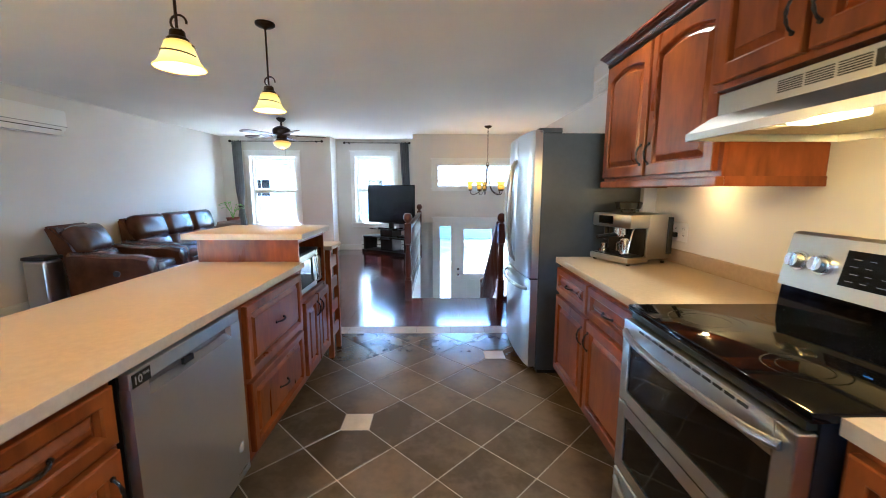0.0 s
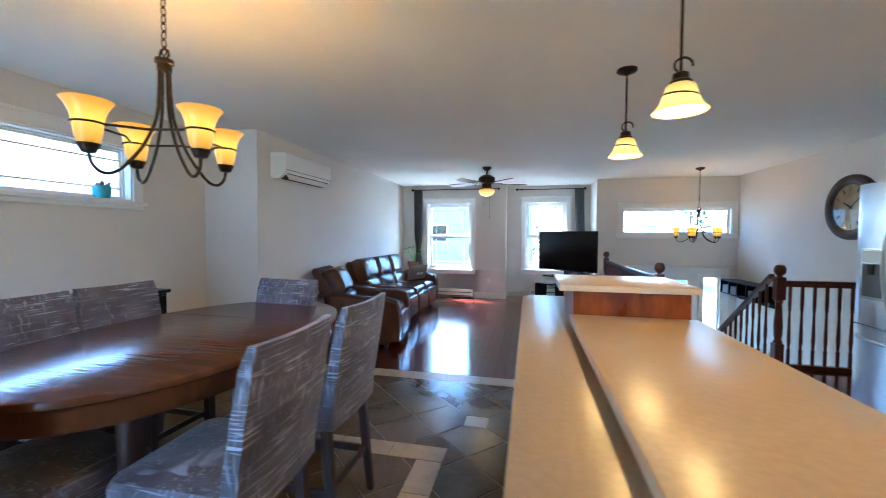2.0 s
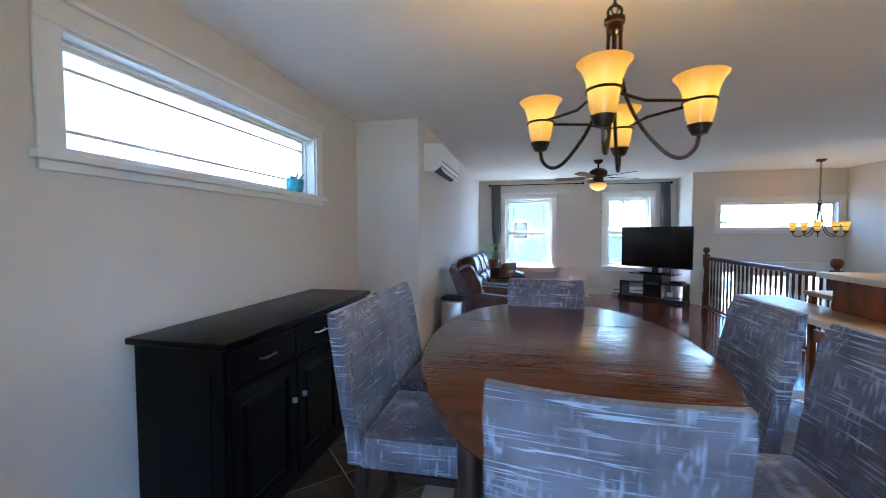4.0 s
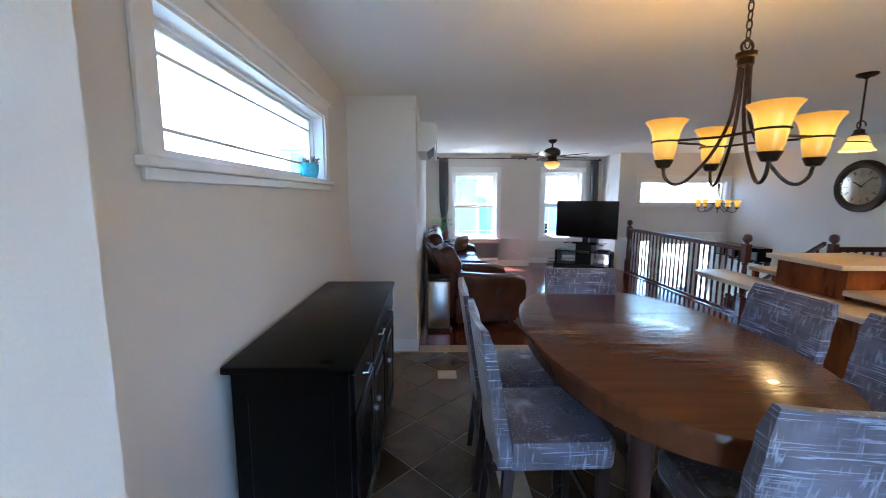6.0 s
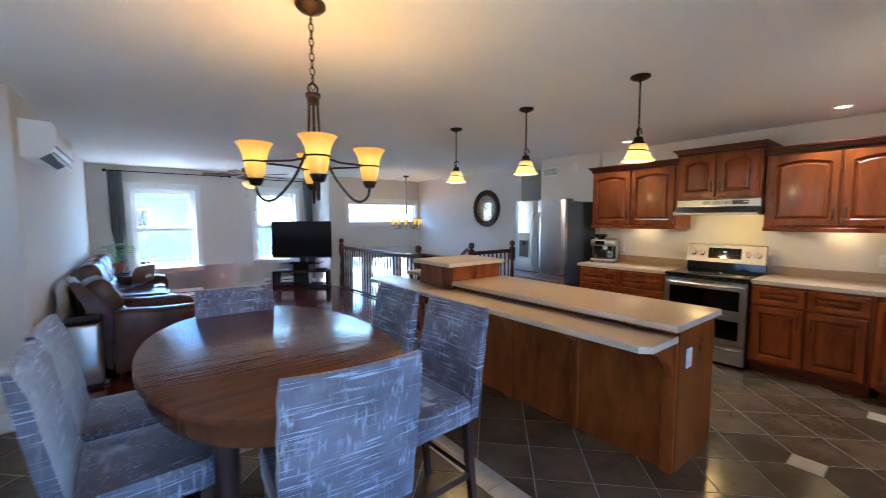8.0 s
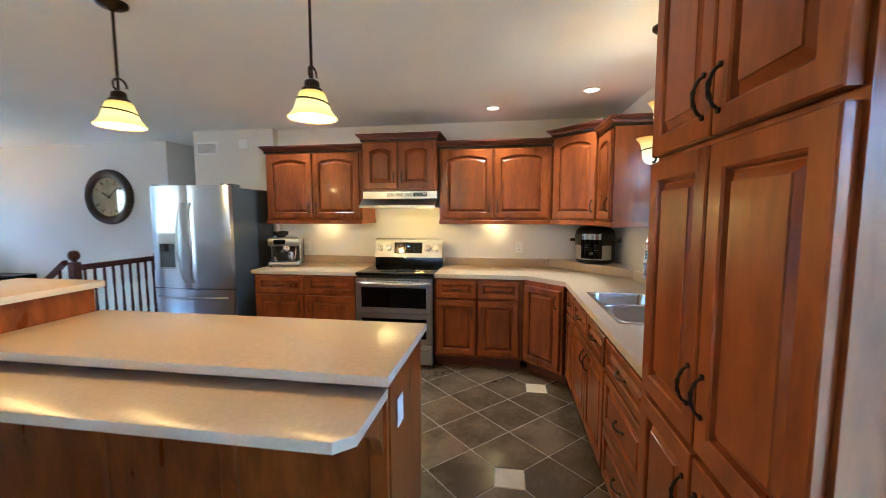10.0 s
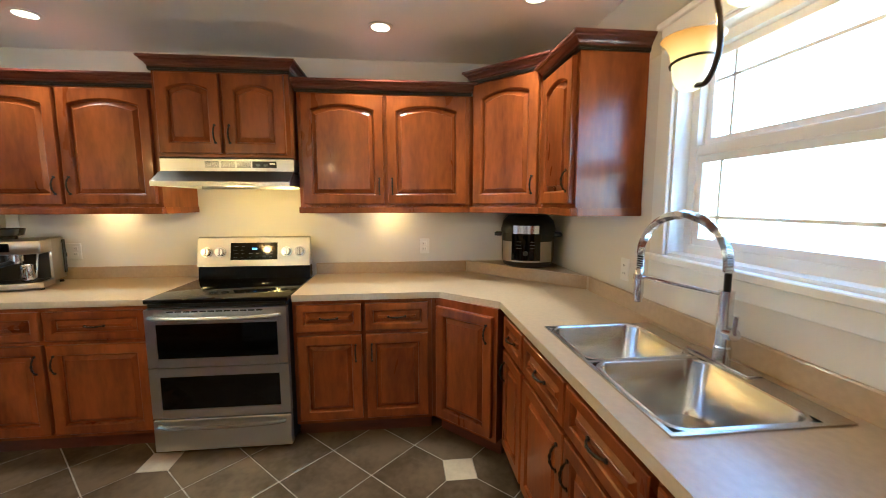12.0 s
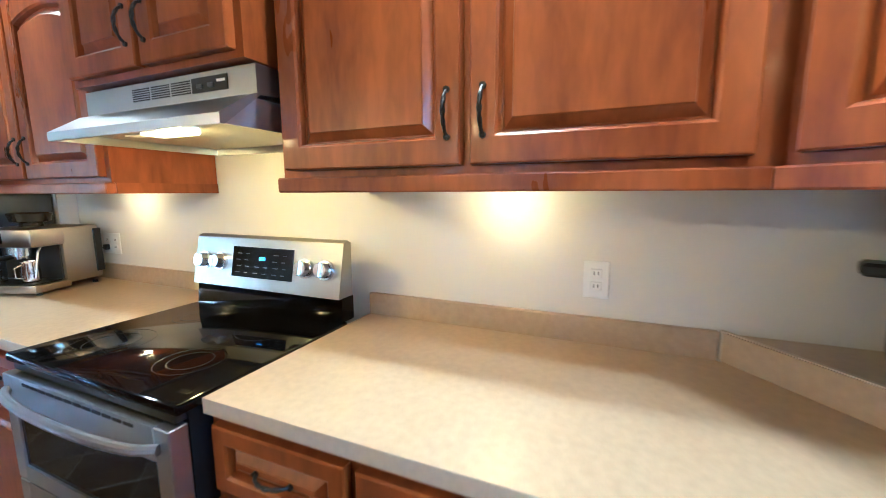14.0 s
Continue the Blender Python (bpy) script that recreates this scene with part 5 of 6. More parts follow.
PENDW, CHANW, ENTW, CANW, PUCKW, HOODW, SINKW, FANW = 0.85, 0.26, 0.12, 4.4, 0.085, 0.40, 0.12, 0.22
for y in (0.874, 1.864, 2.827):
    pendant(-1.165, y, PENDW)
chandelier(pose(-3.245, 1.345, H), 0.80, 0.25, 4, -107, CHANW, "bronze dining chandelier with four lit amber glass bells", sr=0.86)
chandelier(pose(0.893, 7.065, H), 1.12, 0.31, 5, 20, ENTW, "small bronze entry chandelier with five lit amber bells", sr=0.75, stem=0.40)


def sink_fixture():
    root = thing("sink_pendant", pose(-0.50, -0.80, H), "bronze scrolled pendant with two lit amber bells over the sink", "pendant lamp")
    bm = bmesh.new()
    lathe(bm, [(0.06, 0.0), (0.06, -0.014), (0.045, -0.028), (0.012, -0.04)], seg=20)
    part("canopy", bm, BRONZE, root)
    bm = bmesh.new()
    tube(bm, [(0, 0, -0.03), (0, 0, -0.37)], 0.007, 8)
    part("rod", bm, BRONZE, root)
    bm = bmesh.new()
    tube(bm, spline([(0, 0, -0.30), (0.035, 0, -0.335), (0.055, 0, -0.38), (0.045, 0, -0.46), (0.02, 0, -0.55), (0.015, 0, -0.64), (0.05, 0, -0.70), (0.09, 0, -0.70)]), 0.0075, 8)
    tube(bm, spline([(0.012, 0, -0.36), (-0.02, 0, -0.33), (-0.035, 0, -0.36), (-0.02, 0, -0.40)]), 0.006, 8)
    tube(bm, spline([(0.045, 0, -0.46), (0.0, 0.02, -0.485), (-0.06, 0.03, -0.48), (-0.115, 0.02, -0.47)]), 0.006, 8)
    part("scroll_frame", bm, BRONZE, root)
    for x, z in ((-0.06, -0.555), (0.115, -0.71)):
        bm = bmesh.new()
        lathe(bm, [(0.004, 0.0), (0.022, 0.004), (0.038, 0.018), (0.046, 0.04), (0.051, 0.08), (0.058, 0.115), (0.074, 0.14), (0.083, 0.148), (0.080, 0.150), (0.068, 0.138), (0.053, 0.113), (0.047, 0.08), (0.04, 0.04), (0.02, 0.012)], seg=28)
        sh = part("shade", bm, SINKSHADE, root, "lit amber glass bell shade", at=Matrix.Translation((x, 0, z)))
        bm = bmesh.new()
        tube(bm, [(0.054 * math.cos(t), 0.054 * math.sin(t), 0.07 + 0.006 * t) for t in [0.35 * k for k in range(18)]], 0.004, 6)
        part("band", bm, BRONZE, sh)
        bulb(root, x, 0, z + 0.17, SINKW)


SINKSHADE = shade_glow("sink_glass_lit", 0.02, 0.15, (2.2, 1.6, 0.8), (2.2, 1.3, 0.35), (0.95, 0.36, 0.03), SH)
sink_fixture()
for x, y in ((1.0, 2.07), (0.97, 0.15), (0.55, -0.65)):
    downlight(x, y)
for y in (2.06, 0.135):
    puck(y)
hl = bpy.data.lights.new("hood_lamp", "POINT")
hl.energy, hl.shadow_soft_size, hl.color = HOODW, 0.03, (1.0, 0.54, 0.11)
new("hood_lamp_light", hl).matrix_basis = Matrix.Translation((1.03, 1.03, 1.53))


def ceiling_fan():
    root = thing("ceiling_fan", pose(-2.46, 6.38, H), "dark ceiling fan with brown blades and a lit bowl", "ceiling fan")
    bm = bmesh.new()
    lathe(bm, [(0.07, 0), (0.07, -0.02), (0.045, -0.05), (0.014, -0.06), (0.014, -0.13)], seg=20)
    part("canopy", bm, BRONZE, root)
    bm = bmesh.new()
    lathe(bm, [(0.03, -0.12), (0.09, -0.14), (0.13, -0.17), (0.135, -0.21), (0.125, -0.25), (0.08, -0.275), (0.075, -0.32), (0.10, -0.335), (0.10, -0.35), (0.02, -0.355)], seg=24)
    part("motor", bm, BRONZE, root)
    for i in range(5):
        a = 20 + 72 * i
        m = pose(0, 0, -0.265, 0, 0, a) @ pose(0, 0, 0, 10, 0, 0)
        bm = bmesh.new()
        pts = [(0.20, -0.05), (0.62, -0.07), (0.66, -0.05), (0.67, 0.0), (0.66, 0.05), (0.62, 0.07), (0.20, 0.05)]
        prism(bm, pts, -0.004, 0.004)
        bl = part("blade", bm, NEWEL, root, at=m)
        bm = B(0.08, 0.26, -0.014, 0.014, 0.004, 0.010)
        part("blade_iron", bm, BRONZE, bl)
    bm = bmesh.new()
    lathe(bm, [(0.095, 0.0), (0.125, -0.02), (0.128, -0.04), (0.10, -0.085), (0.05, -0.11), (0.005, -0.118)], seg=24)
    part("bowl", bm, FANSHADE, root, "lit amber glass bowl", at=Matrix.Translation((0, 0, -0.352)))
    bm = bmesh.new()
    lathe(bm, [(0.012, -0.468), (0.014, -0.48), (0.004, -0.495)], seg=10)
    part("finial", bm, BRONZE, root)
    bm = bmesh.new()
    tube(bm, [(0.04, 0, -0.35), (0.05, 0, -0.78)], 0.0015, 4)
    tube(bm, [(-0.06, 0.02, -0.35), (-0.07, 0.02, -0.62)], 0.0015, 4)
    lathe(bm, [(0.002, 0), (0.007, -0.02), (0.003, -0.04)], (0.05, 0, -0.78), 8)
    part("pull_chain", bm, BRONZE, root)
    bulb(root, 0.0, 0.0, -0.53, FANW)


ceiling_fan()


# ---- dining area ----
def velvet():
    """Crushed velvet: fine wavering level streaks of pale pile, fewer upright ones, over a mauve-brown ground;
    daylight's blue is put into the streak colour.
    """
    m = mat("crushed_velvet", (0.13, 0.115, 0.14), 0.55)
    n, l = m.node_tree.nodes, m.node_tree.links
    p = n["Principled BSDF"]
    tc, info = n.new("ShaderNodeTexCoord"), n.new("ShaderNodeObjectInfo")
    of = n.new("ShaderNodeVectorMath")
    of.operation = "SCALE"
    of.inputs[0].default_value = (9, 4, 7)
    l.new(info.outputs["Random"], of.inputs["Scale"])

    def field(scale, size, detail, bend):
        mp, nz = n.new("ShaderNodeMapping"), n.new("ShaderNodeTexNoise")
        mp.inputs["Scale"].default_value = scale
        l.new(of.outputs[0], mp.inputs["Location"])
        l.new(tc.outputs["Object"], mp.inputs["Vector"])
        l.new(mp.outputs[0], nz.inputs["Vector"])
        nz.inputs["Scale"].default_value, nz.inputs["Detail"].default_value, nz.inputs["Distortion"].default_value = size, detail, bend
        return nz.outputs["Fac"]

    def calc(op, a, b):
        k = n.new("ShaderNodeMath")
        k.operation = op
        for sock, v in zip(k.inputs, (a, b)):
            if isinstance(v, (int, float)):
                sock.default_value = v
            else:
                l.new(v, sock)
        return k.outputs[0]

    def step(v, lo, hi):
        k = n.new("ShaderNodeMapRange")
        k.inputs[1].default_value, k.inputs[2].default_value = lo, hi
        l.new(v, k.inputs[0])
        return k.outputs[0]

    level = step(field((1.7, 1.7, 38), 3.2, 2.0, 0.7), 0.565, 0.66)
    upright = step(field((34, 34, 3.0), 2.4, 2.0, 0.4), 0.55, 0.68)
    patch = step(field((3.2, 3.2, 4.5), 2.2, 3.0, 0.2), 0.36, 0.62)
    patch2 = step(field((4.5, 4.5, 2.6), 1.9, 3.0, 0.2), 0.42, 0.64)
    ground = field((4, 4, 4), 1.6, 5.0, 0.4)
    streak = calc("MAXIMUM", calc("MULTIPLY", level, calc("MULTIPLY", patch, 0.85)), calc("MULTIPLY", calc("MULTIPLY", upright, patch2), 0.6))
    rp = n.new("ShaderNodeValToRGB")
    e = rp.color_ramp.elements
    e[0].position, e[0].color = 0.30, (0.050, 0.042, 0.052, 1)
    e[1].position, e[1].color = 0.70, (0.150, 0.135, 0.165, 1)
    l.new(ground, rp.inputs[0])
    mx = n.new("ShaderNodeMixRGB")
    # pale pile, with the blue sheen of the daylight mixed into its colour
    mx.inputs[2].default_value = (0.46, 0.48, 0.60, 1)
    l.new(streak, mx.inputs[0])
    l.new(rp.outputs[0], mx.inputs[1])
    l.new(mx.outputs[0], p.inputs["Base Color"])
    p.inputs["Sheen Weight"].default_value, p.inputs["Sheen Roughness"].default_value = 0.5, 0.35
    b = n.new("ShaderNodeBump")
    b.inputs["Strength"].default_value, b.inputs["Distance"].default_value = 0.5, 0.004
    l.new(streak, b.inputs["Height"])
    l.new(b.outputs[0], p.inputs["Normal"])
    return m


VELV = velvet()
CHLEG = mat("dark_walnut_leg", (0.030, 0.012, 0.008), 0.35, var=0.3, scale=10, stretch=(3, 3, 0.5))


def dining_chair(m):
    """Counter-height chair in a fitted velvet cover; faces local +y, its back at y = 0."""
    root = thing("dining_chair", m, "counter-height dining chair in a mauve-grey crushed velvet cover", "chair", "chairs round the dining table")
    w, sz = 0.225, 0.60
    bm = bmesh.new()
    rings = []
    N = 8
    for i in range(N + 1):
        u = i / N
        z = sz - 0.08 + (1.065 - sz + 0.08) * u
        lean = -0.02 - 0.085 * max(0, u - 0.12)
        hw = w + 0.006 * math.sin(u * 3) + (0.004 if i % 2 else 0)
        t = 0.055 - 0.012 * u
        bow = 0.014
        if i == N:
            t *= 0.6
        row = []
        for k in range(9):
            q = -1 + 2 * k / 8
            row.append((q * hw, lean - bow * (1 - q * q) + 0.02, z + (0.0 if i < N else 0.006 * q * q)))
        for k in range(9):
            q = 1 - 2 * k / 8
            row.append((q * hw, lean + t - bow * (1 - q * q) + 0.02, z + (0.0 if i < N else 0.006 * q * q)))
        rings.append(row)
    loft(bm, rings)
    part("backrest", bm, VELV, root)
    bm = bmesh.new()
    rings = []
    for z, g in ((sz - 0.085, 0.004), (sz - 0.03, 0.002), (sz - 0.004, 0.0), (sz + 0.022, 0.012), (sz + 0.034, 0.05), (sz + 0.038, 0.12)):
        y0, y1 = 0.05 + g * 0.3, 0.47 - g
        ww = w + 0.006 - g
        pts = []
        for cx, cy, a in ((ww - 0.05, y1 - 0.05, 0), (-ww + 0.05, y1 - 0.05, 90), (-ww + 0.01, y0 + 0.01, 180), (ww - 0.01, y0 + 0.01, 270)):
            rr = 0.05 if cy > 0.3 else 0.01
            pts += [(cx + rr * math.cos(radians(a + 30 * i)), cy + rr * math.sin(radians(a + 30 * i)), z) for i in range(4)]
        rings.append(pts)
    loft(bm, rings)
    part("seat", bm, VELV, root)
    for sx in (-1, 1):
        for y, d in ((0.42, 0.01), (0.05, -0.05)):
            bm = bmesh.new()
            x = sx * (w - 0.03)
            loft(bm, [[(x + a * q + sx * 0.0, y + b * q + dd, z) for a, b in ((-1, -1), (1, -1), (1, 1), (-1, 1))] for z, q, dd in ((0, 0.015, d), (0.3, 0.019, d * 0.35), (sz - 0.06, 0.021, 0))])
            part("leg", bm, CHLEG, root)
        part("stretcher", B(sx * (w - 0.03) - 0.009, sx * (w - 0.03) + 0.009, 0.04, 0.41, 0.20, 0.235), CHLEG, root)
    part("footrest", B(-w + 0.045, w - 0.045, 0.415, 0.435, 0.24, 0.275, bev=0.004), CHLEG, root, "worn front footrest bar")
    part("stretcher", B(-w + 0.045, w - 0.045, 0.02, 0.038, 0.22, 0.25), CHLEG, root)
    part("apron", B(-w + 0.02, w - 0.02, 0.06, 0.43, sz - 0.09, sz - 0.055), CHLEG, root)
    return root


first = dining_chair(pose(-3.378, 0.708, 0, 0, 0, -5))
for x, y, a in ((-2.60, 1.165, 92), (-2.61, 1.765, 90), (-3.42, 2.37, 176), (-4.17, 1.41, -89), (-4.19, 1.91, -91)):
    copy_thing(first, pose(x, y, 0, 0, 0, a))


def table():
    root = thing("dining_table", pose(-3.395, 1.655, 0), "oval mahogany pub-height dining table with a glossy top", "table")

    def oval(a, b, n=2.25, k=56):
        out = []
        for i in range(k):
            t = 2 * math.pi * i / k
            c, s = math.cos(t), math.sin(t)
            out.append((a * math.copysign(abs(c) ** (2 / n), c), b * math.copysign(abs(s) ** (2 / n), s)))
        return out

    A, Bb, zt = 0.56, 0.885, 0.90
    bm = bmesh.new()
    loft(bm, [[(x, y, z) for x, y in oval(A - d, Bb - d)] for z, d in ((zt - 0.035, 0.012), (zt - 0.028, 0.0), (zt - 0.012, 0.0), (zt - 0.004, 0.004), (zt, 0.012))])
    part("tabletop", bm, TABLEW, root)
    bm = bmesh.new()
    loft(bm, [[(x, y, z) for x, y in oval(A - d, Bb - d)] for z, d in ((zt - 0.12, 0.035), (zt - 0.105, 0.028), (zt - 0.036, 0.028))])
    part("apron", bm, TABLEW, root)
    part("leaf_seam", B(-A + 0.02, A - 0.02, 0.2985, 0.3, zt - 0.001, zt + 0.0003), DARKHOLE, root)
    for x in (-0.30, 0.30):
        for y in (-0.60, 0.60):
            bm = bmesh.new()
            lathe(bm, [(0.030, 0.0), (0.034, 0.05), (0.028, 0.08), (0.034, 0.4), (0.040, 0.62), (0.044, zt - 0.12)], (x, y, 0), 16)
            part("leg", bm, CHLEG, root)
    part("stretcher", B(-0.025, 0.025, -0.58, 0.58, 0.20, 0.25, bev=0.006), CHLEG, root)
    for y in (-0.60, 0.60):
        part("stretcher", B(-0.28, 0.28, y - 0.02, y + 0.02, 0.20, 0.25, bev=0.006), CHLEG, root)


table()


def sideboard():
    root = thing("sideboard", pose(-4.735, 1.235, 0, 0, 0, 90), "long black lacquered sideboard under the transom window", "sideboard")
    w, d, h = 1.45, 0.44, 0.92
    part("top", B(-0.02, w + 0.02, -0.03, d + 0.03, h - 0.03, h, bev=0.008, seg=2), ESPRESSO, root)
    part("body", B(0.0, w, 0.0, d, 0.06, h - 0.031), ESPRESSO, root)
    part("plinth", B(0.02, w - 0.02, 0.02, d, 0.0, 0.06), ESPRESSO, root)
    part("end_panel", B(-0.006, -0.0005, 0.06, d - 0.06, 0.16, h - 0.12, bev=0.002), ESPRESSO, root)
    c = (w - 0.05) / 3
    for i in range(3):
        x = 0.015 + i * (c + 0.01)
        dr = part("drawer", B(x, x + c, -0.018, -0.0005, h - 0.20, h - 0.05, bev=0.003), ESPRESSO, root)
        bm = bmesh.new()
        tube(bm, [(x + c / 2 - 0.05, -0.018, h - 0.125), (x + c / 2 - 0.045, -0.04, h - 0.125), (x + c / 2 + 0.045, -0.04, h - 0.125), (x + c / 2 + 0.05, -0.018, h - 0.125)], 0.005, 6)
        part("handle", bm, STEEL, dr)
        dd = door(root, x, 0.08, c, h - 0.30, ESPRESSO, name="door", t=0.02, fr=0.07)
        bm = bmesh.new()
        lathe(bm, [(0.012, -0.012), (0.014, 0.0), (0.012, 0.012)], (x + (c - 0.04 if i == 0 else 0.04), -0.035, 0.5), 10)
        part("knob", bm, STEEL, root)


sideboard()


def window_pot():
    root = thing("potted_plant", pose(XB - 0.045, 2.60, 1.6745), "small succulent in a teal pot on the window sill", "plant")
    bm = bmesh.new()
    lathe(bm, [(0.05, 0), (0.062, 0.03), (0.066, 0.075), (0.062, 0.10), (0.056, 0.10), (0.056, 0.08)], seg=20)
    part("pot", bm, BLUEPOT, root)
    rg = random.Random(2)
    bm = bmesh.new()
    for i in range(34):
        a, q = rg.uniform(0, 6.28), rg.uniform(0.01, 0.07)
        z = 0.10 + rg.uniform(0, 0.055)
        p0 = Vector((0.03 * math.cos(a), 0.03 * math.sin(a), 0.085))
        p1 = Vector((q * 1.2 * math.cos(a), q * 1.2 * math.sin(a), z))
        tube(bm, [p0, p0.lerp(p1, 0.6) + Vector((0, 0, 0.01)), p1], 0.007, 5, taper=0.002)
    part("leaves", bm, mat("grey_green_succulent", (0.20, 0.22, 0.16), 0.6, var=0.5, scale=40), root)


window_pot()


# ---- living room ----
def cushion(bm, x0, x1, y0, y1, z0, z1, r=0.07):
    """A stuffed rounded block."""
    box(bm, x0, x1, y0, y1, z0, z1, bev=min(r, (x1 - x0) * 0.45, (y1 - y0) * 0.45, (z1 - z0) * 0.45), seg=4)


def recliner(name, m, n, seat_w, label, category, lean=16):
    """Leather recliner with n seats: faces local -y, width along x."""
    root = thing(name, m, label, category)
    aw = 0.20
    W_ = n * seat_w + 2 * aw
    x0 = -W_ / 2
    part("base", B(x0 + 0.03, x0 + W_ - 0.03, -0.36, 0.40, 0.05, 0.36, bev=0.02, seg=2), LEATHER, root)
    for x in (x0 + 0.08, x0 + W_ - 0.08):
        for y in (-0.3, 0.34):
            part("foot", B(x - 0.02, x + 0.02, y - 0.02, y + 0.02, 0, 0.05), BLACK, root)
    for s in (-1, 1):
        bm = bmesh.new()
        xa = s * (W_ / 2 - aw / 2)
        rings = []
        for y, top, hw in ((-0.47, 0.50, 0.07), (-0.44, 0.58, 0.095), (-0.30, 0.62, 0.105), (0.0, 0.63, 0.10), (0.28, 0.66, 0.09), (0.38, 0.66, 0.07)):
            rings.append([(xa - hw, y, 0.10), (xa - hw * 0.92, y, 0.42), (xa - hw * 1.12, y, top - 0.09), (xa - hw * 1.05, y, top - 0.03), (xa - hw * 0.55, y, top), (xa + hw * 0.55, y, top), (xa + hw * 1.05, y, top - 0.03), (xa + hw * 1.12, y, top - 0.09), (xa + hw * 0.92, y, 0.42), (xa + hw, y, 0.10)])
        loft(bm, rings)
        arm = part("arm", bm, LEATHER, root)
        if s < 0 or n == 1:
            bm = bmesh.new()
            tube(bm, [(s * (W_ / 2 + 0.0), -0.12, 0.42), (s * (W_ / 2 + 0.012), -0.12, 0.42)], 0.035, 16)
            part("recline_button", bm, BLACK, arm)
    for i in range(n):
        cx = x0 + aw + seat_w * (i + 0.5)
        h = seat_w / 2 - 0.006
        bm = bmesh.new()
        cushion(bm, cx - h, cx + h, -0.43, 0.22, 0.33, 0.50, 0.075)
        part("seat_cushion", bm, LEATHER, root)
        bm = bmesh.new()
        cushion(bm, cx - h + 0.01, cx + h - 0.01, -0.475, -0.40, 0.08, 0.40, 0.035)
        part("footrest", bm, LEATHER, root)
        tl = pose(0, 0.14, 0.40, -lean, 0, 0)
        bm = bmesh.new()
        cushion(bm, cx - h, cx + h, -0.02, 0.20, 0.0, 0.30, 0.085)
        part("lumbar_cushion", bm, LEATHER, root, at=tl)
        bm = bmesh.new()
        cushion(bm, cx - h, cx + h, -0.035, 0.21, 0.27, 0.64, 0.095)
        part("head_cushion", bm, LEATHER, root, at=tl)
    bm = bmesh.new()
    k = math.tan(radians(lean)) / math.tan(radians(14))
    prof = [(0.30, 0.06), (0.28, 0.45), (0.28 + 0.08 * k, 0.75), (0.28 + 0.16 * k, 0.96), (0.33 + 0.17 * k, 0.94), (0.45 + 0.02 * k, 0.5), (0.44, 0.06)]
    loft(bm, [[(x, y, z) for y, z in prof] for x in (x0 + aw - 0.03, x0 + W_ - aw + 0.03)])
    bmesh.ops.bevel(bm, geom=bm.edges[:], offset=0.02, segments=2, affect="EDGES")
    part("outer_back", bm, LEATHER, root)
    return root


recliner("sofa", pose(-4.03, 6.56, 0, 0, 0, 90), 3, 0.64, "three-seat brown leather reclining sofa along the wall", "sofa")
recliner("recliner_chair", pose(-3.82, 4.80, 0, 0, 0, 99), 1, 0.54, "brown leather recliner chair angled toward the television", "armchair", lean=27)


def pillow():
    bm = bmesh.new()
    N = 10
    grid = {}
    for s in (1, -1):
        for i in range(N + 1):
            for j in range(N + 1):
                u, v = -1 + 2 * i / N, -1 + 2 * j / N
                if s < 0 and (i in (0, N) or j in (0, N)):
                    grid[s, i, j] = grid[1, i, j]
                    continue
                t = 0.075 * ((1 - u ** 4) * (1 - v ** 4)) ** 0.6
                grid[s, i, j] = bm.verts.new((0.24 * u * (1 - 0.05 * v * v), s * t, 0.15 * v * (1 - 0.06 * u * u)))
        for i in range(N):
            for j in range(N):
                bm.faces.new((grid[s, i, j], grid[s, i + 1, j], grid[s, i + 1, j + 1], grid[s, i, j + 1]))
    o = solo("throw_pillow", bm, mat("taupe_linen", (0.20, 0.15, 0.12), 0.85, var=0.2, scale=60, bump=0.3, bscale=300), "taupe lumbar pillow with pale lettering on the sofa", "pillow", pose(-3.88, 7.26, 0.66, 18, 0, 60))
    bm = bmesh.new()
    for k, wd in enumerate((0.02, 0.03, 0.015, 0.03, 0.02)):
        box(bm, -0.08 + k * 0.034, -0.08 + k * 0.034 + wd * 0.8, -0.079, -0.0745, -0.02, 0.025)
    part("lettering_bars", bm, WHITE, o, "pale printed letter bars")


pillow()


def bin_can():
    root = thing("trash_can", pose(-4.35, 4.27, 0) @ Matrix.Diagonal((0.9, 0.85, 1.0, 1)), "brushed steel step trash can beside the recliner", "trash can")
    bm = bmesh.new()
    box(bm, -0.14, 0.14, -0.13, 0.13, 0.03, 0.60, bev=0.035, seg=3)
    part("body", bm, STEEL, root)
    part("lid", B(-0.143, 0.143, -0.133, 0.133, 0.602, 0.64, bev=0.012, seg=2), BLACK, root)
    part("base", B(-0.138, 0.138, -0.128, 0.128, 0.0, 0.032), BLACK, root)
    part("pedal", B(0.142, 0.17, -0.05, 0.05, 0.01, 0.025), STEEL, root)


bin_can()


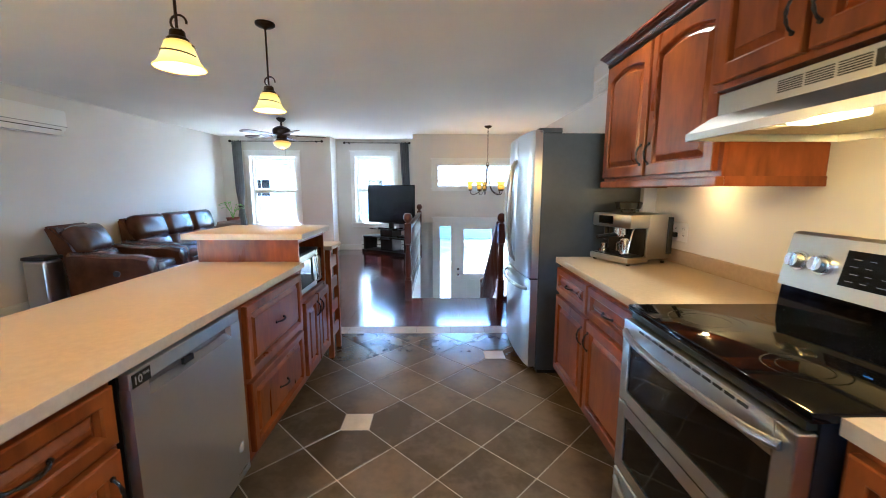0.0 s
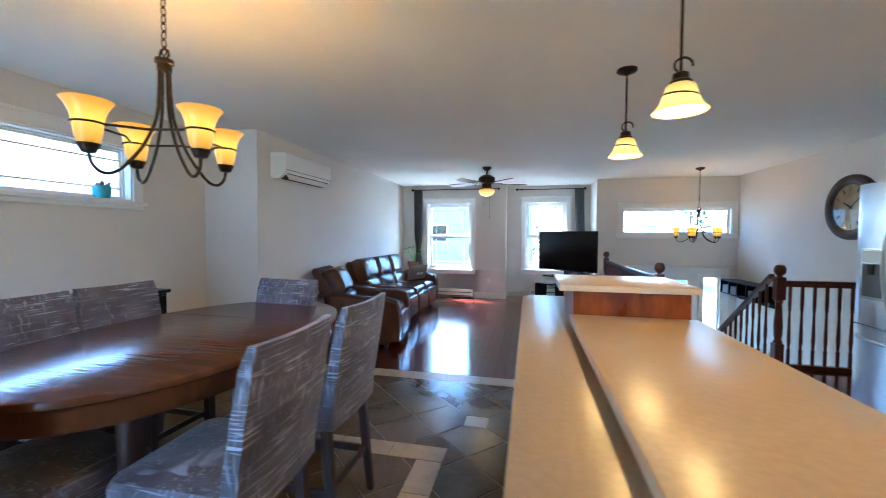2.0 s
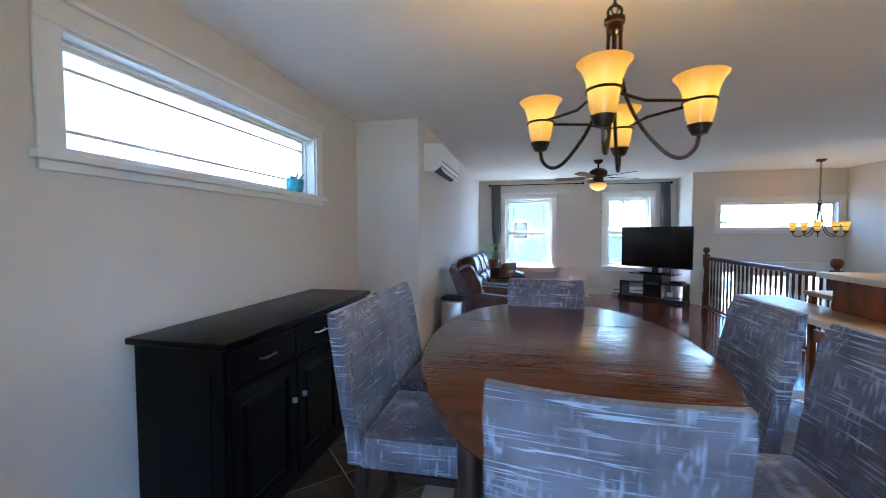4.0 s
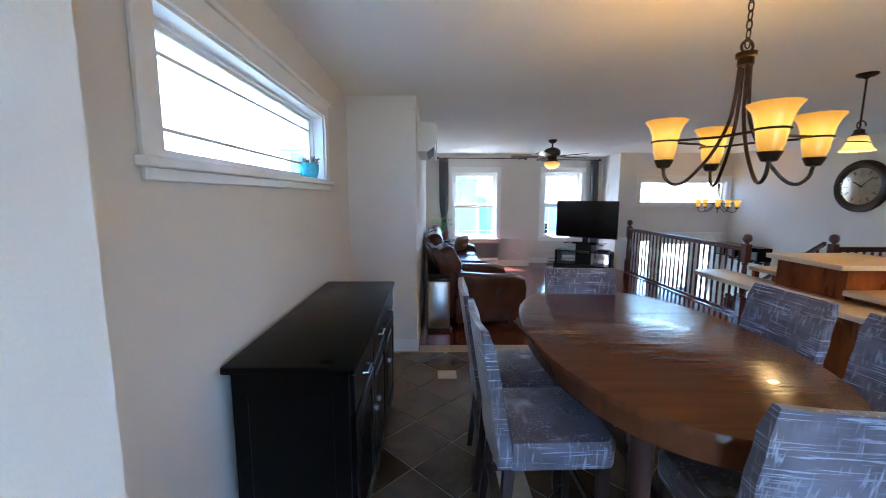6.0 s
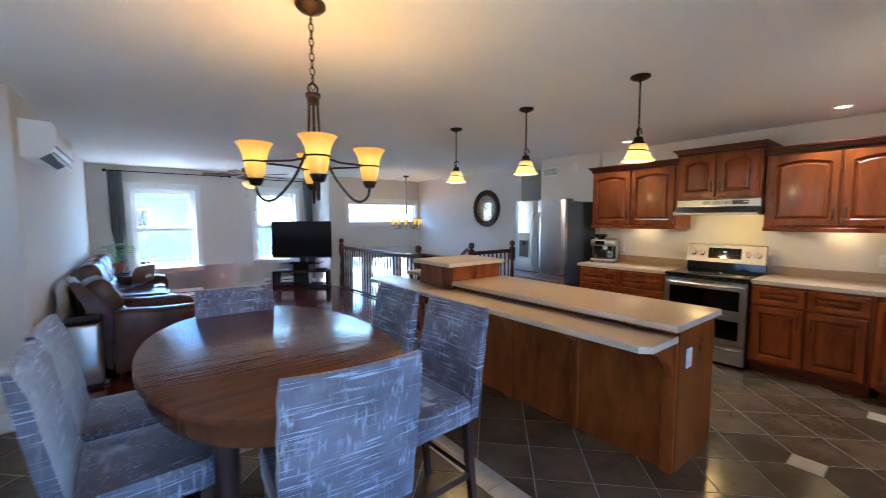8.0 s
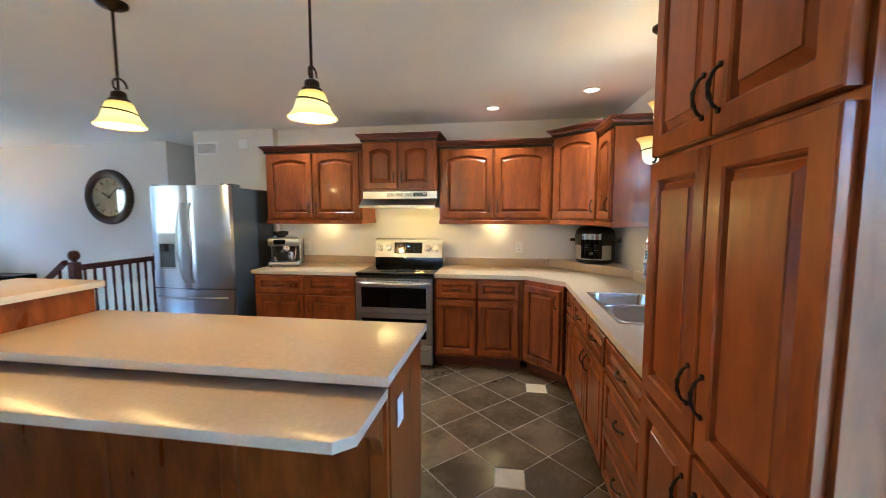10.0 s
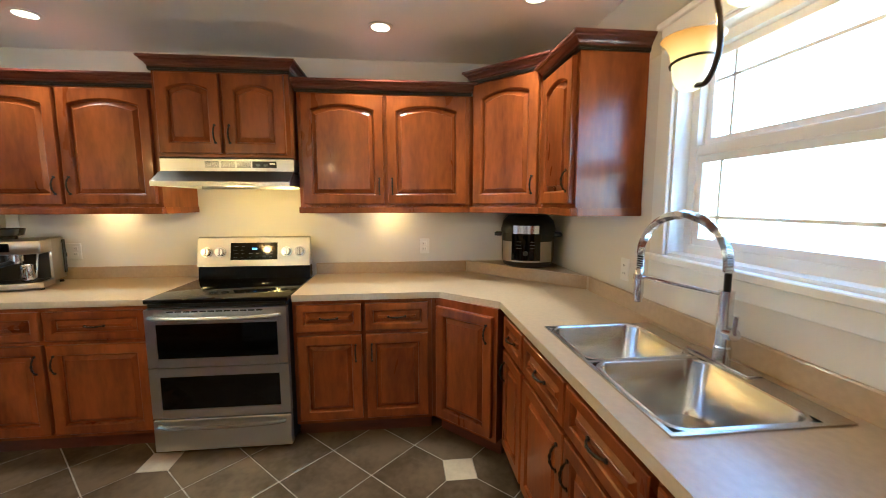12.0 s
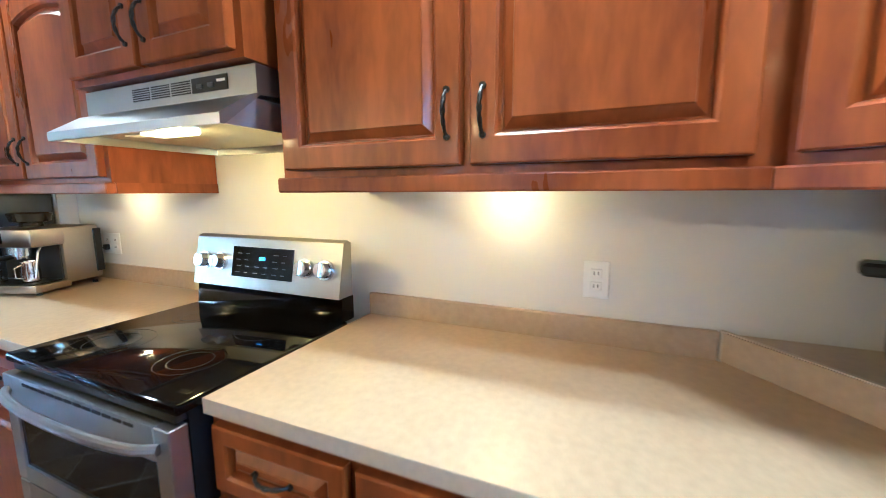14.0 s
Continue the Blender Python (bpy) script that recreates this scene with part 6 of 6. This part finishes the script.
def plant():
    root = thing("potted_plant", pose(-4.22, 8.10, 0), "green leafy plant in a terracotta pot on a dark stand", "plant")
    bm = B(-0.16, 0.16, -0.16, 0.16, 0.60, 0.63, bev=0.004)
    for x in (-0.13, 0.13):
        for y in (-0.13, 0.13):
            box(bm, x - 0.015, x + 0.015, y - 0.015, y + 0.015, 0, 0.60)
    part("stand", bm, ESPRESSO, root, "dark square plant stand")
    bm = bmesh.new()
    lathe(bm, [(0.08, 0.632), (0.10, 0.70), (0.125, 0.78), (0.13, 0.80), (0.118, 0.80), (0.112, 0.78)], seg=20)
    part("pot", bm, POT, root)
    rg = random.Random(5)
    for i in range(9):
        a, L = rg.uniform(0, 6.28), rg.uniform(0.16, 0.34)
        tip = Vector((0.13 * math.cos(a), 0.13 * math.sin(a), 0.80 + L))
        bm = bmesh.new()
        tube(bm, [(0, 0, 0.76), (tip * 0.4 + Vector((0, 0, 0.52))), tip], 0.004, 5)
        st = part("stem", bm, LEAF, root)
        bm = bmesh.new()
        rows = []
        dr = Vector((math.cos(a), math.sin(a), 0.25)).normalized()
        sd = dr.cross(Vector((0, 0, 1))).normalized()
        for k in range(7):
            u = k / 6
            hw = 0.055 * math.sin(math.pi * (0.08 + 0.9 * u)) ** 0.8
            c = tip + dr * 0.15 * (u - 0.2) - Vector((0, 0, 0.05 * u * u))
            rows.append([c - sd * hw, c + Vector((0, 0, -0.008)), c + sd * hw])
        loft(bm, rows, closed=False)
        part("leaf", bm, LEAF, st)


plant()


def television():
    root = thing("television", pose(-1.02, 8.46, 0.545, 0, 0, -35), "large black flat television on a pedestal stand", "television")
    part("housing", B(-0.665, 0.665, 0.0, 0.05, 0.10, 0.925, bev=0.006), BLACK, root)
    part("screen", B(-0.648, 0.648, -0.002, 0.004, 0.125, 0.908), mat("dark_screen", (0.004, 0.004, 0.005), 0.18), root, "dark switched-off screen")
    part("neck", B(-0.06, 0.06, 0.015, 0.045, 0.015, 0.12), BLACK, root)
    part("base", B(-0.25, 0.25, -0.13, 0.13, 0.0, 0.016, bev=0.004), BLACKGL, root)


def tv_stand():
    root = thing("tv_stand", pose(-1.03, 8.42, 0, 0, 0, -35), "black television stand with glass shelves", "tv stand")
    gl = mat("smoked_shelf_glass", (0.01, 0.012, 0.014), 0.05)
    part("top_shelf", B(-0.42, 0.42, -0.2, 0.2, 0.525, 0.545, bev=0.004), gl, root)
    part("column", B(-0.17, 0.17, -0.12, 0.18, 0.07, 0.525), BLACK, root)
    part("column_shelf", B(-0.165, 0.165, -0.19, -0.12, 0.30, 0.315), gl, root)
    for s in (-1, 1):
        a, b = sorted((s * 0.17, s * 0.60))
        part("side_shelf", B(a, b, -0.22, 0.2, 0.345, 0.37, bev=0.004), BLACK, root)
        part("side_post", B(s * 0.58 - 0.025, s * 0.58 + 0.025, -0.2, 0.18, 0.07, 0.345), BLACK, root)
    part("base", B(-0.62, 0.62, -0.24, 0.2, 0.0, 0.07, bev=0.004), BLACK, root)
    part("media_box", B(-0.12, 0.12, -0.20, -0.125, 0.316, 0.37, bev=0.003), DARKSIDE, root, "small set-top box")
    part("cable_box", B(0.30, 0.52, -0.12, 0.10, 0.371, 0.41, bev=0.003), BLACK, root)


tv_stand()
television()


def heater(x0, x1, y):
    root = thing("baseboard_heater", pose(x0, y, 0.03), "white electric baseboard heater under the window", "heater", "baseboard heaters")
    w = x1 - x0
    bm = bmesh.new()
    loft(bm, [[(x, 0.0, 0.0), (x, -0.055, 0.0), (x, -0.06, 0.03), (x, -0.06, 0.10), (x, -0.035, 0.155), (x, 0.0, 0.16)] for x in (0, w)])
    part("casing", bm, WHITE, root)
    part("slot", B(0.03, w - 0.03, -0.0615, -0.059, 0.085, 0.10), DARKHOLE, root)
    part("slot", B(0.03, w - 0.03, -0.0605, -0.055, 0.008, 0.025), DARKHOLE, root)


heater(-3.80, -2.97, YN1 - 0.017)
heater(-1.75, -0.65, YN2 - 0.017)


def curtain(x0, x1, y, z0, z1, tie, label, lean=0.0):
    root = thing("curtain", pose(0, 0, 0), label, "curtain", "grey curtains")
    bm = bmesh.new()
    rings = []
    N = 28
    for j in range(15):
        v = j / 14
        z = z1 + (z0 - z1) * v
        q = 1.0 - 0.45 * math.exp(-((z - tie) / 0.22) ** 2) if tie else 1.0 - 0.15 * v
        c = (x0 + x1) / 2 + lean * v
        hw = (x1 - x0) / 2 * q
        rings.append([(c + hw * (2 * i / N - 1), y + 0.028 * math.sin(i / N * 2 * math.pi * 4.5 + 0.4 * math.sin(v * 4)) * q, z) for i in range(N + 1)])
    loft(bm, rings, closed=False)
    o = part("cloth", bm, CURTAIN, root)
    s = o.modifiers.new("thickness", "SOLIDIFY")
    s.thickness = 0.004
    if tie:
        bm = bmesh.new()
        c = (x0 + x1) / 2 + lean * (z1 - tie) / (z1 - z0)
        lathe(bm, [(0.055, -0.02), (0.06, 0.0), (0.055, 0.02)], (c, y, tie), 16)
        part("tieback", bm, mat("dark_tie_cloth", (0.05, 0.05, 0.055), 0.8), root)


def rod(x0, x1, y, z, bx):
    root = thing("curtain_rod", pose(0, y, z), "thin black curtain rod with round finials", "curtain rod", "curtain rods")
    bm = bmesh.new()
    tube(bm, [(x0, 0, 0), (x1, 0, 0)], 0.009, 8)
    part("bar", bm, IRON, root)
    for x in (x0, x1):
        bm = bmesh.new()
        lathe(bm, [(0.004, -0.028), (0.02, -0.02), (0.028, 0.0), (0.02, 0.02), (0.004, 0.028)], (x, 0, 0), 14)
        part("finial", bm, IRON, root)
    for x in bx:
        part("bracket", B(x - 0.008, x + 0.008, -0.01, 0.098, -0.02, 0.012), IRON, root)


rod(-4.33, -2.42, YN1 - 0.10, 2.37, (-4.15, -2.55))
rod(-2.05, -0.62, YN2 - 0.10, 2.39, (-1.95, -0.7))
curtain(-4.30, -4.10, YN1 - 0.10, 0.55, 2.36, 1.02, "grey curtain tied back beside the window", 0.02)
curtain(-0.83, -0.64, YN2 - 0.10, 0.10, 2.38, None, "grey curtain hanging behind the television", 0.08)


def heat_pump():
    root = thing("heat_pump", pose(XW, 3.84, 2.00, 0, 0, 90), "white wall-mounted heat pump with its louvre open", "air conditioner")
    w = 0.98
    bm = bmesh.new()
    loft(bm, [[(x, 0.0, 0.0), (x, -0.10, 0.0), (x, -0.175, 0.055), (x, -0.195, 0.10), (x, -0.20, 0.25), (x, -0.185, 0.275), (x, -0.0, 0.285)] for x in (0, w)])
    part("casing", bm, WHITE, root)
    part("front_seam", B(0.0, w, -0.2015, -0.19, 0.088, 0.094), mat("grey_seam", (0.3, 0.3, 0.3), 0.6), root)
    bm = bmesh.new()
    loft(bm, [[(x, -0.172, 0.048), (x, -0.205, -0.012), (x, -0.200, -0.016), (x, -0.166, 0.044)] for x in (0.04, w - 0.04)])
    part("louvre", bm, WHITE, root, "open white louvre flap")
    bm = bmesh.new()
    loft(bm, [[(x, -0.096, -0.004), (x, -0.178, 0.054), (x, -0.174, 0.060), (x, -0.094, 0.004)] for x in (0.05, w - 0.05)])
    part("outlet_slot", bm, DARKHOLE, root, "dark air outlet")
    part("side_grille", B(-0.004, -0.0005, -0.15, -0.04, 0.05, 0.24), WHITE, root)


heat_pump()


# ---- entry ----
def wall_clock():
    root = thing("wall_clock", pose(XS, 5.53, 1.73, 0, 0, -90), "large round wall clock with a dark bronze frame", "clock")
    bm = bmesh.new()
    prof = [(0.27, 0.0), (0.27, -0.03), (0.285, -0.035), (0.30, -0.05), (0.34, -0.06), (0.375, -0.05), (0.385, -0.03), (0.385, 0.0)]
    n = 40
    loft(bm, [[(r * math.cos(2 * math.pi * i / n), y, r * math.sin(2 * math.pi * i / n)) for i in range(n)] for r, y in prof], caps=False)
    part("frame", bm, BRONZE, root)
    bm = bmesh.new()
    bm.faces.new([bm.verts.new((0.272 * math.cos(2 * math.pi * i / n), -0.012, 0.272 * math.sin(2 * math.pi * i / n))) for i in range(n)])
    face = part("dial", bm, mat("aged_cream_dial", (0.50, 0.44, 0.33), 0.6, var=0.3, scale=6), root, "aged cream dial")
    for k in range(12):
        bmn = bmesh.new()
        for q in range(1 + k % 3):
            box(bmn, -0.014 + q * 0.012, -0.008 + q * 0.012, -0.0145, -0.0125, 0.19, 0.25)
        part("numeral", bmn, IRON, face, at=pose(0, 0, 0, 0, 30 * k, 0))
    for L, a, wd in ((0.13, 300, 0.010), (0.20, 50, 0.007)):
        part("hand_pointer", B(-wd, wd, -0.018, -0.016, -0.03, L), IRON, face, at=pose(0, 0, 0, 0, a, 0))
    bm = bmesh.new()
    bm.faces.new([bm.verts.new((0.28 * math.cos(2 * math.pi * i / n), -0.034, 0.28 * math.sin(2 * math.pi * i / n))) for i in range(n)])
    g = part("glass_cover", bm, CLEAR, root)
    g.visible_shadow = False


wall_clock()


def coat_shelf():
    root = thing("coat_shelf", pose(XS, 8.07, 0.36, 0, 0, -90), "black cubby coat shelf with hooks on the stair wall", "shelf")
    w, d, h = 1.15, 0.27, 0.25
    part("top", B(0, w, -d, 0, h - 0.02, h), ESPRESSO, root)
    part("bottom", B(0, w, -d, 0, 0, 0.02), ESPRESSO, root)
    part("back", B(0, w, -0.012, 0, 0.02, h - 0.02), ESPRESSO, root)
    for k in range(5):
        x = k * (w - 0.02) / 4
        part("divider", B(x, x + 0.02, -d, -0.012, 0.02, h - 0.02), ESPRESSO, root)
    for k in range(3):
        x = 0.05 + (k + (k > 1)) * (w - 0.02) / 4
        part("basket", B(x, x + 0.20, -d + 0.01, -0.03, 0.022, 0.15, bev=0.01), mat("grey_cloth_basket", (0.22, 0.22, 0.22), 0.9, var=0.2, scale=50), root, "grey fabric basket")
    rail = part("hook_rail", B(0.02, w - 0.02, -0.02, 0, -0.09, 0.0), ESPRESSO, root)
    for k in range(5):
        x = 0.12 + k * 0.225
        bm = bmesh.new()
        tube(bm, [(x, -0.02, -0.03), (x, -0.07, -0.035), (x, -0.085, -0.01)], 0.006, 6)
        tube(bm, [(x, -0.02, -0.05), (x, -0.05, -0.075), (x, -0.065, -0.06)], 0.006, 6)
        part("hook", bm, STEEL, rail)


coat_shelf()


# ---- outdoors ----
# lawn colour raised so the ground bounces more daylight up to the ceilings
GRASS = mat("pale_bounce_lawn", (0.23, 0.21, 0.13), 0.9, var=0.4, scale=0.8, bump=0.5, bscale=30)
SIDING = mat("blue_siding", (0.24, 0.33, 0.44), 0.7, var=0.1, scale=2)
SIDING2 = mat("pale_siding", (0.55, 0.55, 0.55), 0.7, var=0.1, scale=2)
ROOF = mat("grey_shingle", (0.17, 0.17, 0.18), 0.9, var=0.3, scale=6, bump=0.4, bscale=30)
LEAFG = mat("tree_foliage", (0.045, 0.085, 0.025), 0.8, var=0.5, scale=1.5)
BARK = mat("bark", (0.09, 0.06, 0.045), 0.9, var=0.4, scale=10)

structure("ground", B(-400, 400, -400, 400, -3.2, -2.72), GRASS, "wide lawn around the house, paled to bounce daylight indoors", "ground")
structure("road", B(-60, 60, 14, 21, -2.72, -2.70), mat("asphalt", (0.06, 0.06, 0.062), 0.9, var=0.3, scale=3, bump=0.3), "asphalt street in front of the house", "road")


def house(x, y, w, d, h, siding, rz, label):
    root = thing("house", pose(x, y, -2.72, 0, 0, rz), label, "house", "neighbouring houses")
    part("wall", B(-w / 2, w / 2, -d / 2, d / 2, 0, h), siding, root)
    n = int(h / 0.22)
    bm = bmesh.new()
    for i in range(1, n):
        box(bm, -w / 2 - 0.012, w / 2 + 0.012, -d / 2 - 0.012, d / 2 + 0.012, i * 0.22 - 0.02, i * 0.22)
    part("siding_laps", bm, siding, root)
    bm = bmesh.new()
    o = 0.45
    loft(bm, [[(-w / 2 - o, s * (d / 2 + o), h), (w / 2 + o, s * (d / 2 + o), h), (w / 2 + o, s * (d / 2 + o), h + 0.15), (-w / 2 - o, s * (d / 2 + o), h + 0.15)] if s else [(-w / 2 - o, 0, h + d * 0.32), (w / 2 + o, 0, h + d * 0.32), (w / 2 + o, 0, h + d * 0.32 + 0.15), (-w / 2 - o, 0, h + d * 0.32 + 0.15)] for s in (-1, 0, 1)])
    part("roof", bm, ROOF, root)
    for fy, sg in ((-d / 2, -1), (d / 2, 1)):
        for z in (0.9, 3.6):
            for fx in (-w * 0.3, 0.0, w * 0.3):
                if z + 1.3 > h:
                    continue
                wn_ = part("window", B(fx - 0.55, fx + 0.55, min(fy, fy + sg * 0.05), max(fy, fy + sg * 0.05), z, z + 1.2), WHITE, root)
                part("pane", B(fx - 0.47, fx + 0.47, min(fy + sg * 0.05, fy + sg * 0.055), max(fy + sg * 0.05, fy + sg * 0.055), z + 0.08, z + 1.12), BLACKGL, wn_)


house(-7.6, 30, 12, 9, 7.0, SIDING, 0, "blue-sided two-storey house across the street")
house(5, 38, 11, 9, 3.6, SIDING, 0, "blue-grey bungalow across the street")
house(-14.5, 2.5, 9, 11, 4.5, SIDING2, 90, "pale neighbouring house with a shingle roof")
house(3, -22, 12, 9, 5.2, SIDING2, 0, "pale house behind the back garden")


def tree(x, y, h, seed):
    rg = random.Random(seed)
    root = thing("tree", pose(x, y, -2.72), "tall dark green conifer beyond the street", "tree", "trees across the street")
    bm = bmesh.new()
    tube(bm, [(0, 0, 0), (0.05, 0, h * 0.5), (0, 0.05, h * 0.96)], 0.20, 7, taper=0.03)
    for k in range(14):
        z = h * (0.2 + 0.055 * k)
        a = rg.uniform(0, 6.28)
        L = (h - z) * 0.26
        tube(bm, [(0, 0, z), (L * math.cos(a), L * math.sin(a), z - 0.1 * L)], 0.04, 4, taper=0.01)
    part("trunk", bm, BARK, root)
    verts, faces = [], []
    for k in range(900):
        u = rg.random() ** 0.8
        z = h * (0.12 + 0.86 * u)
        rmax = (h - z) * 0.28 * rg.uniform(0.75, 1.15) + 0.1
        q, a = rmax * rg.random() ** 0.4, rg.uniform(0, 6.28)
        c = Vector((q * math.cos(a), q * math.sin(a), z - 0.25 * q))
        s = rg.uniform(0.14, 0.34)
        d1 = Vector((rg.uniform(-1, 1), rg.uniform(-1, 1), rg.uniform(-0.6, 0.2))).normalized() * s
        d2 = d1.cross(Vector((rg.uniform(-1, 1), rg.uniform(-1, 1), 1))).normalized() * s * 0.6
        b = len(verts)
        verts += [c - d1, c + d2, c + d1 * 1.3, c - d2]
        faces.append((b, b + 1, b + 2, b + 3))
    me = bpy.data.meshes.new("crown")
    me.from_pydata([tuple(v) for v in verts], [], faces)
    me.materials.append(LEAFG)
    o = new("crown", me)
    o.parent = root


for i, (x, y, h) in enumerate(((-4.5, 50, 15), (-1.5, 54, 16), (1.5, 51, 13), (-8, 55, 15), (4.5, 55, 16), (8, 52, 14), (12, 55, 15), (17, 52, 14))):
    tree(x, y, h, i)


# ---- floor pieces ----
P = 0.2385
ACC = {(3, -3), (-2, 0), (2, 4), (-3, -9), (2, -10), (-9, 3), (-18, 4)}


def clip(poly, a, b, c):
    """Keep the part of a polygon where a*x + b*y <= c."""
    out = []
    for (x0, y0), (x1, y1) in zip(poly, poly[1:] + poly[:1]):
        d0, d1 = a * x0 + b * y0 - c, a * x1 + b * y1 - c
        if d0 <= 0:
            out.append((x0, y0))
        if d0 * d1 < 0:
            t = d0 / (d0 - d1)
            out.append((x0 + t * (x1 - x0), y0 + t * (y1 - y0)))
    return out


def area(poly):
    return abs(sum(x0 * y1 - x1 * y0 for (x0, y0), (x1, y1) in zip(poly, poly[1:] + poly[:1]))) / 2


FLOOR = bpy.data.objects["floor"]
WOOD = bpy.data.objects["wood_floor"]


def piece(name, poly, z, me_cache, material, parent, key=None, ch=0.003, depth=0.008):
    cx, cy = sum(p[0] for p in poly) / len(poly), sum(p[1] for p in poly) / len(poly)
    loc = [(x - cx, y - cy) for x, y in poly]
    k = key or tuple((round(x, 4), round(y, 4)) for x, y in loc)
    if k not in me_cache:
        bm = bmesh.new()
        r = max(max(abs(x), abs(y)) for x, y in loc)
        f = 1 - ch / r
        loft(bm, [[(x, y, -depth) for x, y in loc], [(x, y, -0.0015) for x, y in loc], [(x * f, y * f, 0) for x, y in loc]])
        me_cache[k] = mesh_of(bm, name, material, 0)
    o = new(name, me_cache[k])
    o.parent, o.matrix_basis = parent, Matrix.Translation((cx, cy, z))
    return o


cache = {}
G = 0.0048
for i in range(-23, 8):
    for j in range(-15, 8):
        if (i + j) % 2 == 0:
            continue
        cx, cy = i * P, 2.13 + j * P
        q = P - G
        poly = [(cx + q, cy), (cx, cy + q), (cx - q, cy), (cx, cy - q)]
        for di, dj in ((1, 0), (-1, 0), (0, 1), (0, -1)):
            if (i + di, j + dj) in ACC:
                vx, vy = cx + di * P, cy + dj * P
                poly = clip(poly, di, dj, di * vx + dj * vy - 0.086)
        for a, b, c in ((1, 0, XE), (-1, 0, -XB), (0, 1, YT0 - 0.003), (0, -1, -YS)):
            poly = clip(poly, a, b, c) if poly else poly
        if poly and cx < XW + 0.1 and cy < YB0 + 0.3:
            poly = clip(poly, 0, -1, -YB0) if cx < XW - 0.08 else clip(poly, -1, 0, -XW + 0.08)
        if len(poly) > 2 and area(poly) > 0.002:
            piece("tile", poly, 0.0, cache, TILE, FLOOR)
acache = {}
for i, j in ACC:
    x, y = i * P, 2.13 + j * P
    piece("accent_tile", [(x - 0.081, y - 0.081), (x + 0.081, y - 0.081), (x + 0.081, y + 0.081), (x - 0.081, y + 0.081)], 0.0, acache, ACCENT, FLOOR)
x = XB
while x < XE:
    x1 = min(x + 0.335, XE)
    piece("threshold_tile", [(x + 0.003, YT0 + 0.001), (x1 - 0.003, YT0 + 0.001), (x1 - 0.003, YT1 - 0.003), (x + 0.003, YT1 - 0.003)], 0.001, acache, ACCENT, FLOOR)
    x = x1
# pale border set round the table
bx0, bx1, by0, by1, bw = -4.06, -2.28, 0.55, 2.44, 0.165
for a0, a1, horiz in ((bx0, bx1, True), (by0 + bw, by1 - bw, False)):
    n = round((a1 - a0) / 0.335)
    for k in range(n):
        u0, u1 = a0 + (a1 - a0) * k / n + 0.002, a0 + (a1 - a0) * (k + 1) / n - 0.002
        for side in (0, 1):
            if horiz:
                v = by0 if side == 0 else by1 - bw
                poly = [(u0, v + 0.002), (u1, v + 0.002), (u1, v + bw - 0.002), (u0, v + bw - 0.002)]
            else:
                v = bx0 if side == 0 else bx1 - bw
                poly = [(v + 0.002, u0), (v + bw - 0.002, u0), (v + bw - 0.002, u1), (v + 0.002, u1)]
            piece("border_tile", poly, 0.003, acache, ACCENT, FLOOR)
# planks
pcache = {}
W = 0.083
rng = random.Random(4)
x = XW
while x < XS - 0.001:
    x1 = min(x + W, XS)
    end = (YN1 if x < -2.27 else YN2) if x1 <= XR + 0.001 else YST
    y = YT1
    first = True
    while y < end - 0.001:
        L = rng.choice((0.6, 0.95, 1.3, 1.65)) if first else 1.65
        first = False
        y1 = min(y + L, end)
        if end - y1 < 0.2:
            y1 = end
        piece("plank", [(x + 0.0006, y + 0.0006), (x1 - 0.0006, y + 0.0006), (x1 - 0.0006, y1 - 0.0006), (x + 0.0006, y1 - 0.0006)], 0.0, pcache, PLANK, WOOD, ch=0.0012, depth=0.012)
        y = y1
    x = x1
